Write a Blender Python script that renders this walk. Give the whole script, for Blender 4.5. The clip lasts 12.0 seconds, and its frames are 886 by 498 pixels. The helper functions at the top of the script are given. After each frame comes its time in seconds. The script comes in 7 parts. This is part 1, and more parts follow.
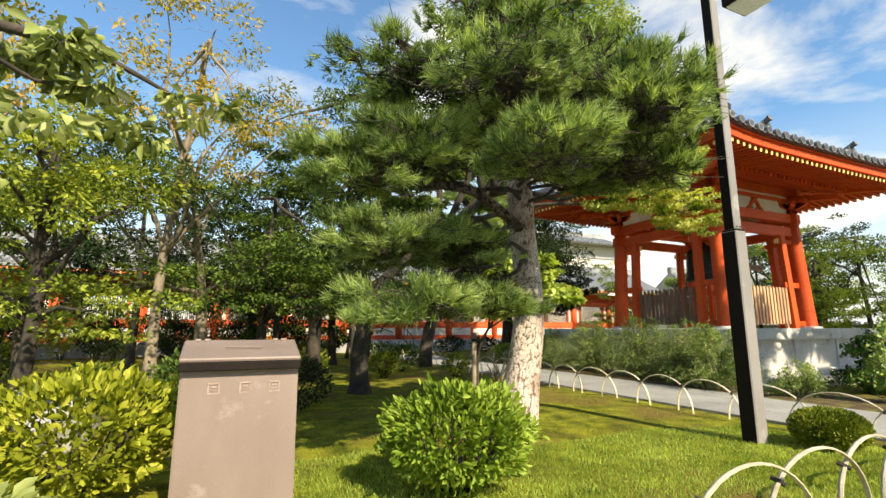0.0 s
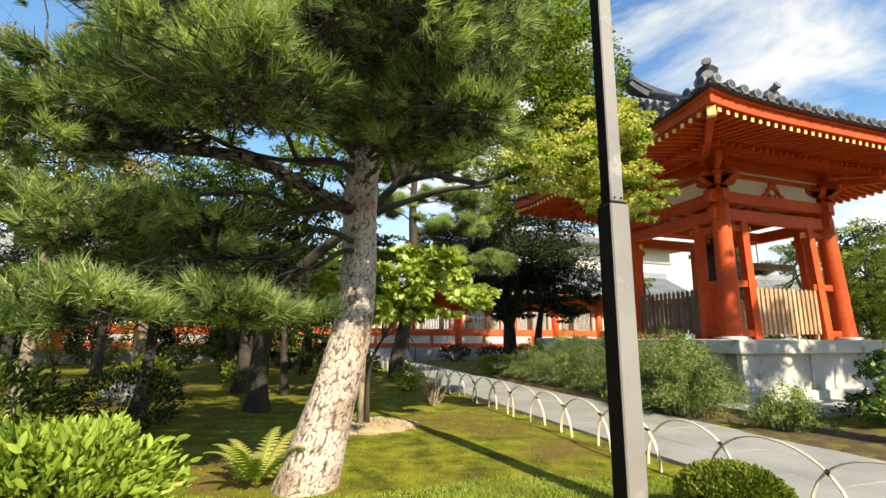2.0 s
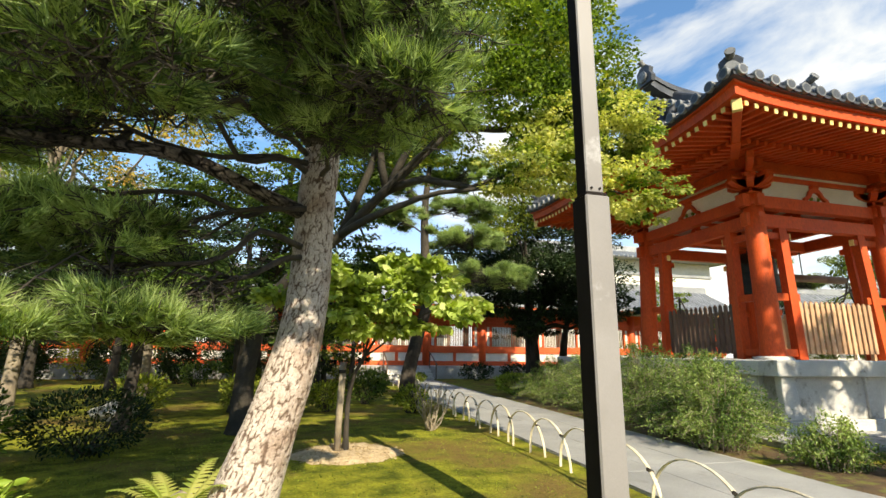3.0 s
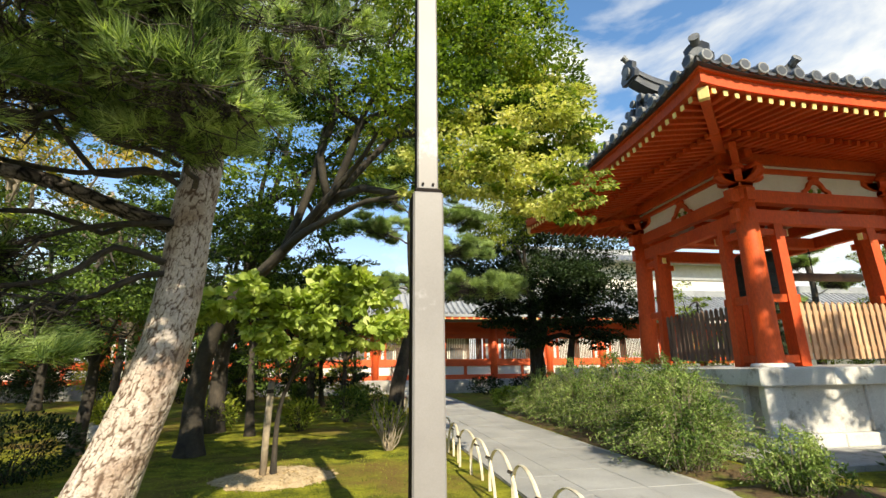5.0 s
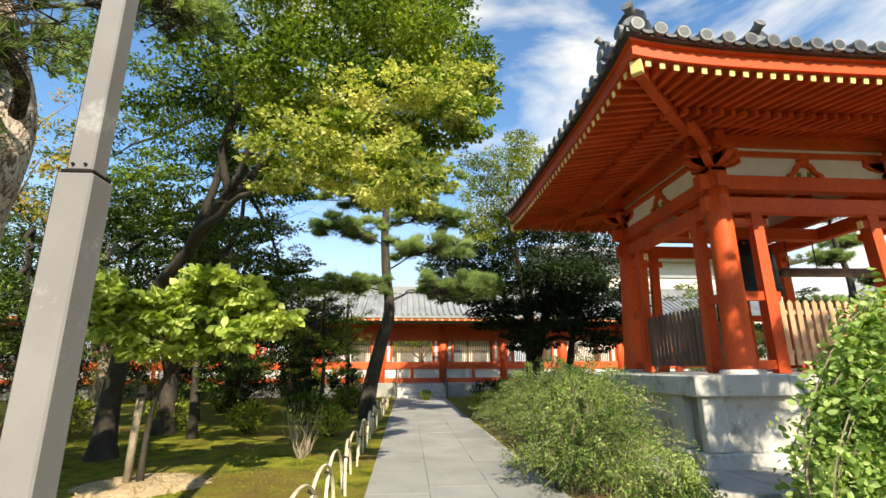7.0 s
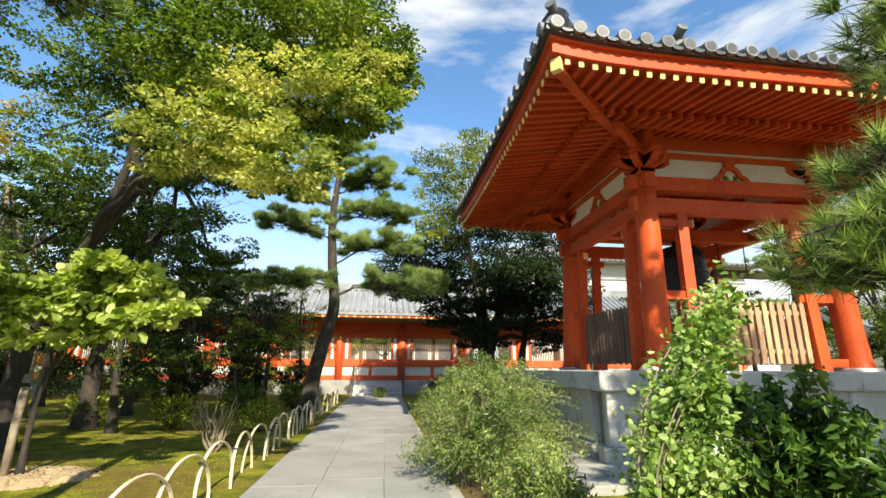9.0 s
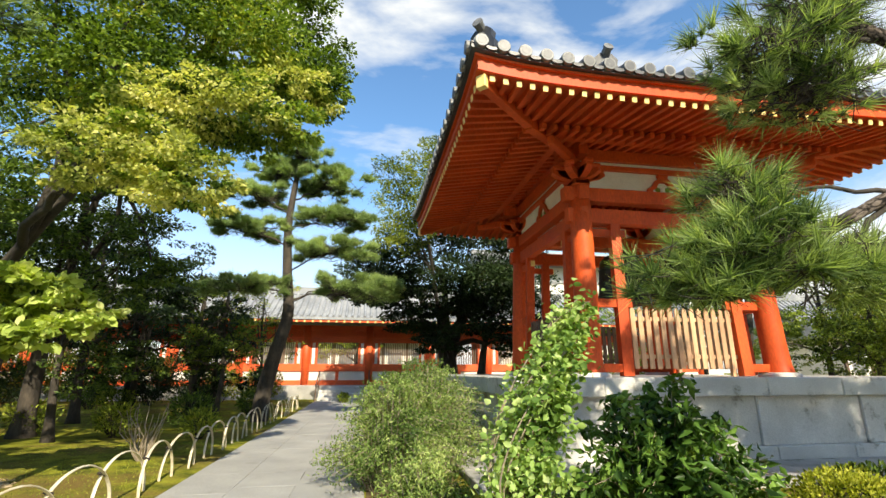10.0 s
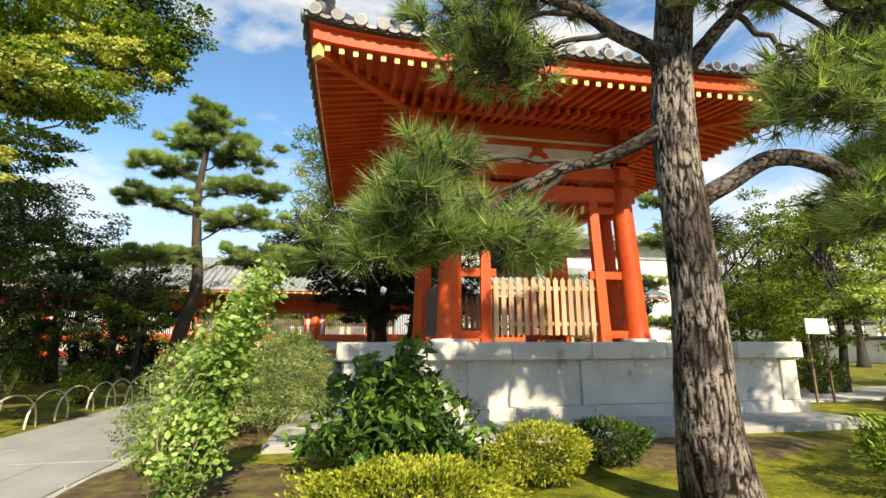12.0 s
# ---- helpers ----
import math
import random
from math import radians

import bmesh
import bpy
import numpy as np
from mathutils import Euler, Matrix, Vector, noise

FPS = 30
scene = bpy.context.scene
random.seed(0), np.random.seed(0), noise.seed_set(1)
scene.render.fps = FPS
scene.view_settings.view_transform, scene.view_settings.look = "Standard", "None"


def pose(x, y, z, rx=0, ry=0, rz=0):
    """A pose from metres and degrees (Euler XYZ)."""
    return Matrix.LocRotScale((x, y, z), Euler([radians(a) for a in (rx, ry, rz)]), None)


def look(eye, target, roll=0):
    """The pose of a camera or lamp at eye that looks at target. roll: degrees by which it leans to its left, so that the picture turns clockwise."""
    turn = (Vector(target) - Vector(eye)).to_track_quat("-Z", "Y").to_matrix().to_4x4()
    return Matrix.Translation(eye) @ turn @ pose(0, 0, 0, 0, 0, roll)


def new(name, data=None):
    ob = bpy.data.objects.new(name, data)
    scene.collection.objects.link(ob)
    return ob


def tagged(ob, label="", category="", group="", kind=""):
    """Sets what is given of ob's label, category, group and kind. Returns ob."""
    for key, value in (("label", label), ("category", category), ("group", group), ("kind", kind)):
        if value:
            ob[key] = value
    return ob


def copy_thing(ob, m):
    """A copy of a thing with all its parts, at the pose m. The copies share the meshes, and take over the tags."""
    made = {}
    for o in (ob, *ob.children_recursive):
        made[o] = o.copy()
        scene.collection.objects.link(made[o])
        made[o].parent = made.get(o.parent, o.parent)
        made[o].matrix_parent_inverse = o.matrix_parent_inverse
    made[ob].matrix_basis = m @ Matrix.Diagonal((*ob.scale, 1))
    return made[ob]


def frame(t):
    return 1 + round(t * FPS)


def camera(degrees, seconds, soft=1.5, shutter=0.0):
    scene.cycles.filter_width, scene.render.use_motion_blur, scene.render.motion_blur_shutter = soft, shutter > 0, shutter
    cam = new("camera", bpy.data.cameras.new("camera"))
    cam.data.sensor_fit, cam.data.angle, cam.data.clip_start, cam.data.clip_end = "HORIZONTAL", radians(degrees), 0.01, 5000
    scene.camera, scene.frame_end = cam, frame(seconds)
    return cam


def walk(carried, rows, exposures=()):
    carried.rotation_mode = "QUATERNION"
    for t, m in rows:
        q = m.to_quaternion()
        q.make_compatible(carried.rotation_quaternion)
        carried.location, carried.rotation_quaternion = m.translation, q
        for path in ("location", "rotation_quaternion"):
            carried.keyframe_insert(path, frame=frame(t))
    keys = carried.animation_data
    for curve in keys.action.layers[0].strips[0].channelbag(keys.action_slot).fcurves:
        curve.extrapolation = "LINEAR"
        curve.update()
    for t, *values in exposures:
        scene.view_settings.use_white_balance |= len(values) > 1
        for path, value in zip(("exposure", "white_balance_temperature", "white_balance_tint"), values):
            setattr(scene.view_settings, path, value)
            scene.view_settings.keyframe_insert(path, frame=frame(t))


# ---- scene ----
cam = camera(86.7, 12.0)
METRES, EYE, TILT, LEAN, TURN = 12.8, 1.35, 0.0, 0.0, -24.6
ROWS = [
    (0.0, 0.0, 0.0, 0.0, 0.01, 9.71, 0.03),
    (0.5, 0.0533, 0.0372, 0.0011, 2.31, 9.52, -0.03),
    (1.0, 0.1079, 0.0675, 0.0023, 3.91, 9.77, -0.06),
    (1.5, 0.157, 0.1003, 0.0025, 5.0, 9.85, -0.15),
    (2.0, 0.2091, 0.1268, 0.0034, 6.21, 10.57, -0.35),
    (2.5, 0.2453, 0.1629, 0.0041, 8.37, 11.6, -0.57),
    (3.0, 0.2576, 0.1873, 0.0055, 10.34, 12.54, -0.66),
    (5.0, 0.3635, 0.2387, 0.0083, 14.5, 14.04, 0.65),
    (5.5, 0.4025, 0.2638, 0.0103, 15.66, 14.36, 0.5),
    (6.0, 0.443, 0.2905, 0.0111, 17.55, 14.12, 0.54),
    (6.5, 0.4882, 0.3087, 0.0102, 18.98, 14.17, 0.37),
    (7.0, 0.5244, 0.3328, 0.0102, 20.1, 14.3, 0.22),
    (9.0, 0.5972, 0.3638, 0.0026, 17.29, 14.28, -0.35),
    (9.5, 0.6306, 0.367, 0.0037, 16.58, 14.8, -0.18),
    (10.0, 0.6728, 0.3667, 0.0087, 15.32, 14.62, -0.04),
    (10.5, 0.7163, 0.3571, 0.007, 13.85, 13.71, 0.09),
    (11.0, 0.7679, 0.3673, 0.0048, 13.21, 12.77, 0.15),
    (11.5, 0.8239, 0.378, 0.0033, 13.45, 12.14, 0.11),
    (12.0, 0.875, 0.4055, 0.0006, 14.09, 11.31, 0.08),
]
walk(cam, [(t, pose(0, 0, EYE, TILT, LEAN, TURN) @ pose(METRES * x, METRES * y, METRES * z, 90 + pitch, roll, yaw)) for t, x, y, z, yaw, pitch, roll in ROWS],
     exposures=[(0.0, 0.01, 7700, 6), (3.0, 0.0, 7350, 6), (6.5, -0.03, 7300, 6), (9.0, 0.06, 7100, 6), (12.0, -0.03, 7600, 6)])

# ---- world and sun ----
SUN_EL, SUN_AZ = radians(37.0), math.atan2(0.18, -0.98)   # azimuth as seen from +y, clockwise
world = bpy.data.worlds.new("sky")
scene.world = world
world.use_nodes = True
wn, wl = world.node_tree.nodes, world.node_tree.links
wn.clear()


def wnode(kind, **inputs):
    n = wn.new(kind)
    for k, v in inputs.items():
        n.inputs[k].default_value = v
    return n


sky = wn.new("ShaderNodeTexSky")
sky.sky_type = "NISHITA"
sky.sun_disc = False
sky.sun_elevation = SUN_EL
sky.sun_rotation = SUN_AZ
sky.air_density, sky.dust_density, sky.ozone_density = 1.3, 0.2, 4.0
wco = wn.new("ShaderNodeTexCoord")
wmap = wn.new("ShaderNodeMapping")
wmap.inputs["Scale"].default_value = (1.3, 1.3, 3.4)
wmap.inputs["Rotation"].default_value = (0.25, -0.2, 0.5)
wl.new(wco.outputs["Generated"], wmap.inputs["Vector"])
wnoi = wnode("ShaderNodeTexNoise", Scale=1.9, Detail=7.0, Roughness=0.56, Distortion=0.35)
wl.new(wmap.outputs["Vector"], wnoi.inputs["Vector"])
wramp = wn.new("ShaderNodeValToRGB")
wramp.color_ramp.elements[0].position, wramp.color_ramp.elements[1].position = 0.49, 0.68
# thicker cloud towards the east, and more of it low over the horizon
wsep = wn.new("ShaderNodeSeparateXYZ")
wl.new(wco.outputs["Generated"], wsep.inputs["Vector"])
weast = wn.new("ShaderNodeMath")
weast.operation = "MULTIPLY_ADD"
wl.new(wsep.outputs["X"], weast.inputs[0])
weast.inputs[1].default_value = 0.09
wl.new(wnoi.outputs["Fac"], weast.inputs[2])
wl.new(weast.outputs["Value"], wramp.inputs["Fac"])
wlow = wn.new("ShaderNodeMapRange")
for k, v in (("From Min", 0.02), ("From Max", 0.36), ("To Min", 1.0), ("To Max", 0.0)):
    wlow.inputs[k].default_value = v
wl.new(wsep.outputs["Z"], wlow.inputs["Value"])
wadd = wn.new("ShaderNodeMath")
wadd.operation, wadd.use_clamp = "MULTIPLY_ADD", True
wl.new(wlow.outputs["Result"], wadd.inputs[0])
wadd.inputs[1].default_value = 0.80
wl.new(wramp.outputs["Color"], wadd.inputs[2])
wmix = wn.new("ShaderNodeMix")
wmix.data_type = "RGBA"
wl.new(wadd.outputs["Value"], wmix.inputs["Factor"])
wtint = wn.new("ShaderNodeVectorMath")
wtint.operation = "MULTIPLY"
wl.new(sky.outputs["Color"], wtint.inputs[0])
wtint.inputs[1].default_value = (1.35, 1.75, 2.1)
wl.new(wtint.outputs["Vector"], wmix.inputs["A"])
wmix.inputs["B"].default_value = (9.4, 9.7, 10.2, 1)
wbg = wnode("ShaderNodeBackground", Strength=0.118)
wl.new(wmix.outputs["Result"], wbg.inputs["Color"])
wout = wn.new("ShaderNodeOutputWorld")
wl.new(wbg.outputs["Background"], wout.inputs["Surface"])

sun = new("sun", bpy.data.lights.new("sun", "SUN"))
sun.data.energy, sun.data.angle, sun.data.color = 8.5, radians(0.53), (1.0, 0.92, 0.78)
sun_from = Vector((math.sin(SUN_AZ) * math.cos(SUN_EL), math.cos(SUN_AZ) * math.cos(SUN_EL), math.sin(SUN_EL)))
sun.matrix_world = look(sun_from * 40, (0, 0, 0))

# ---- materials ----


def node_mat(name):
    m = bpy.data.materials.new(name)
    m.use_nodes = True
    nt = m.node_tree
    return m, nt.nodes, nt.links, nt.nodes["Principled BSDF"]


def surface(name, c1, c2, scale=3.0, rough=0.7, bump=0.3, bscale=40.0, metallic=0.0, stretch=(1, 1, 1), vary=0.15, wear=None, rvar=0.15, spec=0.5, grain=1.0):
    """A grainy surface: two colours mixed at a coarse and a fine scale, piece-to-piece variation, bump and an optional wear colour."""
    m, n, l, b = node_mat(name)
    geo = n.new("ShaderNodeNewGeometry")
    mp = n.new("ShaderNodeMapping")
    mp.inputs["Scale"].default_value = stretch
    l.new(geo.outputs["Position"], mp.inputs["Vector"])
    big = n.new("ShaderNodeTexNoise")
    big.inputs["Scale"].default_value, big.inputs["Detail"].default_value = scale, 5.0
    fine = n.new("ShaderNodeTexNoise")
    fine.inputs["Scale"].default_value, fine.inputs["Detail"].default_value = bscale, 4.0
    for t in (big, fine):
        l.new(mp.outputs["Vector"], t.inputs["Vector"])
    ramp = n.new("ShaderNodeValToRGB")
    ramp.color_ramp.elements[0].position, ramp.color_ramp.elements[1].position = 0.32, 0.68
    ramp.color_ramp.elements[0].color, ramp.color_ramp.elements[1].color = (*c1, 1), (*c2, 1)
    l.new(big.outputs["Fac"], ramp.inputs["Fac"])
    oi = n.new("ShaderNodeObjectInfo")
    mr = n.new("ShaderNodeMapRange")
    mr.inputs["To Min"].default_value, mr.inputs["To Max"].default_value = 1 - vary, 1 + vary
    l.new(oi.outputs["Random"], mr.inputs["Value"])
    gr = n.new("ShaderNodeMapRange")
    gr.inputs["From Min"].default_value, gr.inputs["From Max"].default_value = 0.3, 0.7
    gr.inputs["To Min"].default_value, gr.inputs["To Max"].default_value = 1 - 0.18 * grain, 1 + 0.15 * grain
    l.new(fine.outputs["Fac"], gr.inputs["Value"])
    mul = n.new("ShaderNodeMath")
    mul.operation = "MULTIPLY"
    l.new(mr.outputs["Result"], mul.inputs[0])
    l.new(gr.outputs["Result"], mul.inputs[1])
    vm = n.new("ShaderNodeVectorMath")
    vm.operation = "SCALE"
    l.new(ramp.outputs["Color"], vm.inputs[0])
    l.new(mul.outputs["Value"], vm.inputs["Scale"])
    col = vm.outputs["Vector"]
    if wear:
        wn2 = n.new("ShaderNodeTexNoise")
        wn2.inputs["Scale"].default_value, wn2.inputs["Detail"].default_value, wn2.inputs["Roughness"].default_value = wear[1], 8.0, 0.7
        l.new(geo.outputs["Position"], wn2.inputs["Vector"])
        wr = n.new("ShaderNodeValToRGB")
        wr.color_ramp.elements[0].position, wr.color_ramp.elements[1].position = wear[2], wear[2] + 0.1
        l.new(wn2.outputs["Fac"], wr.inputs["Fac"])
        mx = n.new("ShaderNodeMix")
        mx.data_type = "RGBA"
        l.new(wr.outputs["Color"], mx.inputs["Factor"])
        l.new(col, mx.inputs["A"])
        mx.inputs["B"].default_value = (*wear[0], 1)
        col = mx.outputs["Result"]
    l.new(col, b.inputs["Base Color"])
    rr = n.new("ShaderNodeMapRange")
    rr.inputs["To Min"].default_value, rr.inputs["To Max"].default_value = max(0.05, rough - rvar), min(1, rough + rvar)
    l.new(big.outputs["Fac"], rr.inputs["Value"])
    l.new(rr.outputs["Result"], b.inputs["Roughness"])
    b.inputs["Metallic"].default_value = metallic
    b.inputs["Specular IOR Level"].default_value = spec
    bp = n.new("ShaderNodeBump")
    bp.inputs["Strength"].default_value, bp.inputs["Distance"].default_value = bump, 0.02
    l.new(fine.outputs["Fac"], bp.inputs["Height"])
    l.new(bp.outputs["Normal"], b.inputs["Normal"])
    return m


def foliage(name, dark, light, tip=None, through_light=0.35, rough=0.6, patch=0.7, tip_at=0.75, depth=0.5):
    """Leaves: each one varies between two colours, in patches, and lets some light through."""
    m, n, l, b = node_mat(name)
    geo = n.new("ShaderNodeNewGeometry")
    noi = n.new("ShaderNodeTexNoise")
    noi.inputs["Scale"].default_value, noi.inputs["Detail"].default_value = patch, 3.0
    l.new(geo.outputs["Position"], noi.inputs["Vector"])
    mixv = n.new("ShaderNodeMath")
    mixv.operation = "MULTIPLY_ADD"
    l.new(geo.outputs["Random Per Island"], mixv.inputs[0])
    mixv.inputs[1].default_value = 0.55
    sub = n.new("ShaderNodeMath")
    sub.operation = "MULTIPLY_ADD"
    l.new(noi.outputs["Fac"], sub.inputs[0])
    sub.inputs[1].default_value, sub.inputs[2].default_value = 1.5, -0.52
    l.new(sub.outputs["Value"], mixv.inputs[2])
    ramp = n.new("ShaderNodeValToRGB")
    e = ramp.color_ramp.elements
    e[0].position, e[0].color = 0.2, (*(depth * k for k in dark), 1)
    e[1].position, e[1].color = 0.62, (*light, 1)
    if tip:
        e2 = e.new(tip_at + 0.15)
        e2.color = (*tip, 1)
    l.new(mixv.outputs["Value"], ramp.inputs["Fac"])
    l.new(ramp.outputs["Color"], b.inputs["Base Color"])
    b.inputs["Roughness"].default_value = rough
    b.inputs["Specular IOR Level"].default_value = 0.2
    tr = n.new("ShaderNodeBsdfTranslucent")
    sc = n.new("ShaderNodeVectorMath")
    sc.operation = "MULTIPLY"
    l.new(ramp.outputs["Color"], sc.inputs[0])
    sc.inputs[1].default_value = (1.25, 1.3, 0.55)
    l.new(sc.outputs["Vector"], tr.inputs["Color"])
    ms = n.new("ShaderNodeMixShader")
    ms.inputs["Fac"].default_value = through_light
    l.new(b.outputs["BSDF"], ms.inputs[1])
    l.new(tr.outputs["BSDF"], ms.inputs[2])
    l.new(ms.outputs["Shader"], n["Material Output"].inputs["Surface"])
    return m


RED = surface("vermilion_paint", (0.50, 0.062, 0.012), (0.62, 0.095, 0.02), 1.6, 0.55, 0.15, 30, stretch=(1, 1, 0.35), vary=0.1, wear=((0.40, 0.05, 0.015), 5.0, 0.66), spec=0.28)
RED_FAR = surface("vermilion_paint_weathered", (0.58, 0.075, 0.016), (0.68, 0.11, 0.025), 1.0, 0.6, 0.1, 20, vary=0.1)
OCHRE = surface("ochre_end_paint", (0.86, 0.60, 0.18), (0.92, 0.70, 0.28), 6, 0.6, 0.1, 60)
PLASTER = surface("white_plaster", (0.72, 0.68, 0.60), (0.80, 0.77, 0.70), 2.0, 0.85, 0.12, 60, wear=((0.5, 0.45, 0.38), 2.5, 0.68))
TILE = surface("grey_roof_tile", (0.028, 0.03, 0.036), (0.065, 0.07, 0.08), 3.0, 0.4, 0.2, 50, vary=0.2, wear=((0.16, 0.165, 0.17), 6.0, 0.64))
TILE_END = surface("pale_tile_end", (0.13, 0.135, 0.14), (0.25, 0.25, 0.245), 8.0, 0.5, 0.25, 60, vary=0.3, wear=((0.06, 0.065, 0.07), 9.0, 0.55))
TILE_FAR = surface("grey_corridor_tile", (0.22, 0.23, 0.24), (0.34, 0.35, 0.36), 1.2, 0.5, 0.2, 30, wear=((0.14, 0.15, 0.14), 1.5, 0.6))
STONE = surface("pale_granite", (0.50, 0.48, 0.445), (0.62, 0.60, 0.56), 1.8, 0.8, 0.25, 70, vary=0.1, wear=((0.27, 0.25, 0.21), 2.6, 0.57))
STONE_DARK = surface("weathered_granite", (0.30, 0.29, 0.27), (0.44, 0.42, 0.39), 2.0, 0.85, 0.3, 70, vary=0.15, wear=((0.14, 0.15, 0.10), 2.5, 0.56))
PAVING = surface("paving_stone", (0.25, 0.248, 0.24), (0.34, 0.335, 0.32), 1.1, 0.8, 0.18, 90, vary=0.03, wear=((0.21, 0.205, 0.19), 1.8, 0.60))
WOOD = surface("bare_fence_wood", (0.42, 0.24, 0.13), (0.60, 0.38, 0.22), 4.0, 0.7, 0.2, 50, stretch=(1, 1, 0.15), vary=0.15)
# also the shaded copy of the fence wood
WOOD_DARK = surface("dark_and_shaded_wood", (0.10, 0.065, 0.045), (0.2, 0.13, 0.09), 4.0, 0.75, 0.2, 50, stretch=(1, 1, 0.15), vary=0.2)
BRONZE = surface("dark_bronze", (0.02, 0.022, 0.02), (0.045, 0.05, 0.045), 4.0, 0.5, 0.1, 40, metallic=0.6)
POST = surface("brown_grey_coated_steel", (0.205, 0.19, 0.182), (0.26, 0.243, 0.235), 1.2, 0.5, 0.02, 160, vary=0.02, wear=((0.33, 0.32, 0.315), 2.6, 0.56), grain=0.35)
BOXPAINT = surface("brown_coated_sheet_steel", (0.205, 0.152, 0.13), (0.245, 0.188, 0.163), 2.2, 0.42, 0.02, 160, vary=0.02, wear=((0.31, 0.25, 0.225), 2.4, 0.58), grain=0.25, stretch=(1, 1, 0.35))
BOXDARK = surface("dark_trim_and_shade", (0.012, 0.009, 0.008), (0.02, 0.015, 0.013), 5, 0.8, 0.05, 80, spec=0.12)
MARK = surface("faded_pale_marking", (0.36, 0.28, 0.24), (0.27, 0.205, 0.178), 12, 0.6, 0.02, 60)
BAMBOO = surface("split_bamboo", (0.48, 0.40, 0.27), (0.66, 0.60, 0.47), 6.0, 0.45, 0.15, 60, vary=0.15, wear=((0.34, 0.27, 0.16), 7.0, 0.62))
TWINE = surface("dark_twine", (0.02, 0.017, 0.013), (0.04, 0.03, 0.02), 20, 0.9, 0.3, 90)
SOIL = surface("bare_brown_soil", (0.06, 0.036, 0.016), (0.15, 0.092, 0.040), 5.0, 0.95, 0.9, 45, wear=((0.14, 0.145, 0.02), 3.0, 0.50))
BARK = surface("dark_bark", (0.022, 0.018, 0.014), (0.065, 0.052, 0.04), 6.0, 0.9, 0.8, 24, stretch=(1, 1, 0.4), wear=((0.14, 0.14, 0.09), 3.0, 0.70))
BARK_PALE = surface("pale_bark", (0.20, 0.16, 0.12), (0.34, 0.28, 0.20), 7.0, 0.85, 0.6, 30, stretch=(1, 1, 0.5))
LICHEN = surface("lichened_bark", (0.022, 0.018, 0.014), (0.06, 0.05, 0.036), 4.0, 0.9, 0.8, 26, wear=((0.20, 0.21, 0.12), 2.2, 0.68))
MULCH = surface("pale_mulch", (0.42, 0.30, 0.17), (0.62, 0.48, 0.30), 14.0, 0.9, 0.9, 60)
FLATROCK = surface("tan_flat_stone", (0.20, 0.165, 0.11), (0.32, 0.27, 0.19), 3.0, 0.9, 0.5, 30)
ROCK = surface("grey_rock", (0.32, 0.31, 0.30), (0.52, 0.51, 0.49), 3.0, 0.85, 0.6, 30)
LAMPWHITE = surface("frosted_lamp_panel", (0.75, 0.77, 0.78), (0.8, 0.82, 0.83), 5, 0.35, 0.0, 50)
GRAVEL = surface("pale_gravel", (0.42, 0.41, 0.38), (0.56, 0.54, 0.50), 0.8, 0.9, 0.6, 60)


def plated_bark(name, plate, crack, dark_tone, lo, hi):
    """Pine bark: pale plates parted by dark cracks, with patches of a darker tone."""
    m, n, l, b = node_mat(name)
    at = n.new("ShaderNodeAttribute")
    at.attribute_name = "plate"
    geo = n.new("ShaderNodeNewGeometry")
    noi = n.new("ShaderNodeTexNoise")
    noi.inputs["Scale"].default_value, noi.inputs["Detail"].default_value = 2.2, 6.0
    fine = n.new("ShaderNodeTexNoise")
    fine.inputs["Scale"].default_value, fine.inputs["Detail"].default_value = 45.0, 5.0
    for t in (noi, fine):
        l.new(geo.outputs["Position"], t.inputs["Vector"])
    pl = n.new("ShaderNodeMix")
    pl.data_type = "RGBA"
    pl.inputs["A"].default_value, pl.inputs["B"].default_value = (*plate, 1), (*dark_tone, 1)
    rmp = n.new("ShaderNodeValToRGB")
    rmp.color_ramp.elements[0].position, rmp.color_ramp.elements[1].position = 0.46, 0.60
    l.new(noi.outputs["Fac"], rmp.inputs["Fac"])
    l.new(rmp.outputs["Color"], pl.inputs["Factor"])
    ck = n.new("ShaderNodeValToRGB")
    ck.color_ramp.elements[0].position, ck.color_ramp.elements[1].position = lo, hi
    l.new(at.outputs["Fac"], ck.inputs["Fac"])
    mx = n.new("ShaderNodeMix")
    mx.data_type = "RGBA"
    mx.inputs["A"].default_value = (*crack, 1)
    l.new(pl.outputs["Result"], mx.inputs["B"])
    l.new(ck.outputs["Color"], mx.inputs["Factor"])
    vs = n.new("ShaderNodeVectorMath")
    vs.operation = "SCALE"
    mr = n.new("ShaderNodeMapRange")
    mr.inputs["To Min"].default_value, mr.inputs["To Max"].default_value = 0.45, 1.55
    l.new(fine.outputs["Fac"], mr.inputs["Value"])
    l.new(mx.outputs["Result"], vs.inputs[0])
    l.new(mr.outputs["Result"], vs.inputs["Scale"])
    l.new(vs.outputs["Vector"], b.inputs["Base Color"])
    b.inputs["Roughness"].default_value = 0.9
    b.inputs["Specular IOR Level"].default_value = 0.2
    bp = n.new("ShaderNodeBump")
    bp.inputs["Strength"].default_value, bp.inputs["Distance"].default_value = 1.0, 0.014
    l.new(fine.outputs["Fac"], bp.inputs["Height"])
    l.new(bp.outputs["Normal"], b.inputs["Normal"])
    return m


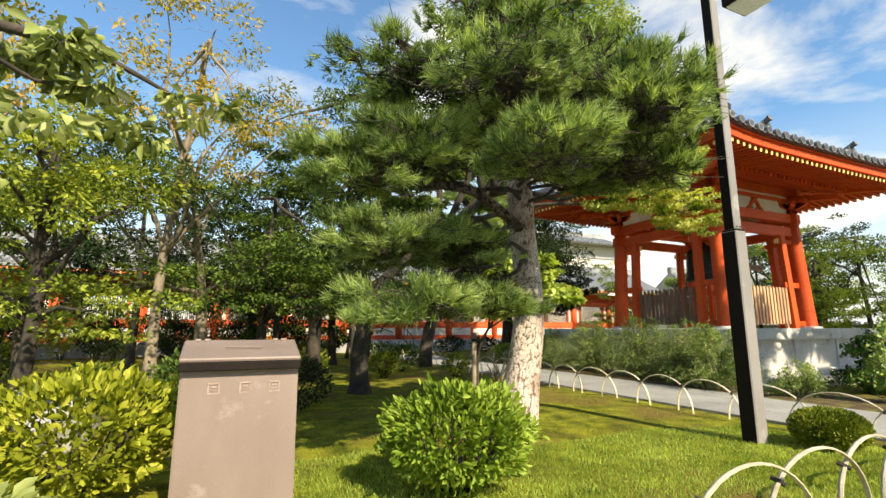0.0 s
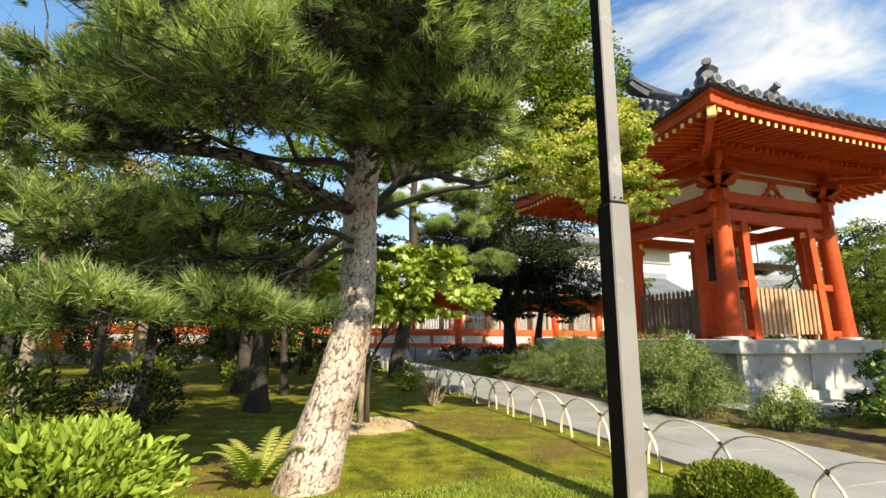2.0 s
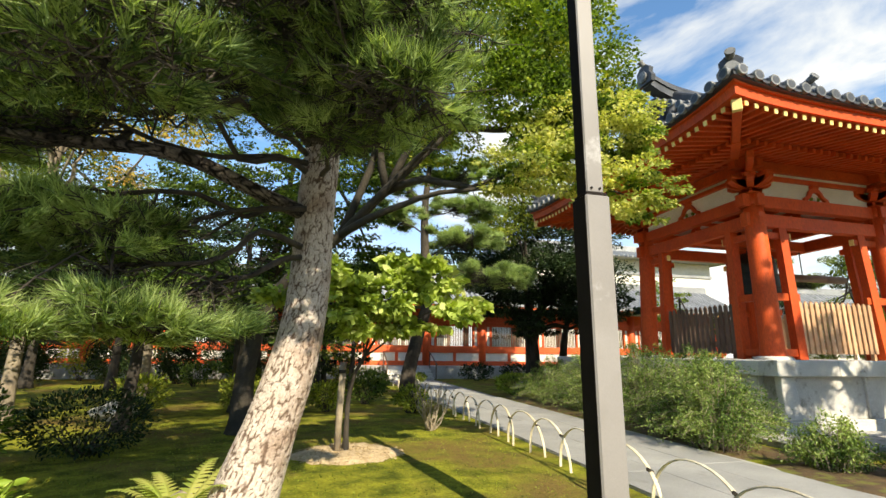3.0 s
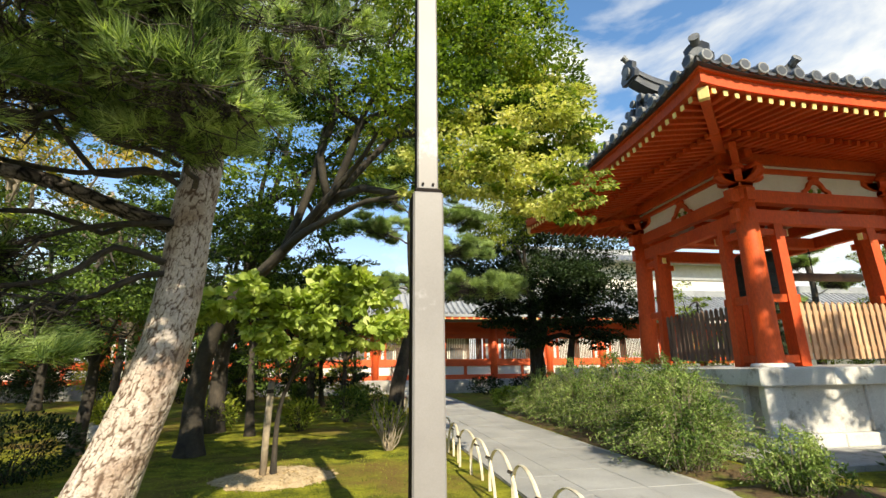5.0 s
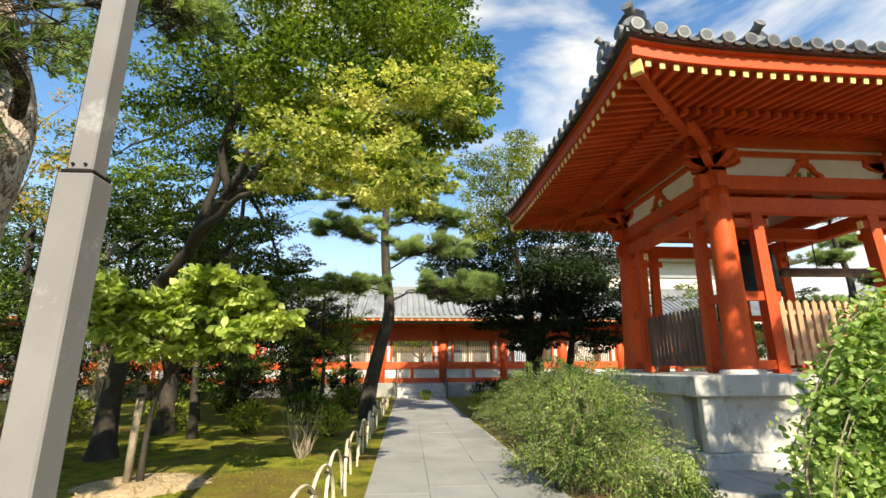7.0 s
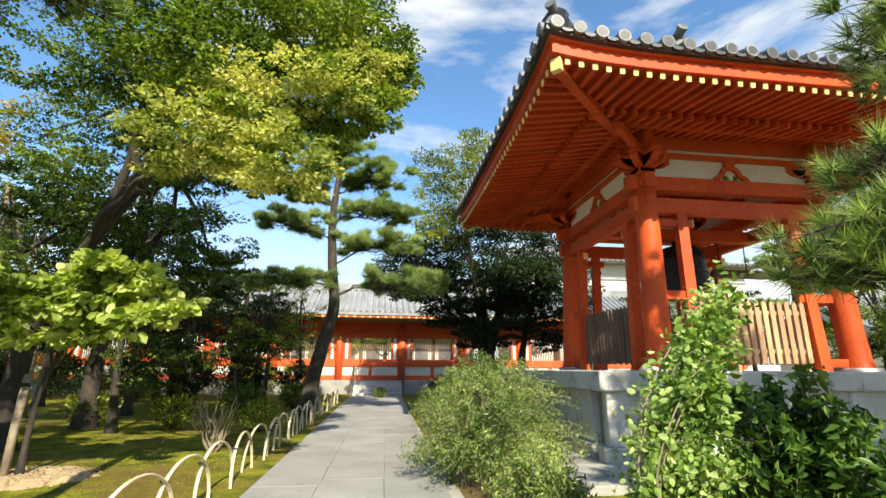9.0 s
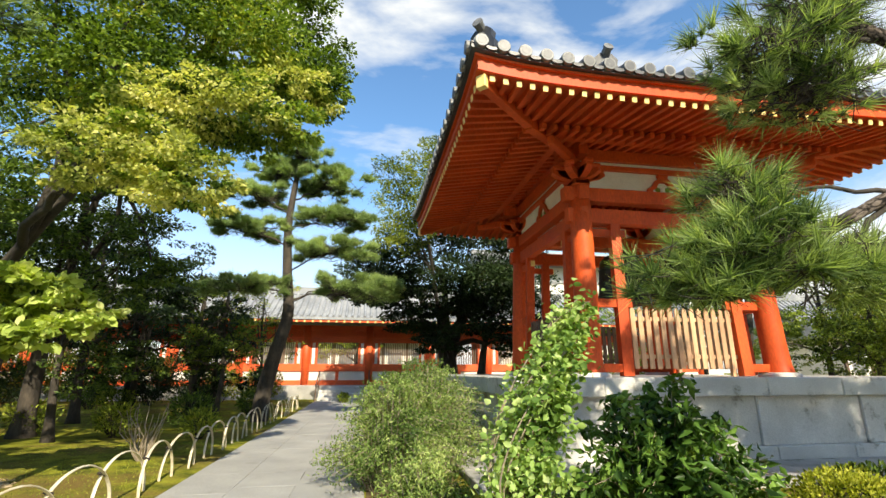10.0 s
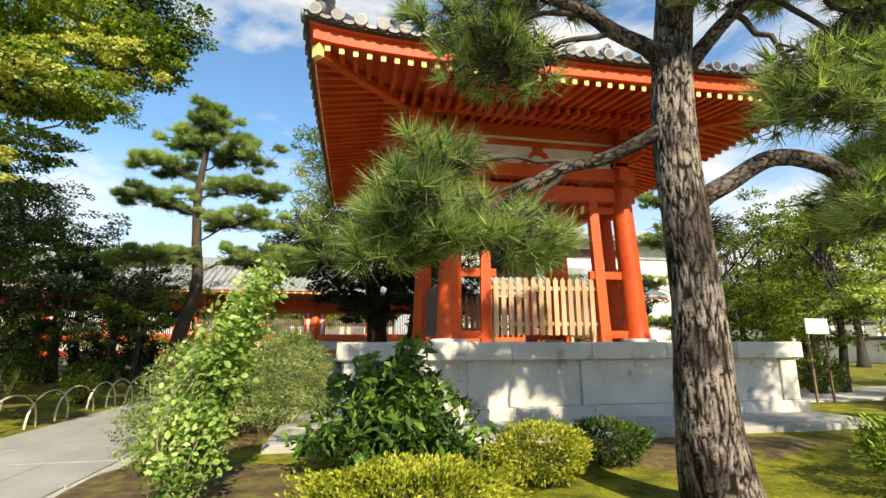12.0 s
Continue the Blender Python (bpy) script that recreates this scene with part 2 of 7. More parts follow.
PINE_BARK = plated_bark("plated_pine_bark", (0.53, 0.45, 0.395), (0.13, 0.085, 0.062), (0.33, 0.245, 0.195), 0.06, 0.24)
PINE_BARK_GREY = plated_bark("grey_pine_bark", (0.29, 0.24, 0.21), (0.009, 0.007, 0.006), (0.075, 0.058, 0.05), 0.10, 0.44)
PINE_LIMB = plated_bark("dark_pine_limb_bark", (0.16, 0.13, 0.11), (0.008, 0.006, 0.005), (0.05, 0.04, 0.034), 0.08, 0.42)

PINE = foliage("pine_needles", (0.07, 0.13, 0.04), (0.31, 0.41, 0.15), (0.58, 0.66, 0.31), 0.52, 0.45, 1.6, depth=0.75)
PINE_BLUE = foliage("blue_green_needles", (0.12, 0.19, 0.07), (0.34, 0.45, 0.17), (0.48, 0.58, 0.25), 0.4, 0.5, 1.0, depth=0.85)
MAPLE = foliage("turning_maple_leaves", (0.055, 0.115, 0.018), (0.21, 0.31, 0.045), (0.48, 0.48, 0.08), 0.4, 0.5, 0.6, 0.80)
MAPLE_GOLD = foliage("golden_maple_leaves", (0.22, 0.28, 0.06), (0.48, 0.50, 0.14), (0.70, 0.66, 0.26), 0.45, 0.5, 0.9, 0.7, depth=0.7)
MAGNOLIA = foliage("bright_broad_leaves", (0.18, 0.26, 0.05), (0.45, 0.55, 0.13), (0.66, 0.70, 0.28), 0.4, 0.45, 1.5, depth=0.85)
AZALEA = foliage("azalea_leaves", (0.10, 0.17, 0.018), (0.28, 0.385, 0.05), (0.48, 0.57, 0.13), 0.3, 0.45, 2.2, depth=0.85)
SHRUB_GLOSSY = foliage("glossy_green_leaves", (0.03, 0.075, 0.018), (0.10, 0.20, 0.035), (0.24, 0.38, 0.08), 0.3, 0.32, 2.5)
SHRUB_DARK = foliage("dark_shrub_leaves", (0.032, 0.066, 0.014), (0.10, 0.165, 0.028), (0.21, 0.29, 0.055), 0.3, 0.45, 1.5)
AZALEA_YELLOW = foliage("yellowing_azalea_leaves", (0.14, 0.17, 0.015), (0.36, 0.39, 0.04), (0.58, 0.55, 0.10), 0.3, 0.45, 3.0, depth=0.85)
BOXWOOD = foliage("boxwood_leaves", (0.07, 0.105, 0.012), (0.20, 0.24, 0.03), (0.34, 0.36, 0.06), 0.25, 0.5, 4.0, depth=0.85)
VINE = foliage("pale_green_leaves", (0.11, 0.21, 0.04), (0.34, 0.48, 0.13), (0.66, 0.74, 0.36), 0.4, 0.45, 2.0, depth=0.85)
BUSHCLOVER = foliage("bush_clover_leaves", (0.065, 0.125, 0.03), (0.21, 0.30, 0.075), (0.44, 0.52, 0.19), 0.35, 0.55, 1.5, depth=0.85)
EVERGREEN = foliage("dark_evergreen_leaves", (0.012, 0.028, 0.010), (0.03, 0.055, 0.018), (0.055, 0.085, 0.03), 0.2, 0.45, 0.8)
MIDGREEN = foliage("mid_green_leaves", (0.075, 0.12, 0.014), (0.27, 0.335, 0.045), (0.48, 0.48, 0.08), 0.35, 0.5, 0.5)
FINEGREEN = foliage("fine_blue_green_leaves", (0.05, 0.09, 0.018), (0.18, 0.255, 0.04), (0.34, 0.40, 0.075), 0.35, 0.6, 0.5)
AUTUMN = foliage("thin_autumn_leaves", (0.20, 0.20, 0.04), (0.46, 0.36, 0.075), (0.66, 0.40, 0.10), 0.4, 0.55, 0.6, depth=0.85)
BROADLEAF = foliage("pale_broad_leaves", (0.12, 0.16, 0.04), (0.38, 0.44, 0.15), (0.62, 0.62, 0.30), 0.35, 0.45, 2.0)
DRY = foliage("dry_stems", (0.25, 0.18, 0.09), (0.42, 0.32, 0.18), (0.5, 0.4, 0.25), 0.1, 0.8, 3.0, depth=0.85)
GRASS = foliage("lawn_grass", (0.24, 0.33, 0.05), (0.41, 0.52, 0.10), (0.52, 0.60, 0.16), 0.35, 0.6, 0.8, depth=0.85)
FERN = foliage("fern_fronds", (0.16, 0.25, 0.04), (0.30, 0.38, 0.07), (0.42, 0.42, 0.12), 0.4, 0.5, 3.0, depth=0.85)


def ground_material():
    """Moss, patchy grass and bare brown soil."""
    m, n, l, b = node_mat("moss_and_soil")
    geo = n.new("ShaderNodeNewGeometry")
    tex = []
    for s, d in ((0.55, 6.0), (2.6, 6.0), (38.0, 5.0)):
        t = n.new("ShaderNodeTexNoise")
        t.inputs["Scale"].default_value, t.inputs["Detail"].default_value, t.inputs["Roughness"].default_value = s, d, 0.62
        l.new(geo.outputs["Position"], t.inputs["Vector"])
        tex.append(t)
    r1 = n.new("ShaderNodeValToRGB")
    e = r1.color_ramp.elements
    e[0].position, e[0].color = 0.36, (0.072, 0.088, 0.008, 1)
    e[1].position, e[1].color = 0.62, (0.265, 0.265, 0.026, 1)
    l.new(tex[1].outputs["Fac"], r1.inputs["Fac"])
    r2 = n.new("ShaderNodeValToRGB")
    r2.color_ramp.elements[0].position, r2.color_ramp.elements[1].position = 0.48, 0.64
    l.new(tex[0].outputs["Fac"], r2.inputs["Fac"])
    mx = n.new("ShaderNodeMix")
    mx.data_type = "RGBA"
    l.new(r2.outputs["Color"], mx.inputs["Factor"])
    l.new(r1.outputs["Color"], mx.inputs["A"])
    mx.inputs["B"].default_value = (0.18, 0.125, 0.036, 1)
    vs = n.new("ShaderNodeVectorMath")
    vs.operation = "SCALE"
    mr = n.new("ShaderNodeMapRange")
    mr.inputs["From Min"].default_value, mr.inputs["From Max"].default_value = 0.3, 0.7
    mr.inputs["To Min"].default_value, mr.inputs["To Max"].default_value = 0.62, 1.35
    l.new(tex[2].outputs["Fac"], mr.inputs["Value"])
    l.new(mx.outputs["Result"], vs.inputs[0])
    l.new(mr.outputs["Result"], vs.inputs["Scale"])
    l.new(vs.outputs["Vector"], b.inputs["Base Color"])
    b.inputs["Roughness"].default_value = 0.95
    b.inputs["Specular IOR Level"].default_value = 0.15
    bp = n.new("ShaderNodeBump")
    bp.inputs["Strength"].default_value, bp.inputs["Distance"].default_value = 0.9, 0.03
    l.new(tex[2].outputs["Fac"], bp.inputs["Height"])
    l.new(bp.outputs["Normal"], b.inputs["Normal"])
    return m


MOSS = ground_material()

# ---- building blocks ----
rng = np.random.default_rng(7)


def base_of(ob):
    v = Vector((0, 0, 0))
    while ob is not None:
        v += ob.location
        ob = ob.parent
    return v


def finish(name, me, material, parent=None, label="", smooth=False):
    me.materials.append(material)
    if smooth:
        me.polygons.foreach_set("use_smooth", np.ones(len(me.polygons), dtype=bool))
    ob = new(name, me)
    if parent is not None:
        ob.parent = parent
        me.transform(Matrix.Translation(-base_of(parent)))
    if label:
        tagged(ob, label)
    return ob


def part(name, bm, material, parent=None, label="", smooth=False):
    me = bpy.data.meshes.new(name)
    bm.normal_update()
    bm.to_mesh(me)
    bm.free()
    return finish(name, me, material, parent, label, smooth)


def thing(name, at, label, category, group="", kind=""):
    ob = new(name)
    ob.empty_display_size = 0.2
    ob.location = at
    return tagged(ob, label, category, group, kind)


def block(bm, x0, x1, y0, y1, z0, z1, bev=0.0, turn=None):
    """A box between two corners, with bevelled edges."""
    m = Matrix.Translation(((x0 + x1) / 2, (y0 + y1) / 2, (z0 + z1) / 2))
    if turn is not None:
        m = m @ turn
    r = bmesh.ops.create_cube(bm, size=1.0, matrix=m @ Matrix.Diagonal((abs(x1 - x0), abs(y1 - y0), abs(z1 - z0), 1)))
    if bev > 0:
        es = {e for v in r["verts"] for e in v.link_edges}
        bmesh.ops.bevel(bm, geom=list(es), offset=bev, segments=1, affect="EDGES")
    return bm


def box(x0, x1, y0, y1, z0, z1, bev=0.0, turn=None):
    return block(bmesh.new(), x0, x1, y0, y1, z0, z1, bev, turn)


def tube(bm, pts, radii, seg=8, cap=True, square=False, spin=0.0):
    """A swept tube through pts with a radius at each."""
    pts = [Vector(p) for p in pts]
    rings, ref = [], Vector((0.123, 0.97, 0.21)).normalized()
    for i, p in enumerate(pts):
        d = (pts[min(i + 1, len(pts) - 1)] - pts[max(i - 1, 0)]).normalized()
        a = d.cross(ref)
        if a.length < 1e-3:
            a = d.cross(Vector((1, 0, 0)))
        a.normalize()
        c = d.cross(a).normalized()
        ref = a.cross(d).normalized()
        r = radii[i] if hasattr(radii, "__len__") else radii
        rings.append([bm.verts.new(p + (a * math.cos(2 * math.pi * k / seg + spin) + c * math.sin(2 * math.pi * k / seg + spin)) * r) for k in range(seg)])
    for r0, r1 in zip(rings, rings[1:]):
        for k in range(seg):
            bm.faces.new((r0[k], r0[(k + 1) % seg], r1[(k + 1) % seg], r1[k]))
    if cap:
        bm.faces.new(rings[0][::-1])
        bm.faces.new(rings[-1])
    return bm


def beam(bm, a, b, w, h, bev=0.01):
    """A squared timber from a to b, w wide and h high."""
    a, b = Vector(a), Vector(b)
    d = b - a
    x = d.normalized()
    up = Vector((0, 0, 1)) if abs(x.z) < 0.95 else Vector((1, 0, 0))
    y = up.cross(x).normalized()
    z = x.cross(y)
    m = Matrix((x, y, z)).transposed().to_4x4()
    m.translation = (a + b) / 2
    r = bmesh.ops.create_cube(bm, size=1.0, matrix=m @ Matrix.Diagonal((d.length, w, h, 1)))
    if bev:
        es = {e for v in r["verts"] for e in v.link_edges}
        bmesh.ops.bevel(bm, geom=list(es), offset=bev, segments=1, affect="EDGES")
    return bm


def lathe(bm, profile, cx, cy, seg=24):
    rings = [[bm.verts.new((cx + r * math.cos(2 * math.pi * k / seg), cy + r * math.sin(2 * math.pi * k / seg), z)) for k in range(seg)] for r, z in profile]
    for r0, r1 in zip(rings, rings[1:]):
        for k in range(seg):
            bm.faces.new((r0[k], r0[(k + 1) % seg], r1[(k + 1) % seg], r1[k]))
    bm.faces.new(rings[0][::-1])
    bm.faces.new(rings[-1])
    return bm


def curve_pts(ctrl, n=12):
    """A smooth line (Catmull-Rom) through a few control points."""
    c = [Vector(p) for p in ctrl]
    c = [c[0] * 2 - c[1]] + c + [c[-1] * 2 - c[-2]]
    out = []
    for i in range(1, len(c) - 2):
        for k in range(n):
            t = k / n
            p0, p1, p2, p3 = c[i - 1:i + 3]
            out.append(0.5 * (2 * p1 + (p2 - p0) * t + (2 * p0 - 5 * p1 + 4 * p2 - p3) * t * t + (3 * p1 - p0 - 3 * p2 + p3) * t ** 3))
    out.append(c[-2])
    return out


def unit(a):
    return a / np.maximum(np.linalg.norm(a, axis=1, keepdims=True), 1e-6)


def raw_mesh(name, verts, faces_flat, corners):
    """A mesh from arrays; all faces have the same number of corners."""
    me = bpy.data.meshes.new(name)
    nf = len(faces_flat) // corners
    me.vertices.add(len(verts))
    me.vertices.foreach_set("co", verts.astype(np.float32).ravel())
    me.loops.add(len(faces_flat))
    me.loops.foreach_set("vertex_index", faces_flat.astype(np.int32))
    me.polygons.add(nf)
    me.polygons.foreach_set("loop_start", np.arange(0, len(faces_flat), corners, dtype=np.int32))
    me.update(calc_edges=True)
    return me


def leaf_mesh(name, c, way, size, wide=0.5, fold=0.15, droop=0.0, level=0.0, rounded=False):
    """Leaves as folded diamonds, or rounder blades, at c that point along way."""
    n = len(c)
    way = unit(way)
    side = unit(np.cross(way, rng.normal(size=(n, 3)) + np.array((0, -0.5, 1.0)) * level))
    up = np.cross(side, way)
    s = size[:, None]
    if rounded:
        def at(f, w, u):
            return c + way * s * f + side * s * wide * w + up * s * u
        v = np.stack([c, at(0.3, 0.42, fold), at(0.68, 0.40, fold * 0.8), at(1.0, 0.0, -droop), at(0.68, -0.40, fold * 0.8), at(0.3, -0.42, fold)], 1).reshape(-1, 3)
        i = np.arange(n)[:, None] * 6
        f = np.concatenate([i, i + 1, i + 2, i, i + 2, i + 3, i, i + 3, i + 4, i, i + 4, i + 5], 1).ravel()
        return raw_mesh(name, v, f, 3)
    v = np.stack([c, c + way * s * 0.45 + side * s * wide * 0.5 + up * s * fold, c + way * s - up * s * droop, c + way * s * 0.45 - side * s * wide * 0.5 + up * s * fold], 1).reshape(-1, 3)
    i = np.arange(n)[:, None] * 4
    f = np.concatenate([i, i + 1, i + 2, i, i + 2, i + 3], 1).ravel()
    return raw_mesh(name, v, f, 3)


def needle_mesh(name, c, way, per, length, width, spread=0.75):
    """Tufts of needles round shoots at c that point along way."""
    c = np.repeat(c, per, 0)
    way = unit(np.repeat(unit(way), per, 0) + rng.normal(size=c.shape) * spread * 0.55)
    n = len(c)
    c = c - way * 0.02 + rng.normal(size=c.shape) * 0.012
    side = unit(np.cross(way, rng.normal(size=(n, 3)))) * width
    ln = (length * rng.uniform(0.7, 1.15, n))[:, None]
    v = np.stack([c - side, c + side, c + way * ln], 1).reshape(-1, 3)
    return raw_mesh(name, v, np.arange(3 * n), 3)


def in_ball(n):
    p = unit(rng.normal(size=(n, 3)))
    return p * (rng.uniform(0, 1, n) ** (1 / 3))[:, None]


def cluster_points(clumps, flat=0.6, spray=1.0):
    """Points and outward ways of leaves: every clump (centre, radii, count) is broken into uneven sprays with gaps."""
    cs, ws = [], []
    for centre, rad, count in clumps:
        rad = np.array(rad, float)
        k = max(6, int(count / 70))
        hubs = in_ball(k) * 0.9
        sizes = rng.uniform(0.16, 0.36, k) * spray
        pick = rng.choice(k, count, p=sizes ** 2 / np.sum(sizes ** 2))
        off = in_ball(count) * sizes[pick][:, None]
        off[:, 2] *= flat
        p = (hubs[pick] + off) * rad
        cs.append(np.array(centre) + p)
        ws.append(unit(off * np.array((1, 1, 0.5)) + hubs[pick] * 0.15 + np.array((0, 0, -0.05))) + rng.normal(size=(count, 3)) * 0.45)
    return np.concatenate(cs), np.concatenate(ws)


def crooked(a, b, n=6, bend=0.12, sag=0.0):
    """A crooked line from a to b."""
    a, b = Vector(a), Vector(b)
    ln = (b - a).length
    pts = [a]
    for i in range(1, n):
        t = i / n
        pts.append(a.lerp(b, t) + Vector(rng.normal(size=3)) * bend * ln * 0.25 + Vector((0, 0, sag * ln * math.sin(math.pi * t))))
    return curve_pts(pts + [b], 2)


def branch_set(bm, start, end, r0, r1, twigs=5, twig_len=0.5, seg=6, bend=0.12):
    pts = crooked(start, end, 5, bend, 0.04)
    tube(bm, pts, np.linspace(r0, r1, len(pts)), seg)
    for _ in range(twigs):
        i = rng.integers(2, len(pts))
        q = pts[i] + Vector(rng.normal(size=3) * np.array((1, 1, 0.45))) * twig_len * 0.6
        tw = crooked(pts[i], q, 4, 0.3)
        tube(bm, tw, np.linspace(r1 * 0.7, r1 * 0.2, len(tw)), 4)


def leafy_tree(at, label, trunk_line, r0, limbs, clumps, leaf, size, material, bark=None, name="tree", category="tree", wide=0.5, twigs=6, group="", flat=0.6, taper=0.35, spray=1.0, level=1.2):
    """A tree: tapered crooked trunk, limbs to the clumps, and a crown of single leaves. limbs: how far up the trunk each clump's limb starts."""
    t = thing(name, at, label, category, group)
    bm = bmesh.new()
    line = curve_pts(trunk_line, 8)
    rr = (taper + (1 - taper) * (1 - np.linspace(0, 1, len(line))) ** 1.6) * r0
    rr[:3] *= (1.5, 1.25, 1.08)
    tube(bm, line, rr, 12)
    for i, (c, rad, n) in enumerate(clumps):
        s = line[int(limbs[i % len(limbs)] * (len(line) - 1))]
        branch_set(bm, s, Vector(c), r0 * 0.38, r0 * 0.05, twigs, max(rad) * 0.8, 7, 0.11)
    part("trunk", bm, bark or BARK, t, smooth=True)
    c, w = cluster_points(clumps, flat, spray)
    me = leaf_mesh("crown", c, w, rng.uniform(0.65, 1.25, len(c)) * size, wide, level=level, rounded=size > 0.12 and wide > 0.6)
    finish("crown", me, material, t)
    return t


def bush(at, label, rad, count, size, material, name="bush", category="bush", wide=0.5, stems=10, shell=0.55, group="", lift=0.5, clip=False, loose=1.0):
    """A bush: stems from the root and leaves mostly towards its uneven outside."""
    t = thing(name, at, label, category, group)
    bm = bmesh.new()
    x, y, z = at
    for _ in range(stems):
        a = rng.uniform(0, 2 * math.pi)
        q = Vector((x + math.cos(a) * rad[0] * 0.6, y + math.sin(a) * rad[1] * 0.6, z + rad[2] * rng.uniform(0.9, 1.5)))
        pts = crooked((x + math.cos(a) * 0.06, y + math.sin(a) * 0.06, z - 0.02), q, 5, 0.15)
        tube(bm, pts, np.linspace(0.014, 0.004, len(pts)), 5)
    tagged(part("stem_tangle", bm, BARK, t), kind="stuff")
    d = unit(rng.normal(size=(count, 3)))
    r = rng.uniform(shell, 1, count) ** 0.6
    lump = np.array([0.84 + 0.32 * noise.noise(Vector(v * (2.2 if clip else 2.8)) + Vector(at)) for v in d])
    p = d * (r * (0.93 + 0.07 * lump if clip else lump))[:, None]
    keep = p[:, 2] > -0.92
    p, d = p[keep], d[keep]
    c = p * np.array(rad) + np.array((x, y, z + rad[2] * (0.95 if lift is None else lift * 2)))
    keep = c[:, 2] > z + 0.02
    c, d = c[keep], d[keep]
    w = d * loose + np.array((0, 0, 0.35 * loose - 0.25 * (1 - loose))) + rng.normal(size=d.shape) * (0.5 + 0.5 * (1 - loose))
    finish("leaves", leaf_mesh("leaves", c, w, rng.uniform(0.6, 1.25, len(c)) * size, wide, rounded=size > 0.045), material, t)
    return t

# ---- ground ----


def ground_height(x, y):
    h = 0.035 * noise.noise(Vector((x * 0.35, y * 0.35, 0.0))) + 0.012 * noise.noise(Vector((x * 1.7, y * 1.7, 3.0)))
    flat = max(0.0, 1 - abs(x - 8.6) / 1.6)
    south = min(1.0, max(0.0, (1.9 - y) / 0.6))
    return (h * (1 - min(1, flat * 2.5)) - 0.02 * min(1, flat * 2)) * (1 - south) - 0.03 * south


def build_ground():
    near = np.arange(-14, 34.01, 0.33)
    far = np.array((38, 46, 60, 85, 130, 220, 420.0))
    xs = np.concatenate([-far[::-1] + 4, near, far])
    ys = np.concatenate([-far[::-1] + 12, near - 6, far])
    v = [(x, y, ground_height(x, y) if -14 < x < 34 and -14 < y < 30 else 0.0) for y in ys for x in xs]
    nx = len(xs)
    i = (np.arange(len(ys) - 1)[:, None] * nx + np.arange(nx - 1)[None, :]).ravel()
    f = np.stack([i, i + 1, i + nx + 1, i + nx], 1).ravel()
    ob = finish("ground", raw_mesh("ground", np.array(v), f, 4), MOSS, smooth=True)
    tagged(ob, "mossy garden ground with thin grass and bare brown soil", "ground", kind="structure")


build_ground()

# gravel walk that the path starts from
walkway = part("pavement_walk", box(-25, 40, -6, 1.35, -0.2, 0.012), GRAVEL)
tagged(walkway, "pale gravel walk along the edge of the garden", "walk", kind="structure")

# ---- bell tower: platform ----
TX, TY = 16.45, 12.0            # centre of the tower
PX0, PX1, PY0, PY1 = 12.19, 20.68, 7.95, 16.15
PTOP = 1.37
platform = thing("stone_platform", (TX, TY, 0), "pale granite platform of framed slabs under the bell tower", "platform", kind="structure")
part("core", box(PX0 + 0.1, PX1 - 0.1, PY0 + 0.1, PY1 - 0.1, -0.2, PTOP - 0.05), STONE_DARK, platform)


def platform_side(along_x, a0, a1, face, sign):
    """Pilasters, panels, base course and cap stones of one side."""
    def bx(name, u0, u1, d0, d1, z0, z1, bev, m):
        lo, hi = sorted((face + sign * d0, face + sign * d1))
        bm = box(u0, u1, lo, hi, z0, z1, bev) if along_x else box(lo, hi, u0, u1, z0, z1, bev)
        return part(name, bm, m, platform)
    n = 4
    step = (a1 - a0 - 0.36) / n
    for i in range(n + 1):
        bx("pilaster", a0 + i * step, a0 + i * step + 0.36, -0.1, 0.045, 0.30, 1.068, 0.012, STONE)
    for i in range(n):
        bx("panel", a0 + i * step + 0.364, a0 + (i + 1) * step - 0.004, -0.1, 0.0, 0.30, 1.066, 0.006, STONE)
    k = 6
    st = (a1 - a0 + 0.24) / k
    for i in range(k):
        bx("base_stone", a0 - 0.12 + i * st + 0.003, a0 - 0.12 + (i + 1) * st - 0.003, -0.1, 0.12, -0.1, 0.298, 0.015, STONE)
        bx("cap_stone", a0 - 0.12 + i * st + 0.003, a0 - 0.12 + (i + 1) * st - 0.003, -0.5, 0.12, 1.07, PTOP, 0.018, STONE)


platform_side(True, PX0, PX1, PY0, -1)
platform_side(True, PX0, PX1, PY1, 1)
platform_side(False, PY0 + 0.4, PY1 - 0.4, PX0, -1)
platform_side(False, PY0 + 0.4, PY1 - 0.4, PX1, 1)
part("floor", box(PX0 + 0.4, PX1 - 0.4, PY0 + 0.4, PY1 - 0.4, PTOP - 0.06, PTOP - 0.012, 0.01), STONE, platform)

apron = thing("stone_apron", (TX, PY0 - 0.6, 0), "low ledge of grey paving stones round the platform", "paving", kind="structure")
for i in range(9):
    w = (PX1 - PX0 + 1.15) / 9
    x = PX0 - 0.95 + i * w
    part("slab", box(x + 0.004, x + w - 0.004, PY0 - 1.35, PY0 - 0.125, -0.1, 0.10, 0.012), STONE_DARK, apron)
for i in range(8):
    w = (PY1 - PY0) / 8
    y = PY0 - 0.12 + i * w
    part("slab", box(PX0 - 0.95, PX0 - 0.125, y + 0.004, y + w - 0.004, -0.1, 0.10, 0.012), STONE_DARK, apron)
    part("slab", box(PX1 + 0.125, PX1 + 0.2, y + 0.004, y + w - 0.004, -0.1, 0.10, 0.012), STONE_DARK, apron)

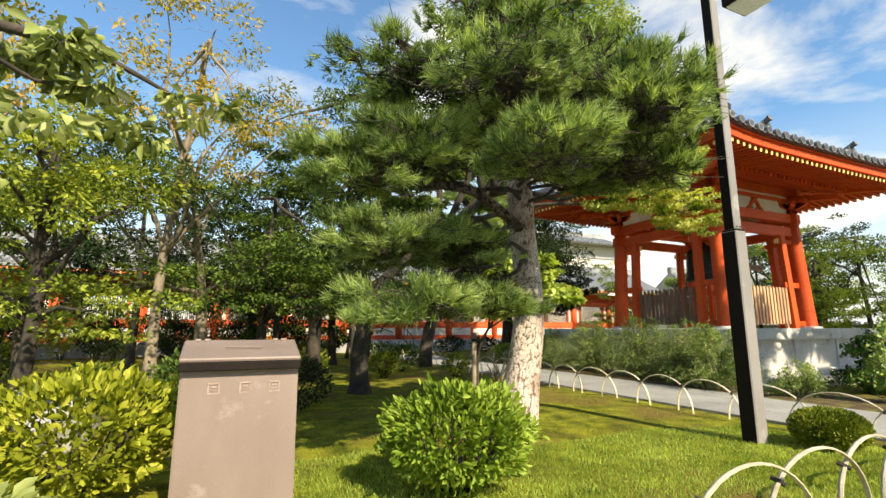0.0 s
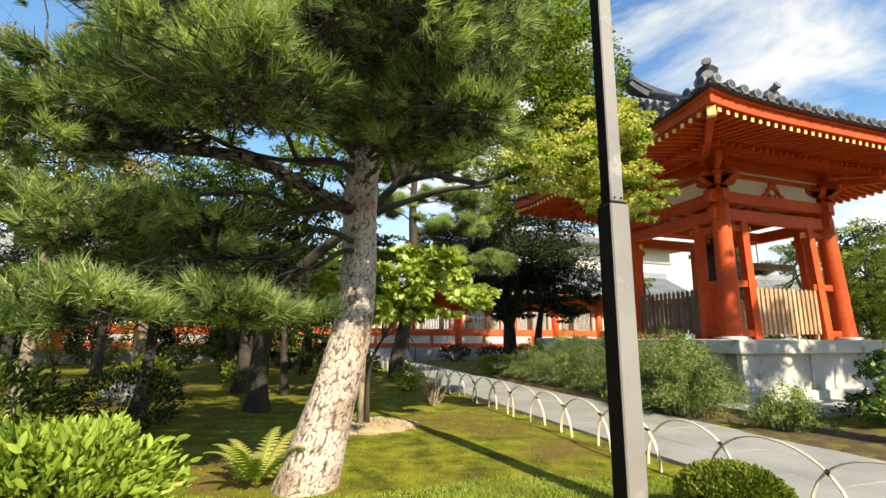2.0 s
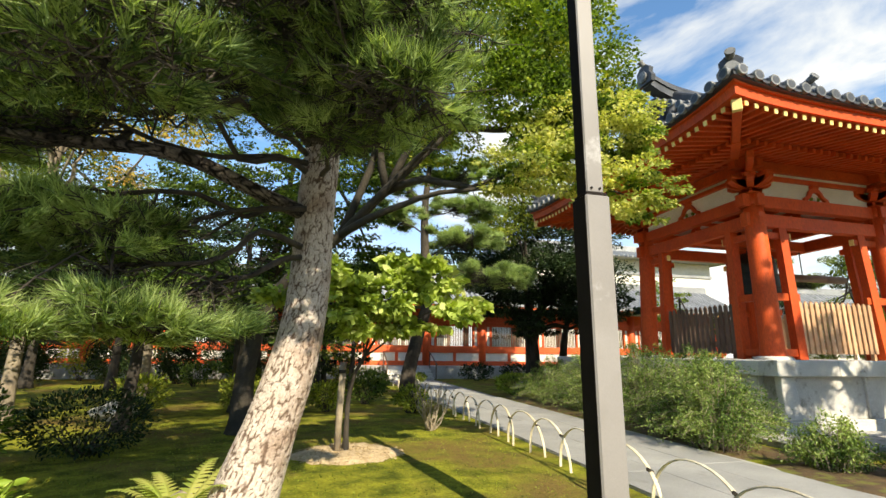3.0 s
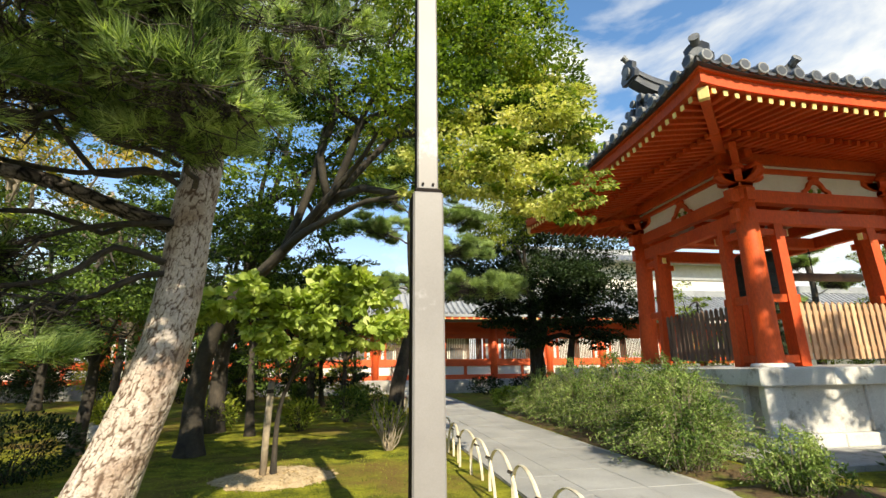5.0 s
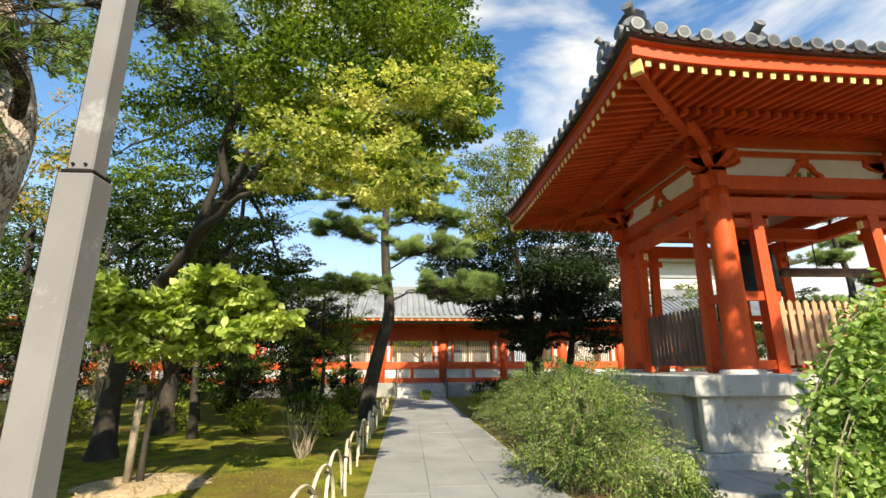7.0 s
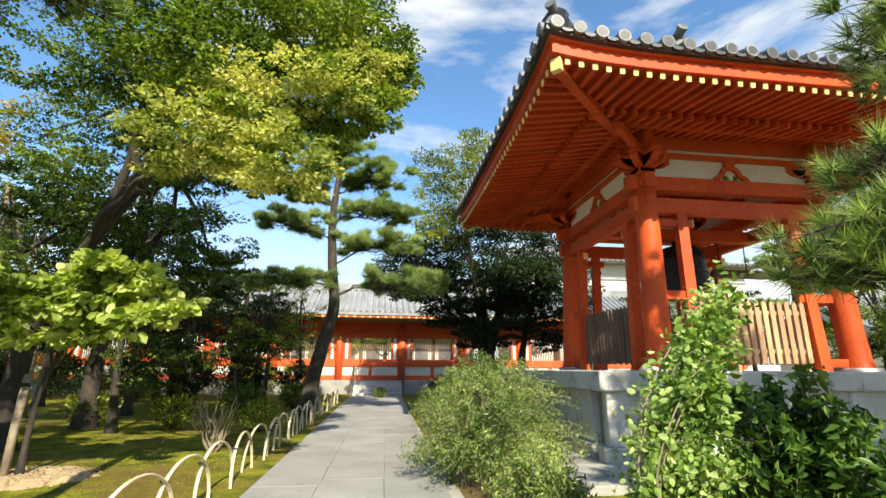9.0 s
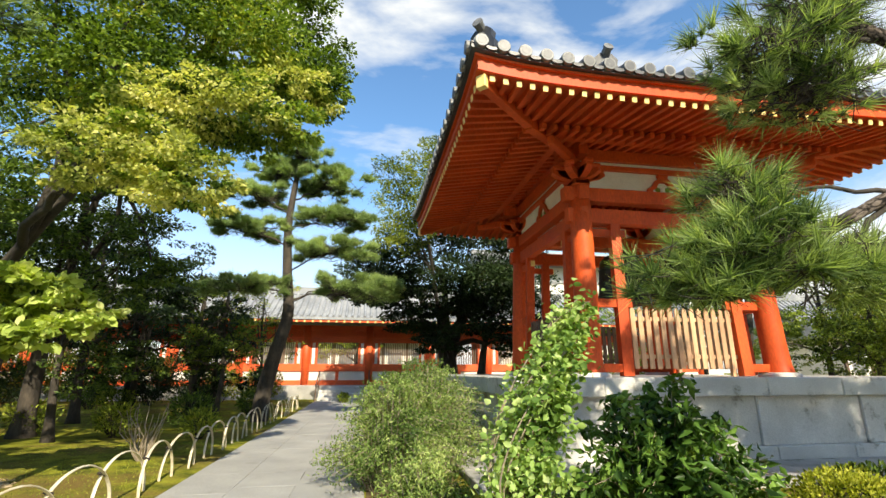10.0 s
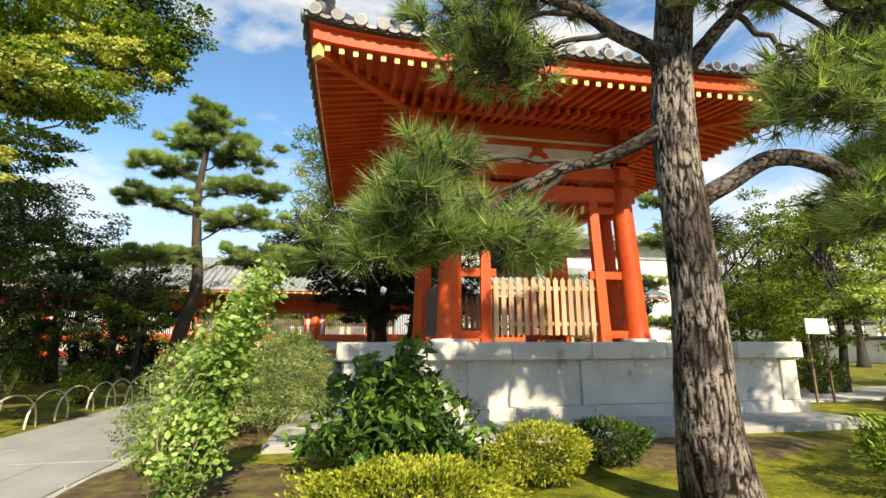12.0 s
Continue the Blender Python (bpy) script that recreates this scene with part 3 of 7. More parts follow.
# ---- bell tower: frame ----
tower = thing("bell_tower", (TX, TY, PTOP), "open vermilion wooden bell tower with a grey tiled hip-and-gable roof", "bell tower")
HB, HT = 2.17, 2.06             # half distance of the columns, at base and top
for sx in (-1, 1):
    for sy in (-1, 1):
        bm = bmesh.new()
        prof = [(0.0, 0.30), (0.05, 0.285), (0.16, 0.262), (0.5, 0.25), (1.6, 0.245), (3.0, 0.235), (3.75, 0.225)]
        pts = [(TX + sx * (HB + (HT - HB) * h / 3.75), TY + sy * (HB + (HT - HB) * h / 3.75), PTOP + 0.05 + h) for h, r in prof]
        tube(bm, pts, [r for h, r in prof], 24)
        col = part("column", bm, RED, tower, smooth=True)
        bm = bmesh.new()
        lathe(bm, [(0.40, PTOP - 0.02), (0.40, PTOP + 0.03), (0.36, PTOP + 0.07), (0.3, PTOP + 0.075)], TX + sx * HB, TY + sy * HB, 24)
        part("plinth", bm, STONE, tower)
        # two companion posts each, tied to the column
        for ax in (0, 1):
            off = 0.80
            b0 = Vector((TX + sx * (HB - (off if ax == 0 else 0)), TY + sy * (HB - (off if ax == 1 else 0)), PTOP))
            t0 = Vector((TX + sx * (HT - (off - 0.05 if ax == 0 else 0)), TY + sy * (HT - (off - 0.05 if ax == 1 else 0)), 4.62))
            c0 = Vector((TX + sx * HB, TY + sy * HB, PTOP))
            ct = Vector((TX + sx * HT, TY + sy * HT, 4.62))
            bm = bmesh.new()
            tube(bm, [b0, t0], [0.155, 0.148], 4, spin=math.pi / 4 + (0.0))
            part("side_post", bm, RED, tower)
            for zz, hh, ww in ((1.53, 0.17, 0.13), (2.86, 0.18, 0.11), (4.42, 0.16, 0.11)):
                f = (zz - PTOP) / (4.62 - PTOP)
                bm = bmesh.new()
                p, q = b0.lerp(t0, f), c0.lerp(ct, f)
                e = (p - q).normalized() * 0.24
                beam(bm, q, p + (e if zz > 2 else e * 0.3), ww, hh, 0.008)
                part("tie", bm, RED, tower)
                if zz > 4:
                    bm = bmesh.new()
                    beam(bm, p + e, p + e * 1.08, ww + 0.006, hh + 0.006, 0.0)
                    part("tie_end", bm, OCHRE, tower, "ochre painted timber end")


def ring_beam(name, half, z0, z1, w, m, over=0.0, bev=0.012):
    """Four timbers round the tower at one height."""
    for s in (-1, 1):
        bm = bmesh.new()
        block(bm, TX - half - over, TX + half + over, TY + s * half - w / 2, TY + s * half + w / 2, z0, z1, bev)
        part(name, bm, m, tower)
        bm = bmesh.new()
        block(bm, TX + s * half - w / 2, TX + s * half + w / 2, TY - half + w / 2 + 0.002 - (over if over else 0), TY + half - w / 2 - 0.002 + (over if over else 0), z0 + 0.004, z1 - 0.004, bev)
        part(name, bm, m, tower)


HW = 2.06
ring_beam("tie_beam", HW, 4.62, 4.96, 0.20, RED, 0.34)
ring_beam("head_beam", HW, 5.12, 5.44, 0.24, RED, 0.40)
ring_beam("plaster_panel", HW - 0.01, 5.44, 5.90, 0.06, PLASTER, 0.0, 0.0)
ring_beam("upper_beam", HW, 5.90, 6.02, 0.20, RED, 0.3)
ring_beam("plaster_strip", HW - 0.01, 6.02, 6.12, 0.06, PLASTER, 0.0, 0.0)
ring_beam("wall_plate", HW, 6.12, 6.40, 0.22, RED, 0.5)
ring_beam("purlin", HW + 0.62, 6.30, 6.50, 0.18, RED, 0.45)


def bracket(x, y, ux, uy, z0):
    """A cupped bracket arm with bearing blocks, standing out along (ux, uy)."""
    vx, vy = -uy, ux
    bm = bmesh.new()
    block(bm, x - 0.20, x + 0.20, y - 0.20, y + 0.20, z0, z0 + 0.16, 0.045)
    part("bearing_block", bm, RED, tower)
    for k, ln in ((0, 0.62), (1, 0.5)):
        dx, dy = (ux, uy) if k == 0 else (vx, vy)
        bm = bmesh.new()
        prof = [(-ln, 0.20), (-ln, 0.13), (-ln * 0.8, 0.05), (-ln * 0.45, 0.0), (ln * 0.45, 0.0), (ln * 0.8, 0.05), (ln, 0.13), (ln, 0.20)]
        sides = []
        for w in (-0.075, 0.075):
            sides.append([bm.verts.new((x + dx * a - dy * w, y + dy * a + dx * w, z0 + 0.16 + b + 0.003 * k)) for a, b in prof])
        bm.faces.new(sides[0][::-1])
        bm.faces.new(sides[1])
        for i in range(len(prof)):
            j = (i + 1) % len(prof)
            bm.faces.new((sides[0][i], sides[0][j], sides[1][j], sides[1][i]))
        part("bracket_arm", bm, RED, tower)
        for s in (-1, 1):
            bm = bmesh.new()
            cx, cy = x + dx * s * (ln - 0.1), y + dy * s * (ln - 0.1)
            block(bm, cx - 0.1, cx + 0.1, cy - 0.1, cy + 0.1, z0 + 0.365, z0 + 0.47, 0.025)
            part("bearing_block", bm, RED, tower)


for sx in (-1, 1):
    for sy in (-1, 1):
        x, y = TX + sx * HW, TY + sy * HW
        bm = bmesh.new()
        lathe(bm, [(0.225, 4.95), (0.225, 5.46)], x, y, 20)
        part("column_head", bm, RED, tower, smooth=True)
        bracket(x, y, sx * 0.7071, sy * 0.7071, 5.46)
        bracket(x, y, 0, sy, 5.462)
        bracket(x, y, sx, 0, 5.464)
        bm = bmesh.new()
        d = Vector((sx, sy, 0)).normalized()
        a = Vector((x, y, 6.02))
        beam(bm, a - d * 0.3, a + d * 1.5, 0.15, 0.2, 0.02)
        part("diagonal_arm", bm, RED, tower)


def frog_leg(x, y, ux, uy):
    """A frog-leg strut with a carved boss, and a small bracket either side of it."""
    bm = bmesh.new()
    outer = [(-0.42, 0.0), (-0.40, 0.08), (-0.28, 0.14), (-0.2, 0.28), (-0.1, 0.36), (0.1, 0.36), (0.2, 0.28), (0.28, 0.14), (0.40, 0.08), (0.42, 0.0)]
    inner = [(-0.30, 0.0), (-0.27, 0.05), (-0.19, 0.10), (-0.13, 0.2), (-0.06, 0.25), (0.06, 0.25), (0.13, 0.2), (0.19, 0.10), (0.27, 0.05), (0.30, 0.0)]
    z0 = 5.445
    def ring(pp, w):
        return [bm.verts.new((x + ux * a - uy * w, y + uy * a + ux * w, z0 + b)) for a, b in pp]
    o0, o1, i0, i1 = ring(outer, -0.09), ring(outer, 0.09), ring(inner, -0.09), ring(inner, 0.09)
    for k in range(len(outer) - 1):
        bm.faces.new((o0[k], o0[k + 1], i0[k + 1], i0[k]))
        bm.faces.new((o1[k + 1], o1[k], i1[k], i1[k + 1]))
        bm.faces.new((o0[k + 1], o0[k], o1[k], o1[k + 1]))
        bm.faces.new((i0[k], i0[k + 1], i1[k + 1], i1[k]))
    part("frog_leg_strut", bm, RED, tower)
    for a, r, m in ((-0.12, 0.07, SHRUB_DARK), (0.12, 0.07, SHRUB_DARK), (0.0, 0.075, PLASTER)):
        bm = bmesh.new()
        bmesh.ops.create_icosphere(bm, subdivisions=2, radius=r, matrix=Matrix.Translation((x + ux * a, y + uy * a, z0 + 0.085)))
        part("carved_boss", bm, m, tower, "green and white painted carving")
    bm = bmesh.new()
    block(bm, x - 0.13, x + 0.13, y - 0.13, y + 0.13, z0 + 0.36, z0 + 0.455, 0.03)
    part("bearing_block", bm, RED, tower)


for s in (-1, 1):
    frog_leg(TX, TY + s * HW, 1, 0)
    frog_leg(TX + s * HW, TY, 0, 1)

# ---- bell tower: roof ----
EX, EY, GX = 5.13, 4.75, 2.95   # half sizes of the eaves, half length between the gables
RISE0 = 6.575


def corner_lift(u, v):
    a, b = abs(u) / EX, abs(v) / EY
    return 0.20 * (a * b) ** 6 + 0.05 * max(a, b) ** 3 * min(a, b) ** 2


def slope(d):
    return 0.37 * d + 0.034 * d * d


def roof_z(u, v):
    s = slope(EY - abs(v))
    if abs(u) > GX:
        s = min(s, slope(EX - abs(u)))
    return RISE0 + s + corner_lift(u, v)


def soffit_z(u, v):
    d = max(abs(u) / EX, abs(v) / EY)
    return 6.17 + 0.9 * (1 - d) ** 1.15 + corner_lift(u, v)


def sheet(bm, us, vs, fz):
    grid = [[bm.verts.new((TX + u, TY + v, fz(u, v))) for u in us] for v in vs]
    for j in range(len(vs) - 1):
        for i in range(len(us) - 1):
            bm.faces.new((grid[j][i], grid[j][i + 1], grid[j + 1][i + 1], grid[j + 1][i]))
    return grid


bm = bmesh.new()
us = list(np.linspace(-EX, -GX - 0.001, 10)) + list(np.linspace(-GX, GX, 22)) + list(np.linspace(GX + 0.001, EX, 10))
sheet(bm, us, np.linspace(-EY, EY, 40), roof_z)
roof = part("roof", bm, TILE, tower, "grey tiled roof", smooth=False)
bm = bmesh.new()
sheet(bm, np.linspace(-EX + 0.12, EX - 0.12, 36), np.linspace(-EY + 0.12, EY - 0.12, 36), soffit_z)
part("soffit", bm, RED, tower, smooth=True)


def eave_band(name, inset, z_off, depth, out, m):
    """A board that follows the curved eaves all round."""
    for axis in (0, 1):
        for s in (-1, 1):
            bm = bmesh.new()
            n = 30
            e, o = (EX, EY) if axis == 0 else (EY, EX)
            rows = []
            for k in range(n + 1):
                a = -1 + 2 * k / n
                row = []
                for ins, dz in ((inset, 0), (inset, depth), (inset - out, depth), (inset - out, 0)):
                    uu, vv = (a * (e - ins), s * (o - ins)) if axis == 0 else (s * (o - ins), a * (e - ins))
                    row.append(bm.verts.new((TX + uu, TY + vv, RISE0 + corner_lift(uu, vv) + z_off + dz)))
                rows.append(row)
            for r0, r1 in zip(rows, rows[1:]):
                for k in range(4):
                    bm.faces.new((r0[k], r0[(k + 1) % 4], r1[(k + 1) % 4], r1[k]))
            bm.faces.new(rows[0])
            bm.faces.new(rows[-1][::-1])
            bmesh.ops.recalc_face_normals(bm, faces=bm.faces[:])
            part(name, bm, m, tower)


eave_band("eave_fascia", 0.16, -0.33, 0.24, -0.12, RED)
eave_band("eave_lath", 0.10, -0.125, 0.045, -0.10, RED)
eave_band("eave_tile_edge", 0.02, -0.075, 0.115, -0.14, TILE)

# two tiers of rafters with painted ends
SP = 0.236
for axis in (0, 1):
    for s in (-1, 1):
        e, o = (EX, EY) if axis == 0 else (EY, EX)
        k0 = int((e - 0.35) / SP)
        for k in range(-k0, k0 + 1):
            a = k * SP
            for r_in, r_out, drop, w, h in ((o - 2.85, o - 0.19, 0.065, 0.085, 0.10), (o - 2.85, o - 1.45, 0.185, 0.09, 0.11)):
                r_in2 = max(r_in, abs(a) * o / e + 0.05)
                if r_out - r_in2 < 0.12:
                    continue
                bm = bmesh.new()
                uv = [((a, s * r) if axis == 0 else (s * r, a)) for r in (r_in2, r_out)]
                p = [Vector((TX + u, TY + v, soffit_z(u, v) - drop)) for u, v in uv]
                beam(bm, p[0], p[1], w, h, 0.0)
                part("rafter", bm, RED, tower)
                if drop < 0.1:
                    bm = bmesh.new()
                    dd = (p[1] - p[0]).normalized()
                    beam(bm, p[1] + dd * 0.001, p[1] + dd * 0.022, w + 0.004, h + 0.004, 0.0)
                    part("rafter_end", bm, OCHRE, tower, "ochre painted rafter end")
for sx in (-1, 1):
    for sy in (-1, 1):
        q = [Vector((TX + sx * (EX - i), TY + sy * (EY - i), soffit_z(EX - i, EY - i) - 0.13)) for i in (2.9, 1.5, 0.22)]
        bm = bmesh.new()
        beam(bm, q[0], q[1], 0.2, 0.26, 0.015)
        beam(bm, q[1] - (q[1] - q[0]) * 0.05, q[2], 0.17, 0.22, 0.015)
        part("hip_rafter", bm, RED, tower)
        bm = bmesh.new()
        d = (q[2] - q[1]).normalized()
        beam(bm, q[2] - d * 0.1, q[2] + d * 0.02, 0.182, 0.236, 0.012)
        part("hip_rafter_end", bm, OCHRE, tower, "ochre painted end of the hip rafter")

# rows of round tiles, each closed by a disc at the eaves
disc = bmesh.new()
tube(disc, [(0, -0.05, 0), (0, 0.012, 0)], 0.118, 16)
tube(disc, [(0, 0.012, 0), (0, 0.024, 0)], [0.118, 0.112], 16)
bmesh.ops.create_circle(disc, cap_ends=True, radius=0.085, segments=14, matrix=Matrix.Translation((0, 0.027, 0)) @ Euler((math.pi / 2, 0, 0)).to_matrix().to_4x4())
disc_me = bpy.data.meshes.new("tile_end")
disc.to_mesh(disc_me)
disc.free()
disc_me.materials.append(TILE_END)
disc_me.materials.append(TILE)
disc_me.polygons[len(disc_me.polygons) - 1].material_index = 1
TSP = 0.38
bm = bmesh.new()
bm_pan = bmesh.new()
ends = []
for axis in (0, 1):
    for s in (-1, 1):
        e, o = (EX, EY) if axis == 0 else (EY, EX)
        k0 = int((e - 0.05) / TSP)
        for k in range(-k0, k0 + 1):
            a = k * TSP
            stop = abs(a) * o / e if axis == 0 else max(GX, abs(a) * o / e)
            if axis == 0 and abs(a) < GX:
                stop = 0.12
            elif axis == 0:
                stop = max(0.1, o - (e - abs(a)) * 1.0)
            else:
                stop = max(GX, o - (e - abs(a)))
            rs = np.linspace(o - 0.0, stop, 9)
            pts = []
            for r in rs:
                u, v = (a, s * r) if axis == 0 else (s * r, a)
                pts.append((TX + u, TY + v, roof_z(u, v) + 0.055))
            tube(bm, pts, 0.098, 8)
            u, v = (a, s * (o + 0.03)) if axis == 0 else (s * (o + 0.03), a)
            ends.append((TX + u, TY + v, roof_z(min(abs(u), EX), min(abs(v), EY)) + 0.055, axis, s))
            if k < k0:
                b = a + TSP / 2
                u, v = (b, s * (o + 0.01)) if axis == 0 else (s * (o + 0.01), b)
                zz = roof_z(min(abs(u), EX), min(abs(v), EY))
                pp = [(b + dx, zz + dz) for dx, dz in ((-0.13, 0.0), (-0.07, -0.05), (0, -0.065), (0.07, -0.05), (0.13, 0.0), (0.13, 0.03), (0, -0.02), (-0.13, 0.03))]
                lo = [bm_pan.verts.new((TX + (p if axis == 0 else s * (o + 0.02)), TY + (s * (o + 0.02) if axis == 0 else p), z)) for p, z in pp]
                hi = [bm_pan.verts.new((TX + (p if axis == 0 else s * (o - 0.03)), TY + (s * (o - 0.03) if axis == 0 else p), z)) for p, z in pp]
                bm_pan.faces.new(lo)
                bm_pan.faces.new(hi[::-1])
                for i in range(8):
                    j = (i + 1) % 8
                    bm_pan.faces.new((lo[i], lo[j], hi[j], hi[i]))
bmesh.ops.recalc_face_normals(bm_pan, faces=bm_pan.faces[:])
tagged(part("tile_course", bm, TILE, tower, smooth=True), kind="stuff")
tagged(part("pan_tile_edging", bm_pan, TILE, tower), kind="stuff")
for x, y, z, axis, s in ends:
    ob = new("tile_end", disc_me)
    ob.parent = tower
    rz = (0 if s > 0 else math.pi) if axis == 0 else (-math.pi / 2 if s > 0 else math.pi / 2)
    ob.matrix_local = Matrix.Translation(Vector((x, y, z)) - Vector(tower.location)) @ Euler((0, 0, rz)).to_matrix().to_4x4()


def ridge(name, pts, w, h, m=TILE):
    """A built-up ridge: a stack of flat courses under a round cap, following pts."""
    bm = bmesh.new()
    for lo, hi, ww in ((0.0, h * 0.5, w), (h * 0.5, h * 0.62, w * 1.25), (h * 0.62, h * 0.86, w * 0.85)):
        rows = []
        for i, p in enumerate(pts):
            d = (pts[min(i + 1, len(pts) - 1)] - pts[max(i - 1, 0)])
            sd = Vector((-d.y, d.x, 0)).normalized() * ww / 2
            rows.append([bm.verts.new(p + sd + Vector((0, 0, lo))), bm.verts.new(p - sd + Vector((0, 0, lo))), bm.verts.new(p - sd + Vector((0, 0, hi))), bm.verts.new(p + sd + Vector((0, 0, hi)))])
        for r0, r1 in zip(rows, rows[1:]):
            for k in range(4):
                bm.faces.new((r0[k], r0[(k + 1) % 4], r1[(k + 1) % 4], r1[k]))
        bm.faces.new(rows[0])
        bm.faces.new(rows[-1][::-1])
    bmesh.ops.recalc_face_normals(bm, faces=bm.faces[:])
    tube(bm, [p + Vector((0, 0, h * 0.9)) for p in pts], w * 0.36, 10)
    part(name, bm, m, tower)


def ridge_end(p, out, size, tilt=0.5):
    """A ridge-end ornament: a scrolled plate with a round face and an upward tube above it."""
    out = Vector(out).normalized()
    sd = Vector((-out.y, out.x, 0))
    bm = bmesh.new()
    prof = [(-0.55, 0.0), (-0.62, 0.3), (-0.45, 0.55), (-0.5, 0.8), (-0.25, 1.05), (0.25, 1.05), (0.5, 0.8), (0.45, 0.55), (0.62, 0.3), (0.55, 0.0)]
    f = [bm.verts.new(p + sd * a * size + Vector((0, 0, b * size)) + out * 0.07) for a, b in prof]
    g = [bm.verts.new(p + sd * a * size + Vector((0, 0, b * size)) - out * 0.07) for a, b in prof]
    bm.faces.new(f)
    bm.faces.new(g[::-1])
    for i in range(len(prof)):
        j = (i + 1) % len(prof)
        bm.faces.new((f[i], g[i], g[j], f[j]))
    bmesh.ops.recalc_face_normals(bm, faces=bm.faces[:])
    orn = part("ridge_ornament", bm, TILE, tower, "dark tile ridge ornament")
    for c, r, ln in ((p + Vector((0, 0, 0.42 * size)) + out * 0.05, 0.3 * size, 0.09),):
        bm = bmesh.new()
        tube(bm, [c, c + out * ln], r, 16)
        tube(bm, [c + out * ln, c + out * (ln + 0.012)], r * 0.7, 16)
        part("face_disc", bm, TILE_END, orn)
    bm = bmesh.new()
    a = p + Vector((0, 0, 0.9 * size)) - out * 0.12
    b = a + (out + Vector((0, 0, tilt))).normalized() * (0.2 + 0.3 * size)
    tube(bm, [a, b], 0.085, 14)
    tube(bm, [b - (b - a) * 0.12, b + (b - a) * 0.02], 0.098, 14)
    part("crest_tube", bm, TILE_END, orn)


for sx in (-1, 1):
    for sy in (-1, 1):
        pts = []
        for i in np.linspace(0.30, EX - GX, 8):
            u, v = sx * (EX - i), sy * (EY - i)
            pts.append(Vector((TX + u, TY + v, roof_z(u, v) + 0.03)))
        ridge("hip_ridge", pts, 0.24, 0.34)
        ridge_end(pts[0], (sx, sy, 0), 0.44, 0.35)
        pts = []
        for v in np.linspace(EY - 0.72, 0.15, 12):
            pts.append(Vector((TX + sx * 2.3, TY + sy * v, roof_z(2.3, v) + 0.05)))
        ridge("descending_ridge", pts, 0.26, 0.36)
        ridge_end(pts[0], (0, sy, 0), 0.48, 0.45)
    # gable: verge boards, verge tiles and a vermilion field
    bm = bmesh.new()
    top = RISE0 + slope(EY)
    vs = np.linspace(-2.75, 2.75, 15)
    lo = [bm.verts.new((TX + sx * (GX - 0.42), TY + v, RISE0 + slope(EX - GX) - 0.1)) for v in vs]
    hi = [bm.verts.new((TX + sx * (GX - 0.42), TY + v, RISE0 + slope(EY - abs(v)) - 0.02)) for v in vs]
    for k in range(14):
        bm.faces.new((lo[k], lo[k + 1], hi[k + 1], hi[k]))
    part("gable_field", bm, RED, tower)
    for sy in (-1, 1):
        bm = bmesh.new()
        rows = []
        for v in np.linspace(0.02, 2.85, 10):
            z = RISE0 + slope(EY - v)
            rows.append([bm.verts.new((TX + sx * x, TY + sy * v, z + dz)) for x, dz in ((GX - 0.08, -0.45), (GX - 0.02, -0.45), (GX - 0.02, -0.06), (GX - 0.08, -0.06))])
        for r0, r1 in zip(rows, rows[1:]):
            for k in range(4):
                bm.faces.new((r0[k], r0[(k + 1) % 4], r1[(k + 1) % 4], r1[k]))
        bm.faces.new(rows[0])
        bm.faces.new(rows[-1][::-1])
        bmesh.ops.recalc_face_normals(bm, faces=bm.faces[:])
        part("verge_board", bm, RED, tower)
        for v in np.arange(0.2, 2.8, 0.3):
            ob = new("tile_end", disc_me)
            ob.parent = tower
            z = RISE0 + slope(EY - v) + 0.02
            ob.matrix_local = Matrix.Translation(Vector((TX + sx * (GX + 0.14), TY + sy * v, z)) - Vector(tower.location)) @ Euler((0, 0, -sx * math.pi / 2)).to_matrix().to_4x4()
            bm = bmesh.new()
            tube(bm, [(TX + sx * (GX - 0.35), TY + sy * v, z + 0.01), (TX + sx * (GX + 0.12), TY + sy * v, z)], 0.1, 8)
            part("verge_tile", bm, TILE_END, tower, smooth=True)
pts = []
for u in np.linspace(-GX - 0.25, GX + 0.25, 21):
    pts.append(Vector((TX + u, TY, RISE0 + slope(EY) - 0.02 + 0.35 * (abs(u) / GX) ** 4)))
ridge("main_ridge", pts, 0.36, 0.5, TILE)
ridge_end(pts[0] + Vector((0, 0, 0.05)), (-1, 0, 0), 0.6, 0.9)
ridge_end(pts[-1] + Vector((0, 0, 0.05)), (1, 0, 0), 0.6, 0.9)

# ---- bell, striker and the fences in the tower ----
BZ = 0.40   # height of the bell above its first hanging
bell = thing("temple_bell", (TX, TY, 2.75 + BZ), "large dark bronze bell hung in the open tower", "bell")
bm = bmesh.new()
lathe(bm, [(r, z + BZ) for r, z in ((0.62, 2.75), (0.66, 2.78), (0.645, 2.9), (0.60, 3.3), (0.575, 3.7), (0.54, 3.9), (0.42, 4.03), (0.2, 4.09), (0.05, 4.1))], TX, TY, 32)
part("body", bm, BRONZE, bell, smooth=True)
bm = bmesh.new()
tube(bm, curve_pts([(TX - 0.14, TY, 4.46), (TX - 0.1, TY, 4.58), (TX, TY, 4.66), (TX + 0.1, TY, 4.58), (TX + 0.14, TY, 4.46)], 5), 0.05, 10)
part("crown_loop", bm, BRONZE, bell, smooth=True)
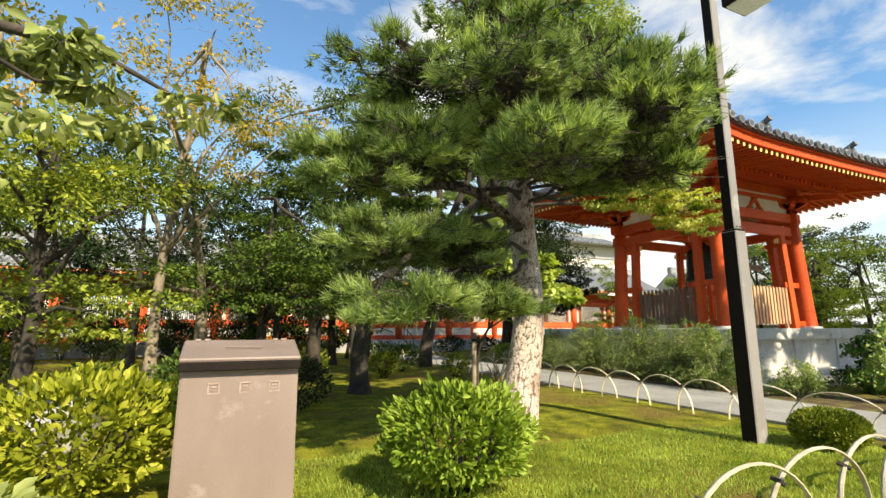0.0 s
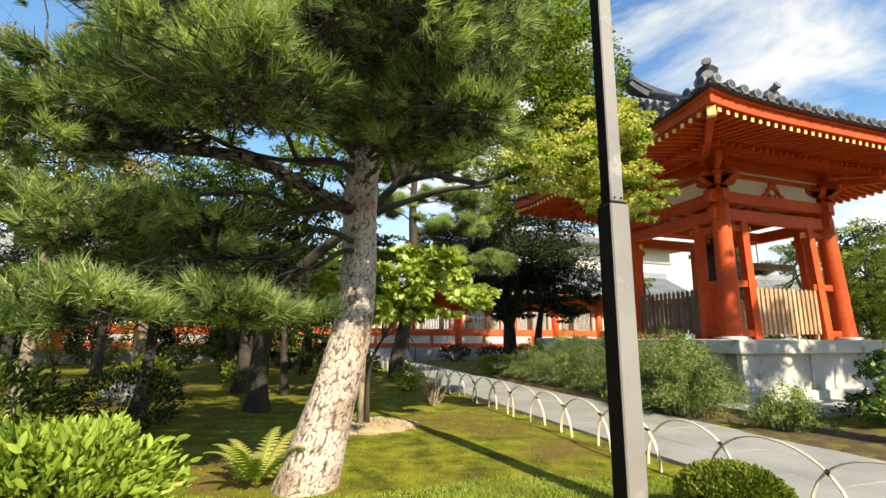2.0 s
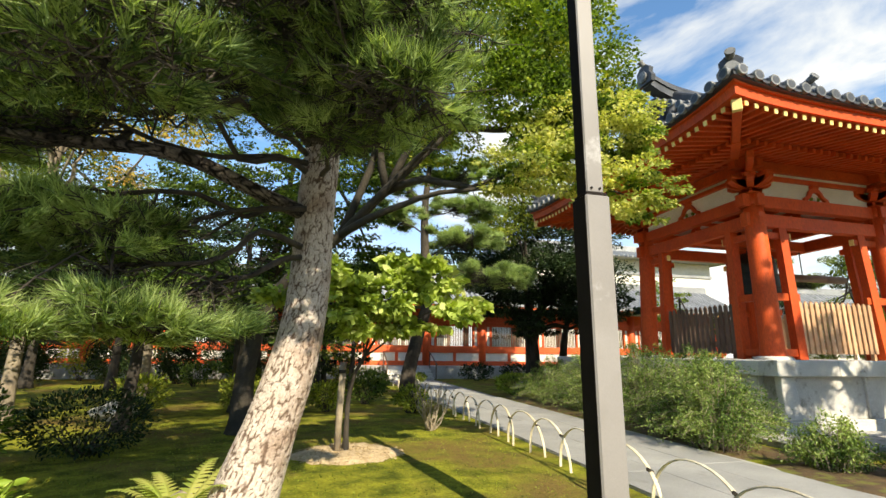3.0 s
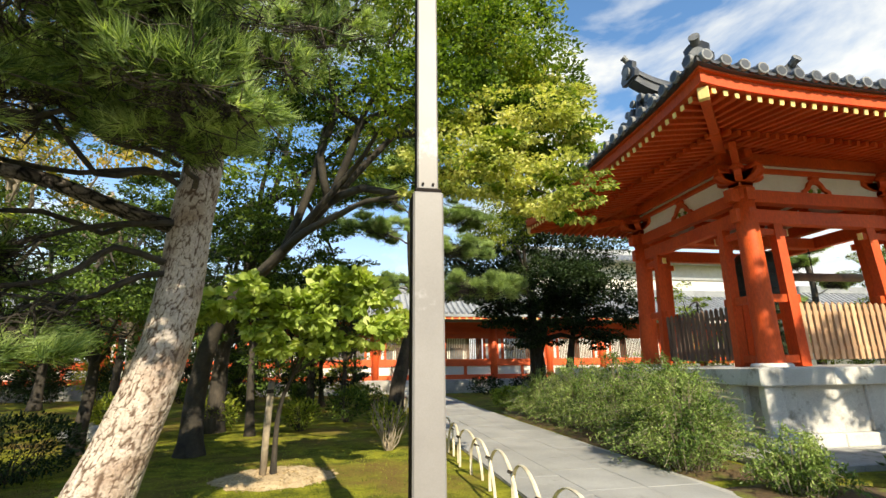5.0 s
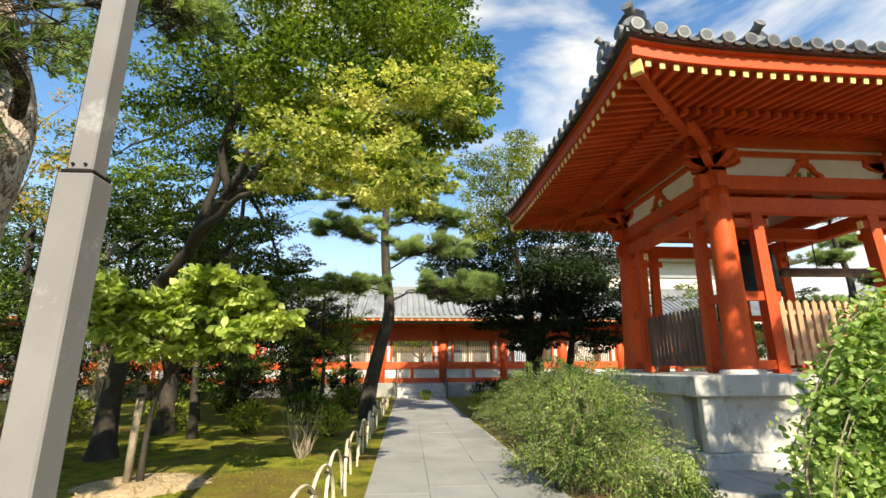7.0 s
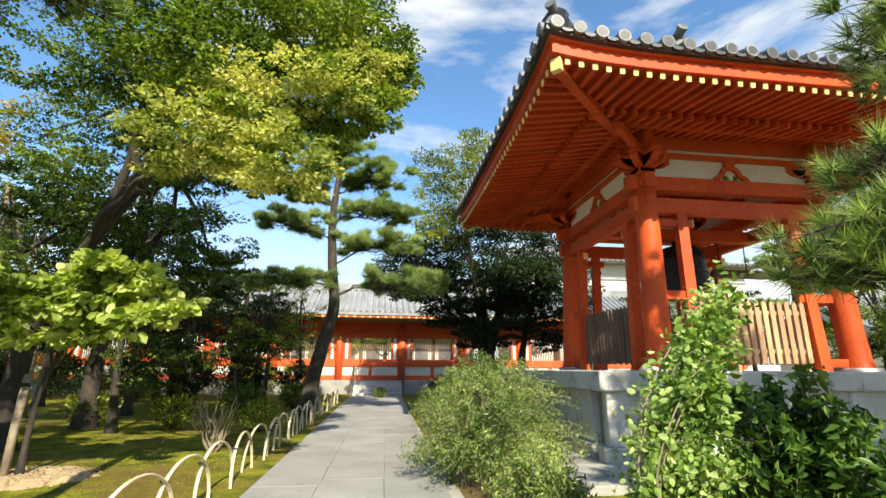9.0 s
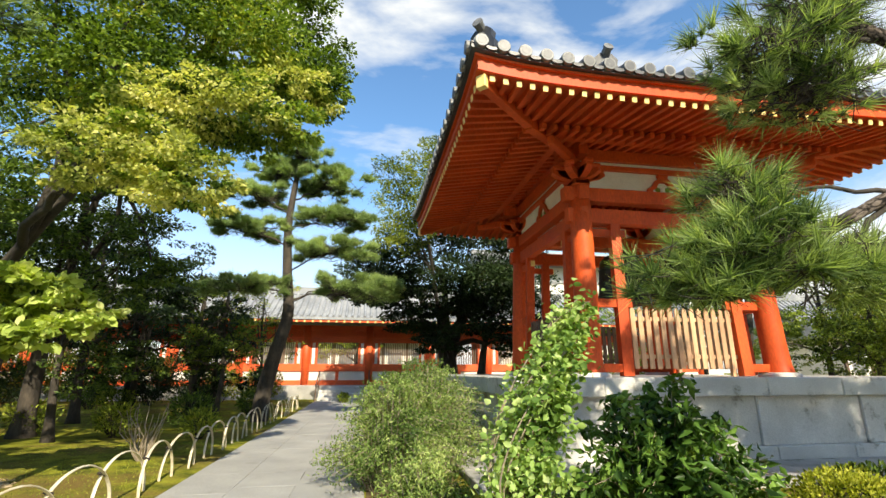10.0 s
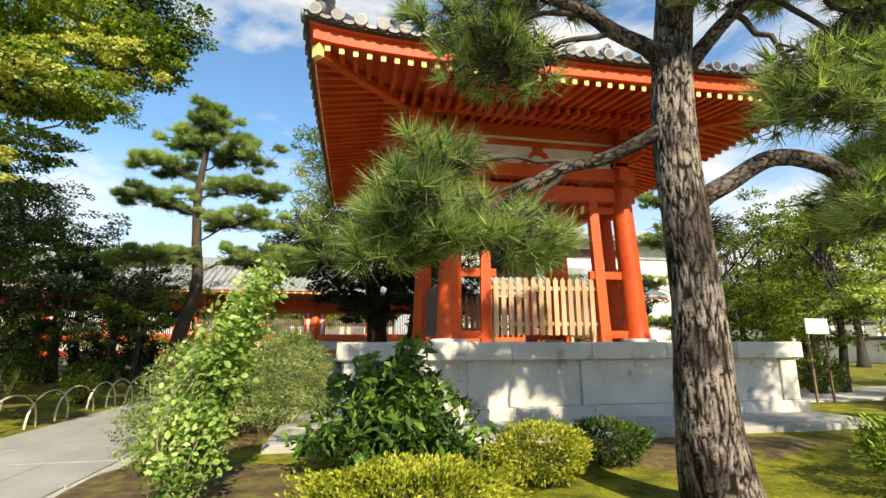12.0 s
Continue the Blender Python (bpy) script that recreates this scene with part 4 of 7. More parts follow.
for z in (2.98, 3.35, 3.7):
    bm = bmesh.new()
    r = np.interp(z, (2.9, 3.3, 3.7), (0.645, 0.60, 0.575))
    tube(bm, [(TX + (r + 0.003) * math.cos(a), TY + (r + 0.003) * math.sin(a), z + BZ) for a in np.linspace(0, 2 * math.pi, 33)], 0.018, 6, cap=False)
    part("raised_band", bm, BRONZE, bell)
part("bell_beam", beam(bmesh.new(), (TX - 1.95, TY, 4.78), (TX + 1.95, TY, 4.78), 0.28, 0.3, 0.02), RED, tower)
striker = thing("striker_log", (TX + 2.2, TY, 3.8), "dark hanging wooden log that strikes the bell", "bell striker")
bm = bmesh.new()
tube(bm, [(TX + 0.85, TY, 3.8), (TX + 0.9, TY, 3.8), (TX + 3.45, TY, 3.82), (TX + 3.5, TY, 3.82)], [0.09, 0.115, 0.115, 0.1], 14)
part("log", bm, WOOD_DARK, striker, smooth=True)
for x in (1.1, 1.85):
    bm = bmesh.new()
    tube(bm, [(TX + x, TY, 3.9), (TX + x, TY, 4.66)], 0.016, 6)
    part("rope", bm, TWINE, striker)


def paling(centre, along_x, length, material, label):
    """A paling fence with pointed slats on two rails."""
    x, y = centre
    f = thing("paling_fence", (x, y, PTOP), label, "fence", "fences in the bell tower")
    n = int(length / 0.165)
    for i in range(n):
        a = -length / 2 + (i + 0.5) * length / n
        w, th = 0.052, 0.018
        prof = [(-w, 1.52), (w, 1.52), (w, 2.72), (0.0, 2.79), (-w, 2.72)]
        bm = bmesh.new()
        s0, s1 = [[bm.verts.new((x + a + p if along_x else x + q, y + q if along_x else y + a + p, z + rng.normal() * 0.002)) for p, z in prof] for q in (-th, th)]
        bm.faces.new(s0)
        bm.faces.new(s1[::-1])
        for k in range(5):
            j = (k + 1) % 5
            bm.faces.new((s0[k], s1[k], s1[j], s0[j]))
        bmesh.ops.recalc_face_normals(bm, faces=bm.faces[:])
        part("slat", bm, material, f)
    for z in (1.72, 2.50):
        if along_x:
            bm = box(x - length / 2 - 0.05, x + length / 2 + 0.05, y + 0.02, y + 0.075, z, z + 0.085, 0.006)
        else:
            bm = box(x + 0.02, x + 0.075, y - length / 2 - 0.05, y + length / 2 + 0.05, z, z + 0.085, 0.006)
        part("rail", bm, material, f)
    for s in (-1, 1):
        a = s * (length / 2 - 0.02)
        bm = box(x + a - 0.05, x + a + 0.05, y + 0.08, y + 0.17, PTOP - 0.01, 2.65, 0.006) if along_x else box(x + 0.08, x + 0.17, y + a - 0.05, y + a + 0.05, PTOP - 0.01, 2.65, 0.006)
        part("fence_post", bm, material, f)


# north and west fences take the dark wood to paint their shaded sides
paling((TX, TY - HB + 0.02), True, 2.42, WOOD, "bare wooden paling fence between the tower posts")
paling((TX, TY + HB - 0.1), True, 2.42, WOOD_DARK, "paling fence between the tower posts, darkened for its shaded side")
paling((TX - HB + 0.02, TY), False, 2.42, WOOD_DARK, "paling fence between the tower posts, darkened for its shaded side")
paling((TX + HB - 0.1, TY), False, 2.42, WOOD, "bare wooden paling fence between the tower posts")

# ---- corridor at the back of the garden ----
CY = 28.8
corridor = thing("corridor", (8.0, CY, 0), "long vermilion temple corridor with lattice windows and a grey tiled roof", "building", kind="structure")
BAY = 3.52
posts_x = [6.53 + BAY * k for k in range(-10, 8)]
cx0, cx1 = posts_x[0] - 0.5, posts_x[-1] + 0.5
part("stone_base", box(cx0, cx1, CY - 0.9, CY + 4.2, -0.1, 0.72, 0.02), STONE_DARK, corridor)
part("lintel_moulding", box(cx0, cx1, CY - 0.17, CY - 0.122, 3.30, 3.42, 0.01), RED_FAR, corridor)
part("sill_beam", box(cx0, cx1, CY - 0.13, CY + 0.13, 0.72, 0.98, 0.01), RED_FAR, corridor)
part("lower_plaster", box(cx0, cx1, CY - 0.05, CY + 0.05, 0.98, 1.46), PLASTER, corridor)
part("middle_rail", box(cx0, cx1, CY - 0.12, CY + 0.12, 1.46, 1.86, 0.01), RED_FAR, corridor)
part("lintel", box(cx0, cx1, CY - 0.12, CY + 0.12, 3.06, 3.36, 0.01), RED_FAR, corridor)
part("upper_boards", box(cx0, cx1, CY - 0.04, CY + 0.04, 3.36, 3.74), RED_FAR, corridor)
part("top_beam", box(cx0, cx1, CY - 0.14, CY + 0.14, 3.74, 4.02, 0.01), RED_FAR, corridor)
part("rear_beam", box(cx0, cx1, CY + 3.3, CY + 3.55, 3.74, 4.02, 0.01), RED_FAR, corridor)
for i, x in enumerate(posts_x):
    part("post", lathe(bmesh.new(), [(0.23, 0.70), (0.23, 4.0)], x, CY - 0.02, 16), RED_FAR, corridor, smooth=True)
    part("rear_post", lathe(bmesh.new(), [(0.2, 0.70), (0.2, 4.0)], x, CY + 3.42, 12), RED_FAR, corridor, smooth=True)
    if i == len(posts_x) - 1:
        continue
    a, b = x + 0.2, x + BAY - 0.2
    for p, q, w in ((a, a + 0.30, a + 0.12), (b - 0.30, b, b - 0.28)):
        part("side_board", box(p, q, CY - 0.045, CY + 0.045, 1.86, 3.06), RED_FAR, corridor)
        part("side_plaster", box(w, w + 0.16, CY - 0.05, CY - 0.047, 1.88, 3.04), PLASTER, corridor)
    for p in (a + 0.30, b - 0.42):
        part("jamb", box(p, p + 0.12, CY - 0.1, CY + 0.1, 1.86, 3.06, 0.006), RED_FAR, corridor)
    m = (a + b) / 2
    part("short_post", box(m - 0.09, m + 0.09, CY - 0.1, CY + 0.1, 0.98, 1.46, 0.006), RED_FAR, corridor)
    lattice = bmesh.new()
    for u in np.arange(a + 0.47, b - 0.45, 0.105):
        block(lattice, u - 0.022, u + 0.022, CY - 0.022, CY + 0.022, 1.86, 3.06)
    part("window_lattice", lattice, WOOD_DARK, corridor, "upright wooden window bars")
# roof of the corridor
bm = bmesh.new()
prof = [(-1.85, 4.30), (-1.2, 4.52), (-0.3, 4.95), (0.9, 5.6), (1.7, 6.1), (2.5, 5.6), (3.8, 4.95), (5.2, 4.32), (5.2, 4.22), (1.7, 5.6), (-1.85, 4.18)]
lo = [bm.verts.new((cx0 - 0.4, CY + y, z)) for y, z in prof]
hi = [bm.verts.new((cx1 + 0.4, CY + y, z)) for y, z in prof]
for k in range(len(prof)):
    j = (k + 1) % len(prof)
    bm.faces.new((lo[k], lo[j], hi[j], hi[k]))
bm.faces.new(lo[::-1])
bm.faces.new(hi)
bmesh.ops.recalc_face_normals(bm, faces=bm.faces[:])
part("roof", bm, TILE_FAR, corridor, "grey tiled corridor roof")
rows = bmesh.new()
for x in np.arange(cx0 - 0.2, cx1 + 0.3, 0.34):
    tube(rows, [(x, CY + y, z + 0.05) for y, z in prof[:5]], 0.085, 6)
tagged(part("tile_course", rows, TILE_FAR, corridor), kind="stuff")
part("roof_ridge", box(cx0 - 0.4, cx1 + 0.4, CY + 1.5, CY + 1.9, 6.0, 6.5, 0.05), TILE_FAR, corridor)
part("eave_board", box(cx0 - 0.3, cx1 + 0.3, CY - 1.78, CY - 1.68, 4.06, 4.2, 0.0), RED_FAR, corridor)
rft = bmesh.new()
rfe = bmesh.new()
for x in np.arange(cx0, cx1, 0.42):
    beam(rft, (x, CY - 1.72, 4.10), (x, CY + 0.1, 4.42), 0.09, 0.11, 0.0)
    block(rfe, x - 0.05, x + 0.05, CY - 1.80, CY - 1.782, 4.03, 4.15)
tagged(part("rafters", rft, RED_FAR, corridor), kind="stuff")
tagged(part("rafter_ends", rfe, OCHRE, corridor, "ochre painted rafter ends"), kind="stuff")

# steps up to the corridor, with rails
steps = thing("stone_steps", (8.75, 26.8, 0), "short flight of stone steps with a dark handrail", "steps", kind="structure")
for i in range(4):
    part("step", box(7.5, 10.0, 26.3 + i * 0.4, 27.9, 0.0 if i == 0 else 0.17 * i - 0.01, 0.17 * (i + 1), 0.012), STONE, steps)
for x in (7.42, 10.08):
    bm = bmesh.new()
    for y, z in ((26.2, 0.0), (27.8, 0.6)):
        tube(bm, [(x, y, z), (x, y, z + 0.85)], 0.03, 8)
    tube(bm, [(x, 26.0, 0.82), (x, 27.9, 1.5)], 0.03, 8)
    part("handrail", bm, WOOD_DARK, steps)

# ---- far halls behind the corridor ----


def far_hall(x0, x1, y0, y1, wall_h, roof_h, label, plain=False):
    h = thing("hall", ((x0 + x1) / 2, (y0 + y1) / 2, 0), label, "building", kind="structure")
    part("wall", box(x0, x1, y0, y1, 0, wall_h, 0.02), PLASTER, h)
    n = int((x1 - x0) / 2.2)
    if plain:
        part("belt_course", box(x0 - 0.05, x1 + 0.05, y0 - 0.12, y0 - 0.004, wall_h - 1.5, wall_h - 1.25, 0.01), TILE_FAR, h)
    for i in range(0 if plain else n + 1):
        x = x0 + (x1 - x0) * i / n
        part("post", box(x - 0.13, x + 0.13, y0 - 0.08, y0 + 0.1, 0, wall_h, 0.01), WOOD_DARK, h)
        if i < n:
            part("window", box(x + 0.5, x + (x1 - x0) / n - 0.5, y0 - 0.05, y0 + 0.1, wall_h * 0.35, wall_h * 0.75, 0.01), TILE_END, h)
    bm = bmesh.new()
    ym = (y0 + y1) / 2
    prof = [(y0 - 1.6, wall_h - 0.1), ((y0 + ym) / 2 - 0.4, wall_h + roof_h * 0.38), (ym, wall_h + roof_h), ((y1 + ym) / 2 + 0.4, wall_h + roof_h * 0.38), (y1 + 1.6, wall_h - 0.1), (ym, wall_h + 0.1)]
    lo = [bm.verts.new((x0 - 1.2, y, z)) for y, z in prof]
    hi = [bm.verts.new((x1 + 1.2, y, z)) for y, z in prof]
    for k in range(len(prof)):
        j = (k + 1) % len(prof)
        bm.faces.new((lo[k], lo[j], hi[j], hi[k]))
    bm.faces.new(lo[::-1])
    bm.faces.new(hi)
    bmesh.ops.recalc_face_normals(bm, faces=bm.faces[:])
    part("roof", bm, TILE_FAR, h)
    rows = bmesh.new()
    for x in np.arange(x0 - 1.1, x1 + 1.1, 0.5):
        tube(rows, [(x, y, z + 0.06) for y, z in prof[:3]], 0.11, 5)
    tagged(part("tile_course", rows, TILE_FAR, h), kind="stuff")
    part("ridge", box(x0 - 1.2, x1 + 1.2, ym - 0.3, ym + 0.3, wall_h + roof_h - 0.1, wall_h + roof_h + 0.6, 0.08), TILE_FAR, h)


far_hall(21, 42, 40, 50, 10.6, 2.0, "tall white plastered hall with a grey tiled roof behind the corridor", True)
far_hall(46, 64, 32, 42, 4.0, 3.6, "white plastered hall with a broad grey tiled roof")
far_hall(-2, 16, 46, 56, 4.2, 3.0, "low white hall with a grey tiled roof behind the corridor")

# low wall far on the east side
fw = part("wall_garden", box(46, 46.4, -6, 30, 0, 1.5, 0.02), PLASTER)
tagged(fw, "low white garden wall in the distance", "wall", kind="structure")
cap = part("coping", box(45.8, 46.6, -6, 30, 1.5, 1.75, 0.05), TILE, fw)

east = part("pavement_east", box(22.6, 45, 9.6, 12.4, -0.1, 0.03, 0.0), GRAVEL)
tagged(east, "pale gravel walk leading east from the tower", "walk", kind="structure")
sign = thing("notice_board", (22.98, 9.37, 0), "small white notice board on two dark posts", "notice board")
part("board", box(22.62, 23.24, 9.35, 9.385, 1.55, 1.90, 0.006), LAMPWHITE, sign, "white board")
for x in (22.7, 23.16):
    part("post", box(x - 0.02, x + 0.02, 9.389, 9.43, -0.05, 1.93, 0.005), WOOD_DARK, sign)

# ---- hoop fence of split bamboo ----


def build_hoop(span, height):
    h = thing("bamboo_hoop", (0, 0, 0), "arched strip of pale split bamboo edging the mossy garden", "hoop fence", "hoops along the path")
    bm = bmesh.new()
    n = 18
    rows = []
    for k in range(n + 1):
        a = math.pi * k / n
        y, z = -math.cos(a) * span / 2, math.sin(a) ** 0.8 * height
        dy, dz = math.sin(a), math.cos(a)
        nrm = Vector((0, -math.cos(a) * 0.8, math.sin(a))).normalized()
        row = []
        for sx, o in ((-0.017, 0.003), (0, 0.010), (0.017, 0.003), (0.017, -0.005), (-0.017, -0.005)):
            row.append(bm.verts.new(Vector((sx, y, max(-0.04, z - 0.03))) + nrm * o))
        rows.append(row)
    for r0, r1 in zip(rows, rows[1:]):
        for k in range(5):
            bm.faces.new((r0[k], r0[(k + 1) % 5], r1[(k + 1) % 5], r1[k]))
    bm.faces.new(rows[0])
    bm.faces.new(rows[-1][::-1])
    bmesh.ops.recalc_face_normals(bm, faces=bm.faces[:])
    part("strip", bm, BAMBOO, h, smooth=False)
    bm = bmesh.new()
    a = math.acos(0.72)
    tube(bm, [(-0.03, math.cos(a) * span / 2 - 0.02, math.sin(a) ** 0.8 * height - 0.045), (0.035, math.cos(a) * span / 2 + 0.015, math.sin(a) ** 0.8 * height - 0.01)], 0.017, 8)
    part("twine_knot", bm, TWINE, h)
    return h


HSPAN, HSTEP = 1.22, 0.89
hoop0 = build_hoop(HSPAN, 0.58)
line = [(7.20, 22.3), (7.13, 12.0), (7.1, 7.0), (7.08, 4.2), (7.16, 1.5)]
hoop_poses = []
y = 1.75
while y < 22.0:
    x = float(np.interp(y, [p[1] for p in line[::-1]], [p[0] for p in line[::-1]])) + rng.normal() * 0.012 + (0.018 if len(hoop_poses) % 2 else -0.018)
    hoop_poses.append((x, y, 180 + rng.normal() * 2.0, 1.0 + rng.normal() * 0.03))
    y += HSTEP
for k in range(6):
    hoop_poses.append((2.92 + 0.80 * k, 1.96 + 0.05 * k + (0.018 if k % 2 else -0.018), 90 + rng.normal() * 2, 0.85))
for i, (x, y, a, s) in enumerate(hoop_poses):
    m = pose(x, y, 0.0, rng.normal() * 1.5, rng.normal() * 2.5, a)
    if i == 0:
        hoop0.matrix_basis = m
    else:
        copy_thing(hoop0, m)

# ---- lamp post ----
lx, ly = 5.94, 3.88
lamp = thing("lamp_post", (lx, ly, 0), "square brown-grey steel lamp post standing in the lawn", "lamp post")
w = 0.102
part("lower_shaft", box(lx - w, lx + w, ly - w, ly + w, -0.1, 2.60, 0.012), POST, lamp)
part("collar", box(lx - w + 0.012, lx + w - 0.012, ly - w + 0.012, ly + w - 0.012, 2.60, 2.625, 0.006), BOXDARK, lamp)
# near-black sheets on the west face put its shade into the colour
part("side_plate", box(lx - w - 0.003, lx - w, ly - w + 0.012, ly + w - 0.012, -0.05, 2.59), BOXDARK, lamp, "dark sheet painting the shaded west side of the post")
w = 0.073
part("upper_shaft", box(lx - w, lx + w, ly - w, ly + w, 2.625, 6.25, 0.010), POST, lamp)
part("side_plate", box(lx - w - 0.003, lx - w, ly - w + 0.010, ly + w - 0.010, 2.63, 6.15), BOXDARK, lamp, "dark sheet painting the shaded west side of the post")
for s in (-1, 1):
    part("bolt", tube(bmesh.new(), [(lx + s * 0.035, ly - w - 0.012, 2.66), (lx + s * 0.035, ly - w + 0.01, 2.66)], 0.009, 8), BOXDARK, lamp)
part("arm", beam(bmesh.new(), (lx, ly, 6.18), (lx + 0.85, ly, 6.42), 0.07, 0.07, 0.006), POST, lamp)
head = part("lantern_frame", box(lx + 0.72, lx + 1.28, ly - 0.28, ly + 0.28, 6.27, 6.45, 0.02), BOXDARK, lamp, "dark lantern head")
part("diffuser", box(lx + 0.77, lx + 1.23, ly - 0.23, ly + 0.23, 6.245, 6.268, 0.0), LAMPWHITE, head, "white frosted panel")

# ---- equipment box ----
bx0, bx1, by = -0.28, 0.56, 4.02
ebox = thing("equipment_box", ((bx0 + bx1) / 2, by + 0.25, 0), "faded brown steel equipment box with a sloped hinged lid", "equipment box")
bm = bmesh.new()
prof = [(by - 0.06, 0.0), (by + 0.02, 1.10), (by + 0.44, 1.22), (by + 0.46, 0.0)]
lo = [bm.verts.new((bx0, y, z)) for y, z in prof]
hi = [bm.verts.new((bx1, y, z)) for y, z in prof]
for k in range(4):
    j = (k + 1) % 4
    bm.faces.new((lo[k], hi[k], hi[j], lo[j]))
bm.faces.new(lo)
bm.faces.new(hi[::-1])
bmesh.ops.recalc_face_normals(bm, faces=bm.faces[:])
bmesh.ops.bevel(bm, geom=bm.edges[:], offset=0.012, segments=2, affect="EDGES")
part("body", bm, BOXPAINT, ebox)
tilt = Euler((math.atan2(0.125, 0.44), 0, 0)).to_matrix().to_4x4()
lid = part("lid", box(bx0 - 0.015, bx1 + 0.015, by - 0.02, by + 0.45, 1.165, 1.20, 0.01, tilt), BOXPAINT, ebox, "sloped brown lid")
part("lid_lip", box(bx0 - 0.008, bx1 + 0.008, by - 0.06, by + 0.015, 1.045, 1.108, 0.006), BOXDARK, ebox, "dark lip under the lid")
part("lid_handle", box(bx0 + 0.29, bx1 - 0.27, by + 0.165, by + 0.18, 1.205, 1.217, 0.006), BOXPAINT, lid)
for x in (bx0 + 0.12, bx1 - 0.12):
    for d in (-0.035, 0.035):
        part("hinge", tube(bmesh.new(), [(x + d - 0.02, by + 0.40, 1.262), (x + d + 0.02, by + 0.40, 1.262)], 0.012, 8), BOXPAINT, lid)
part("latch", box(bx1 - 0.004, bx1 + 0.02, by + 0.2, by + 0.23, 0.95, 1.01, 0.006), MARK, ebox, "small steel latch")


def marks(x, z, s, rows):
    """A worn sign that can no longer be read: a few pale bars."""
    for i, (a, b, c, d) in enumerate(rows):
        yy = by - 0.06 + 0.08 * z / 1.10 - 0.004
        part("marking", box(x + a * s, x + b * s, yy + 0.0015, yy + 0.006, z + c * s, z + d * s), MARK, ebox, "faded illegible sign")


for x in (bx0 + 0.19, bx0 + 0.41, bx0 + 0.62):
    marks(x, 0.87, 0.085, ((0.0, 0.14, 0.0, 1.0), (0.86, 1.0, 0.0, 1.0), (0.16, 0.84, 0.86, 1.0), (0.16, 0.84, 0.0, 0.14), (0.3, 0.7, 0.55, 0.7), (0.25, 0.75, 0.28, 0.42)))

# ---- pines ----


def pine_trunk(name, line, radii, parent, material, seg=56, step=0.022, plate=(11.0, 8.0), depth=0.016, fissured=False):
    """A trunk with real bark plates: cells parted by sunk cracks."""
    pts = curve_pts(line, max(4, int(40 * 1)))
    # even steps along the line
    acc = [0.0]
    for a, b in zip(pts, pts[1:]):
        acc.append(acc[-1] + (b - a).length)
    total = acc[-1]
    n = int(total / step)
    ctrl_t = np.linspace(0, 1, len(radii))
    P = np.array([tuple(p) for p in pts])
    verts, plate_v = np.zeros(((n + 1) * seg, 3)), np.zeros((n + 1) * seg)
    for i in range(n + 1):
        s = total * i / n
        c = np.array([np.interp(s, acc, P[:, k]) for k in range(3)])
        c2 = np.array([np.interp(min(total, s + 0.1), acc, P[:, k]) - np.interp(max(0, s - 0.1), acc, P[:, k]) for k in range(3)])
        d = Vector(c2).normalized()
        a = d.cross(Vector((0, 1, 0.02))).normalized()
        b = d.cross(a)
        r = np.interp(i / n, ctrl_t, radii)
        for k in range(seg):
            th = 2 * math.pi * k / seg
            o = a * math.cos(th) + b * math.sin(th)
            q = Vector((o.x * r * plate[0] * 1.35, o.y * r * plate[0] * 1.35, s * plate[1] + 0.35 * o.x))
            q += Vector((noise.noise(q * 0.9), noise.noise(q * 0.9 + Vector((5, 1, 2))), noise.noise(q * 0.9 + Vector((1, 8, 3))))) * 0.55
            dist = noise.voronoi(q)[0]
            edge = min(1.0, (dist[1] - dist[0]) * 2.2)
            if fissured:
                flake = noise.voronoi(Vector((q.x * 2.3, q.y * 2.3, q.z * 2.0)))[0]
                edge = min(edge * (0.85 + 0.5 * noise.noise(q * 1.7)), 0.20 + (flake[1] - flake[0]) * 1.6)
            else:
                edge *= 0.9 + 0.3 * noise.noise(q * 2.6)
            plate_v[i * seg + k] = edge
            rr = r * (1 + 0.07 * noise.noise(Vector((o.x * 1.3, o.y * 1.3, s * 0.8)))) + depth * (min(edge, 0.28) * 2.8 - 0.5 + 0.25 * noise.noise(q * 3.1))
            verts[i * seg + k] = c + np.array(tuple(o)) * rr
    i = (np.arange(n)[:, None] * seg + np.arange(seg)[None, :])
    j = (np.arange(n)[:, None] * seg + (np.arange(seg)[None, :] + 1) % seg)
    f = np.stack([i, j, j + seg, i + seg], 2).ravel()
    me = raw_mesh(name, verts, f, 4)
    at = me.attributes.new("plate", "FLOAT", "POINT")
    at.data.foreach_set("value", plate_v.astype(np.float32))
    return finish(name, me, material, parent, smooth=True)


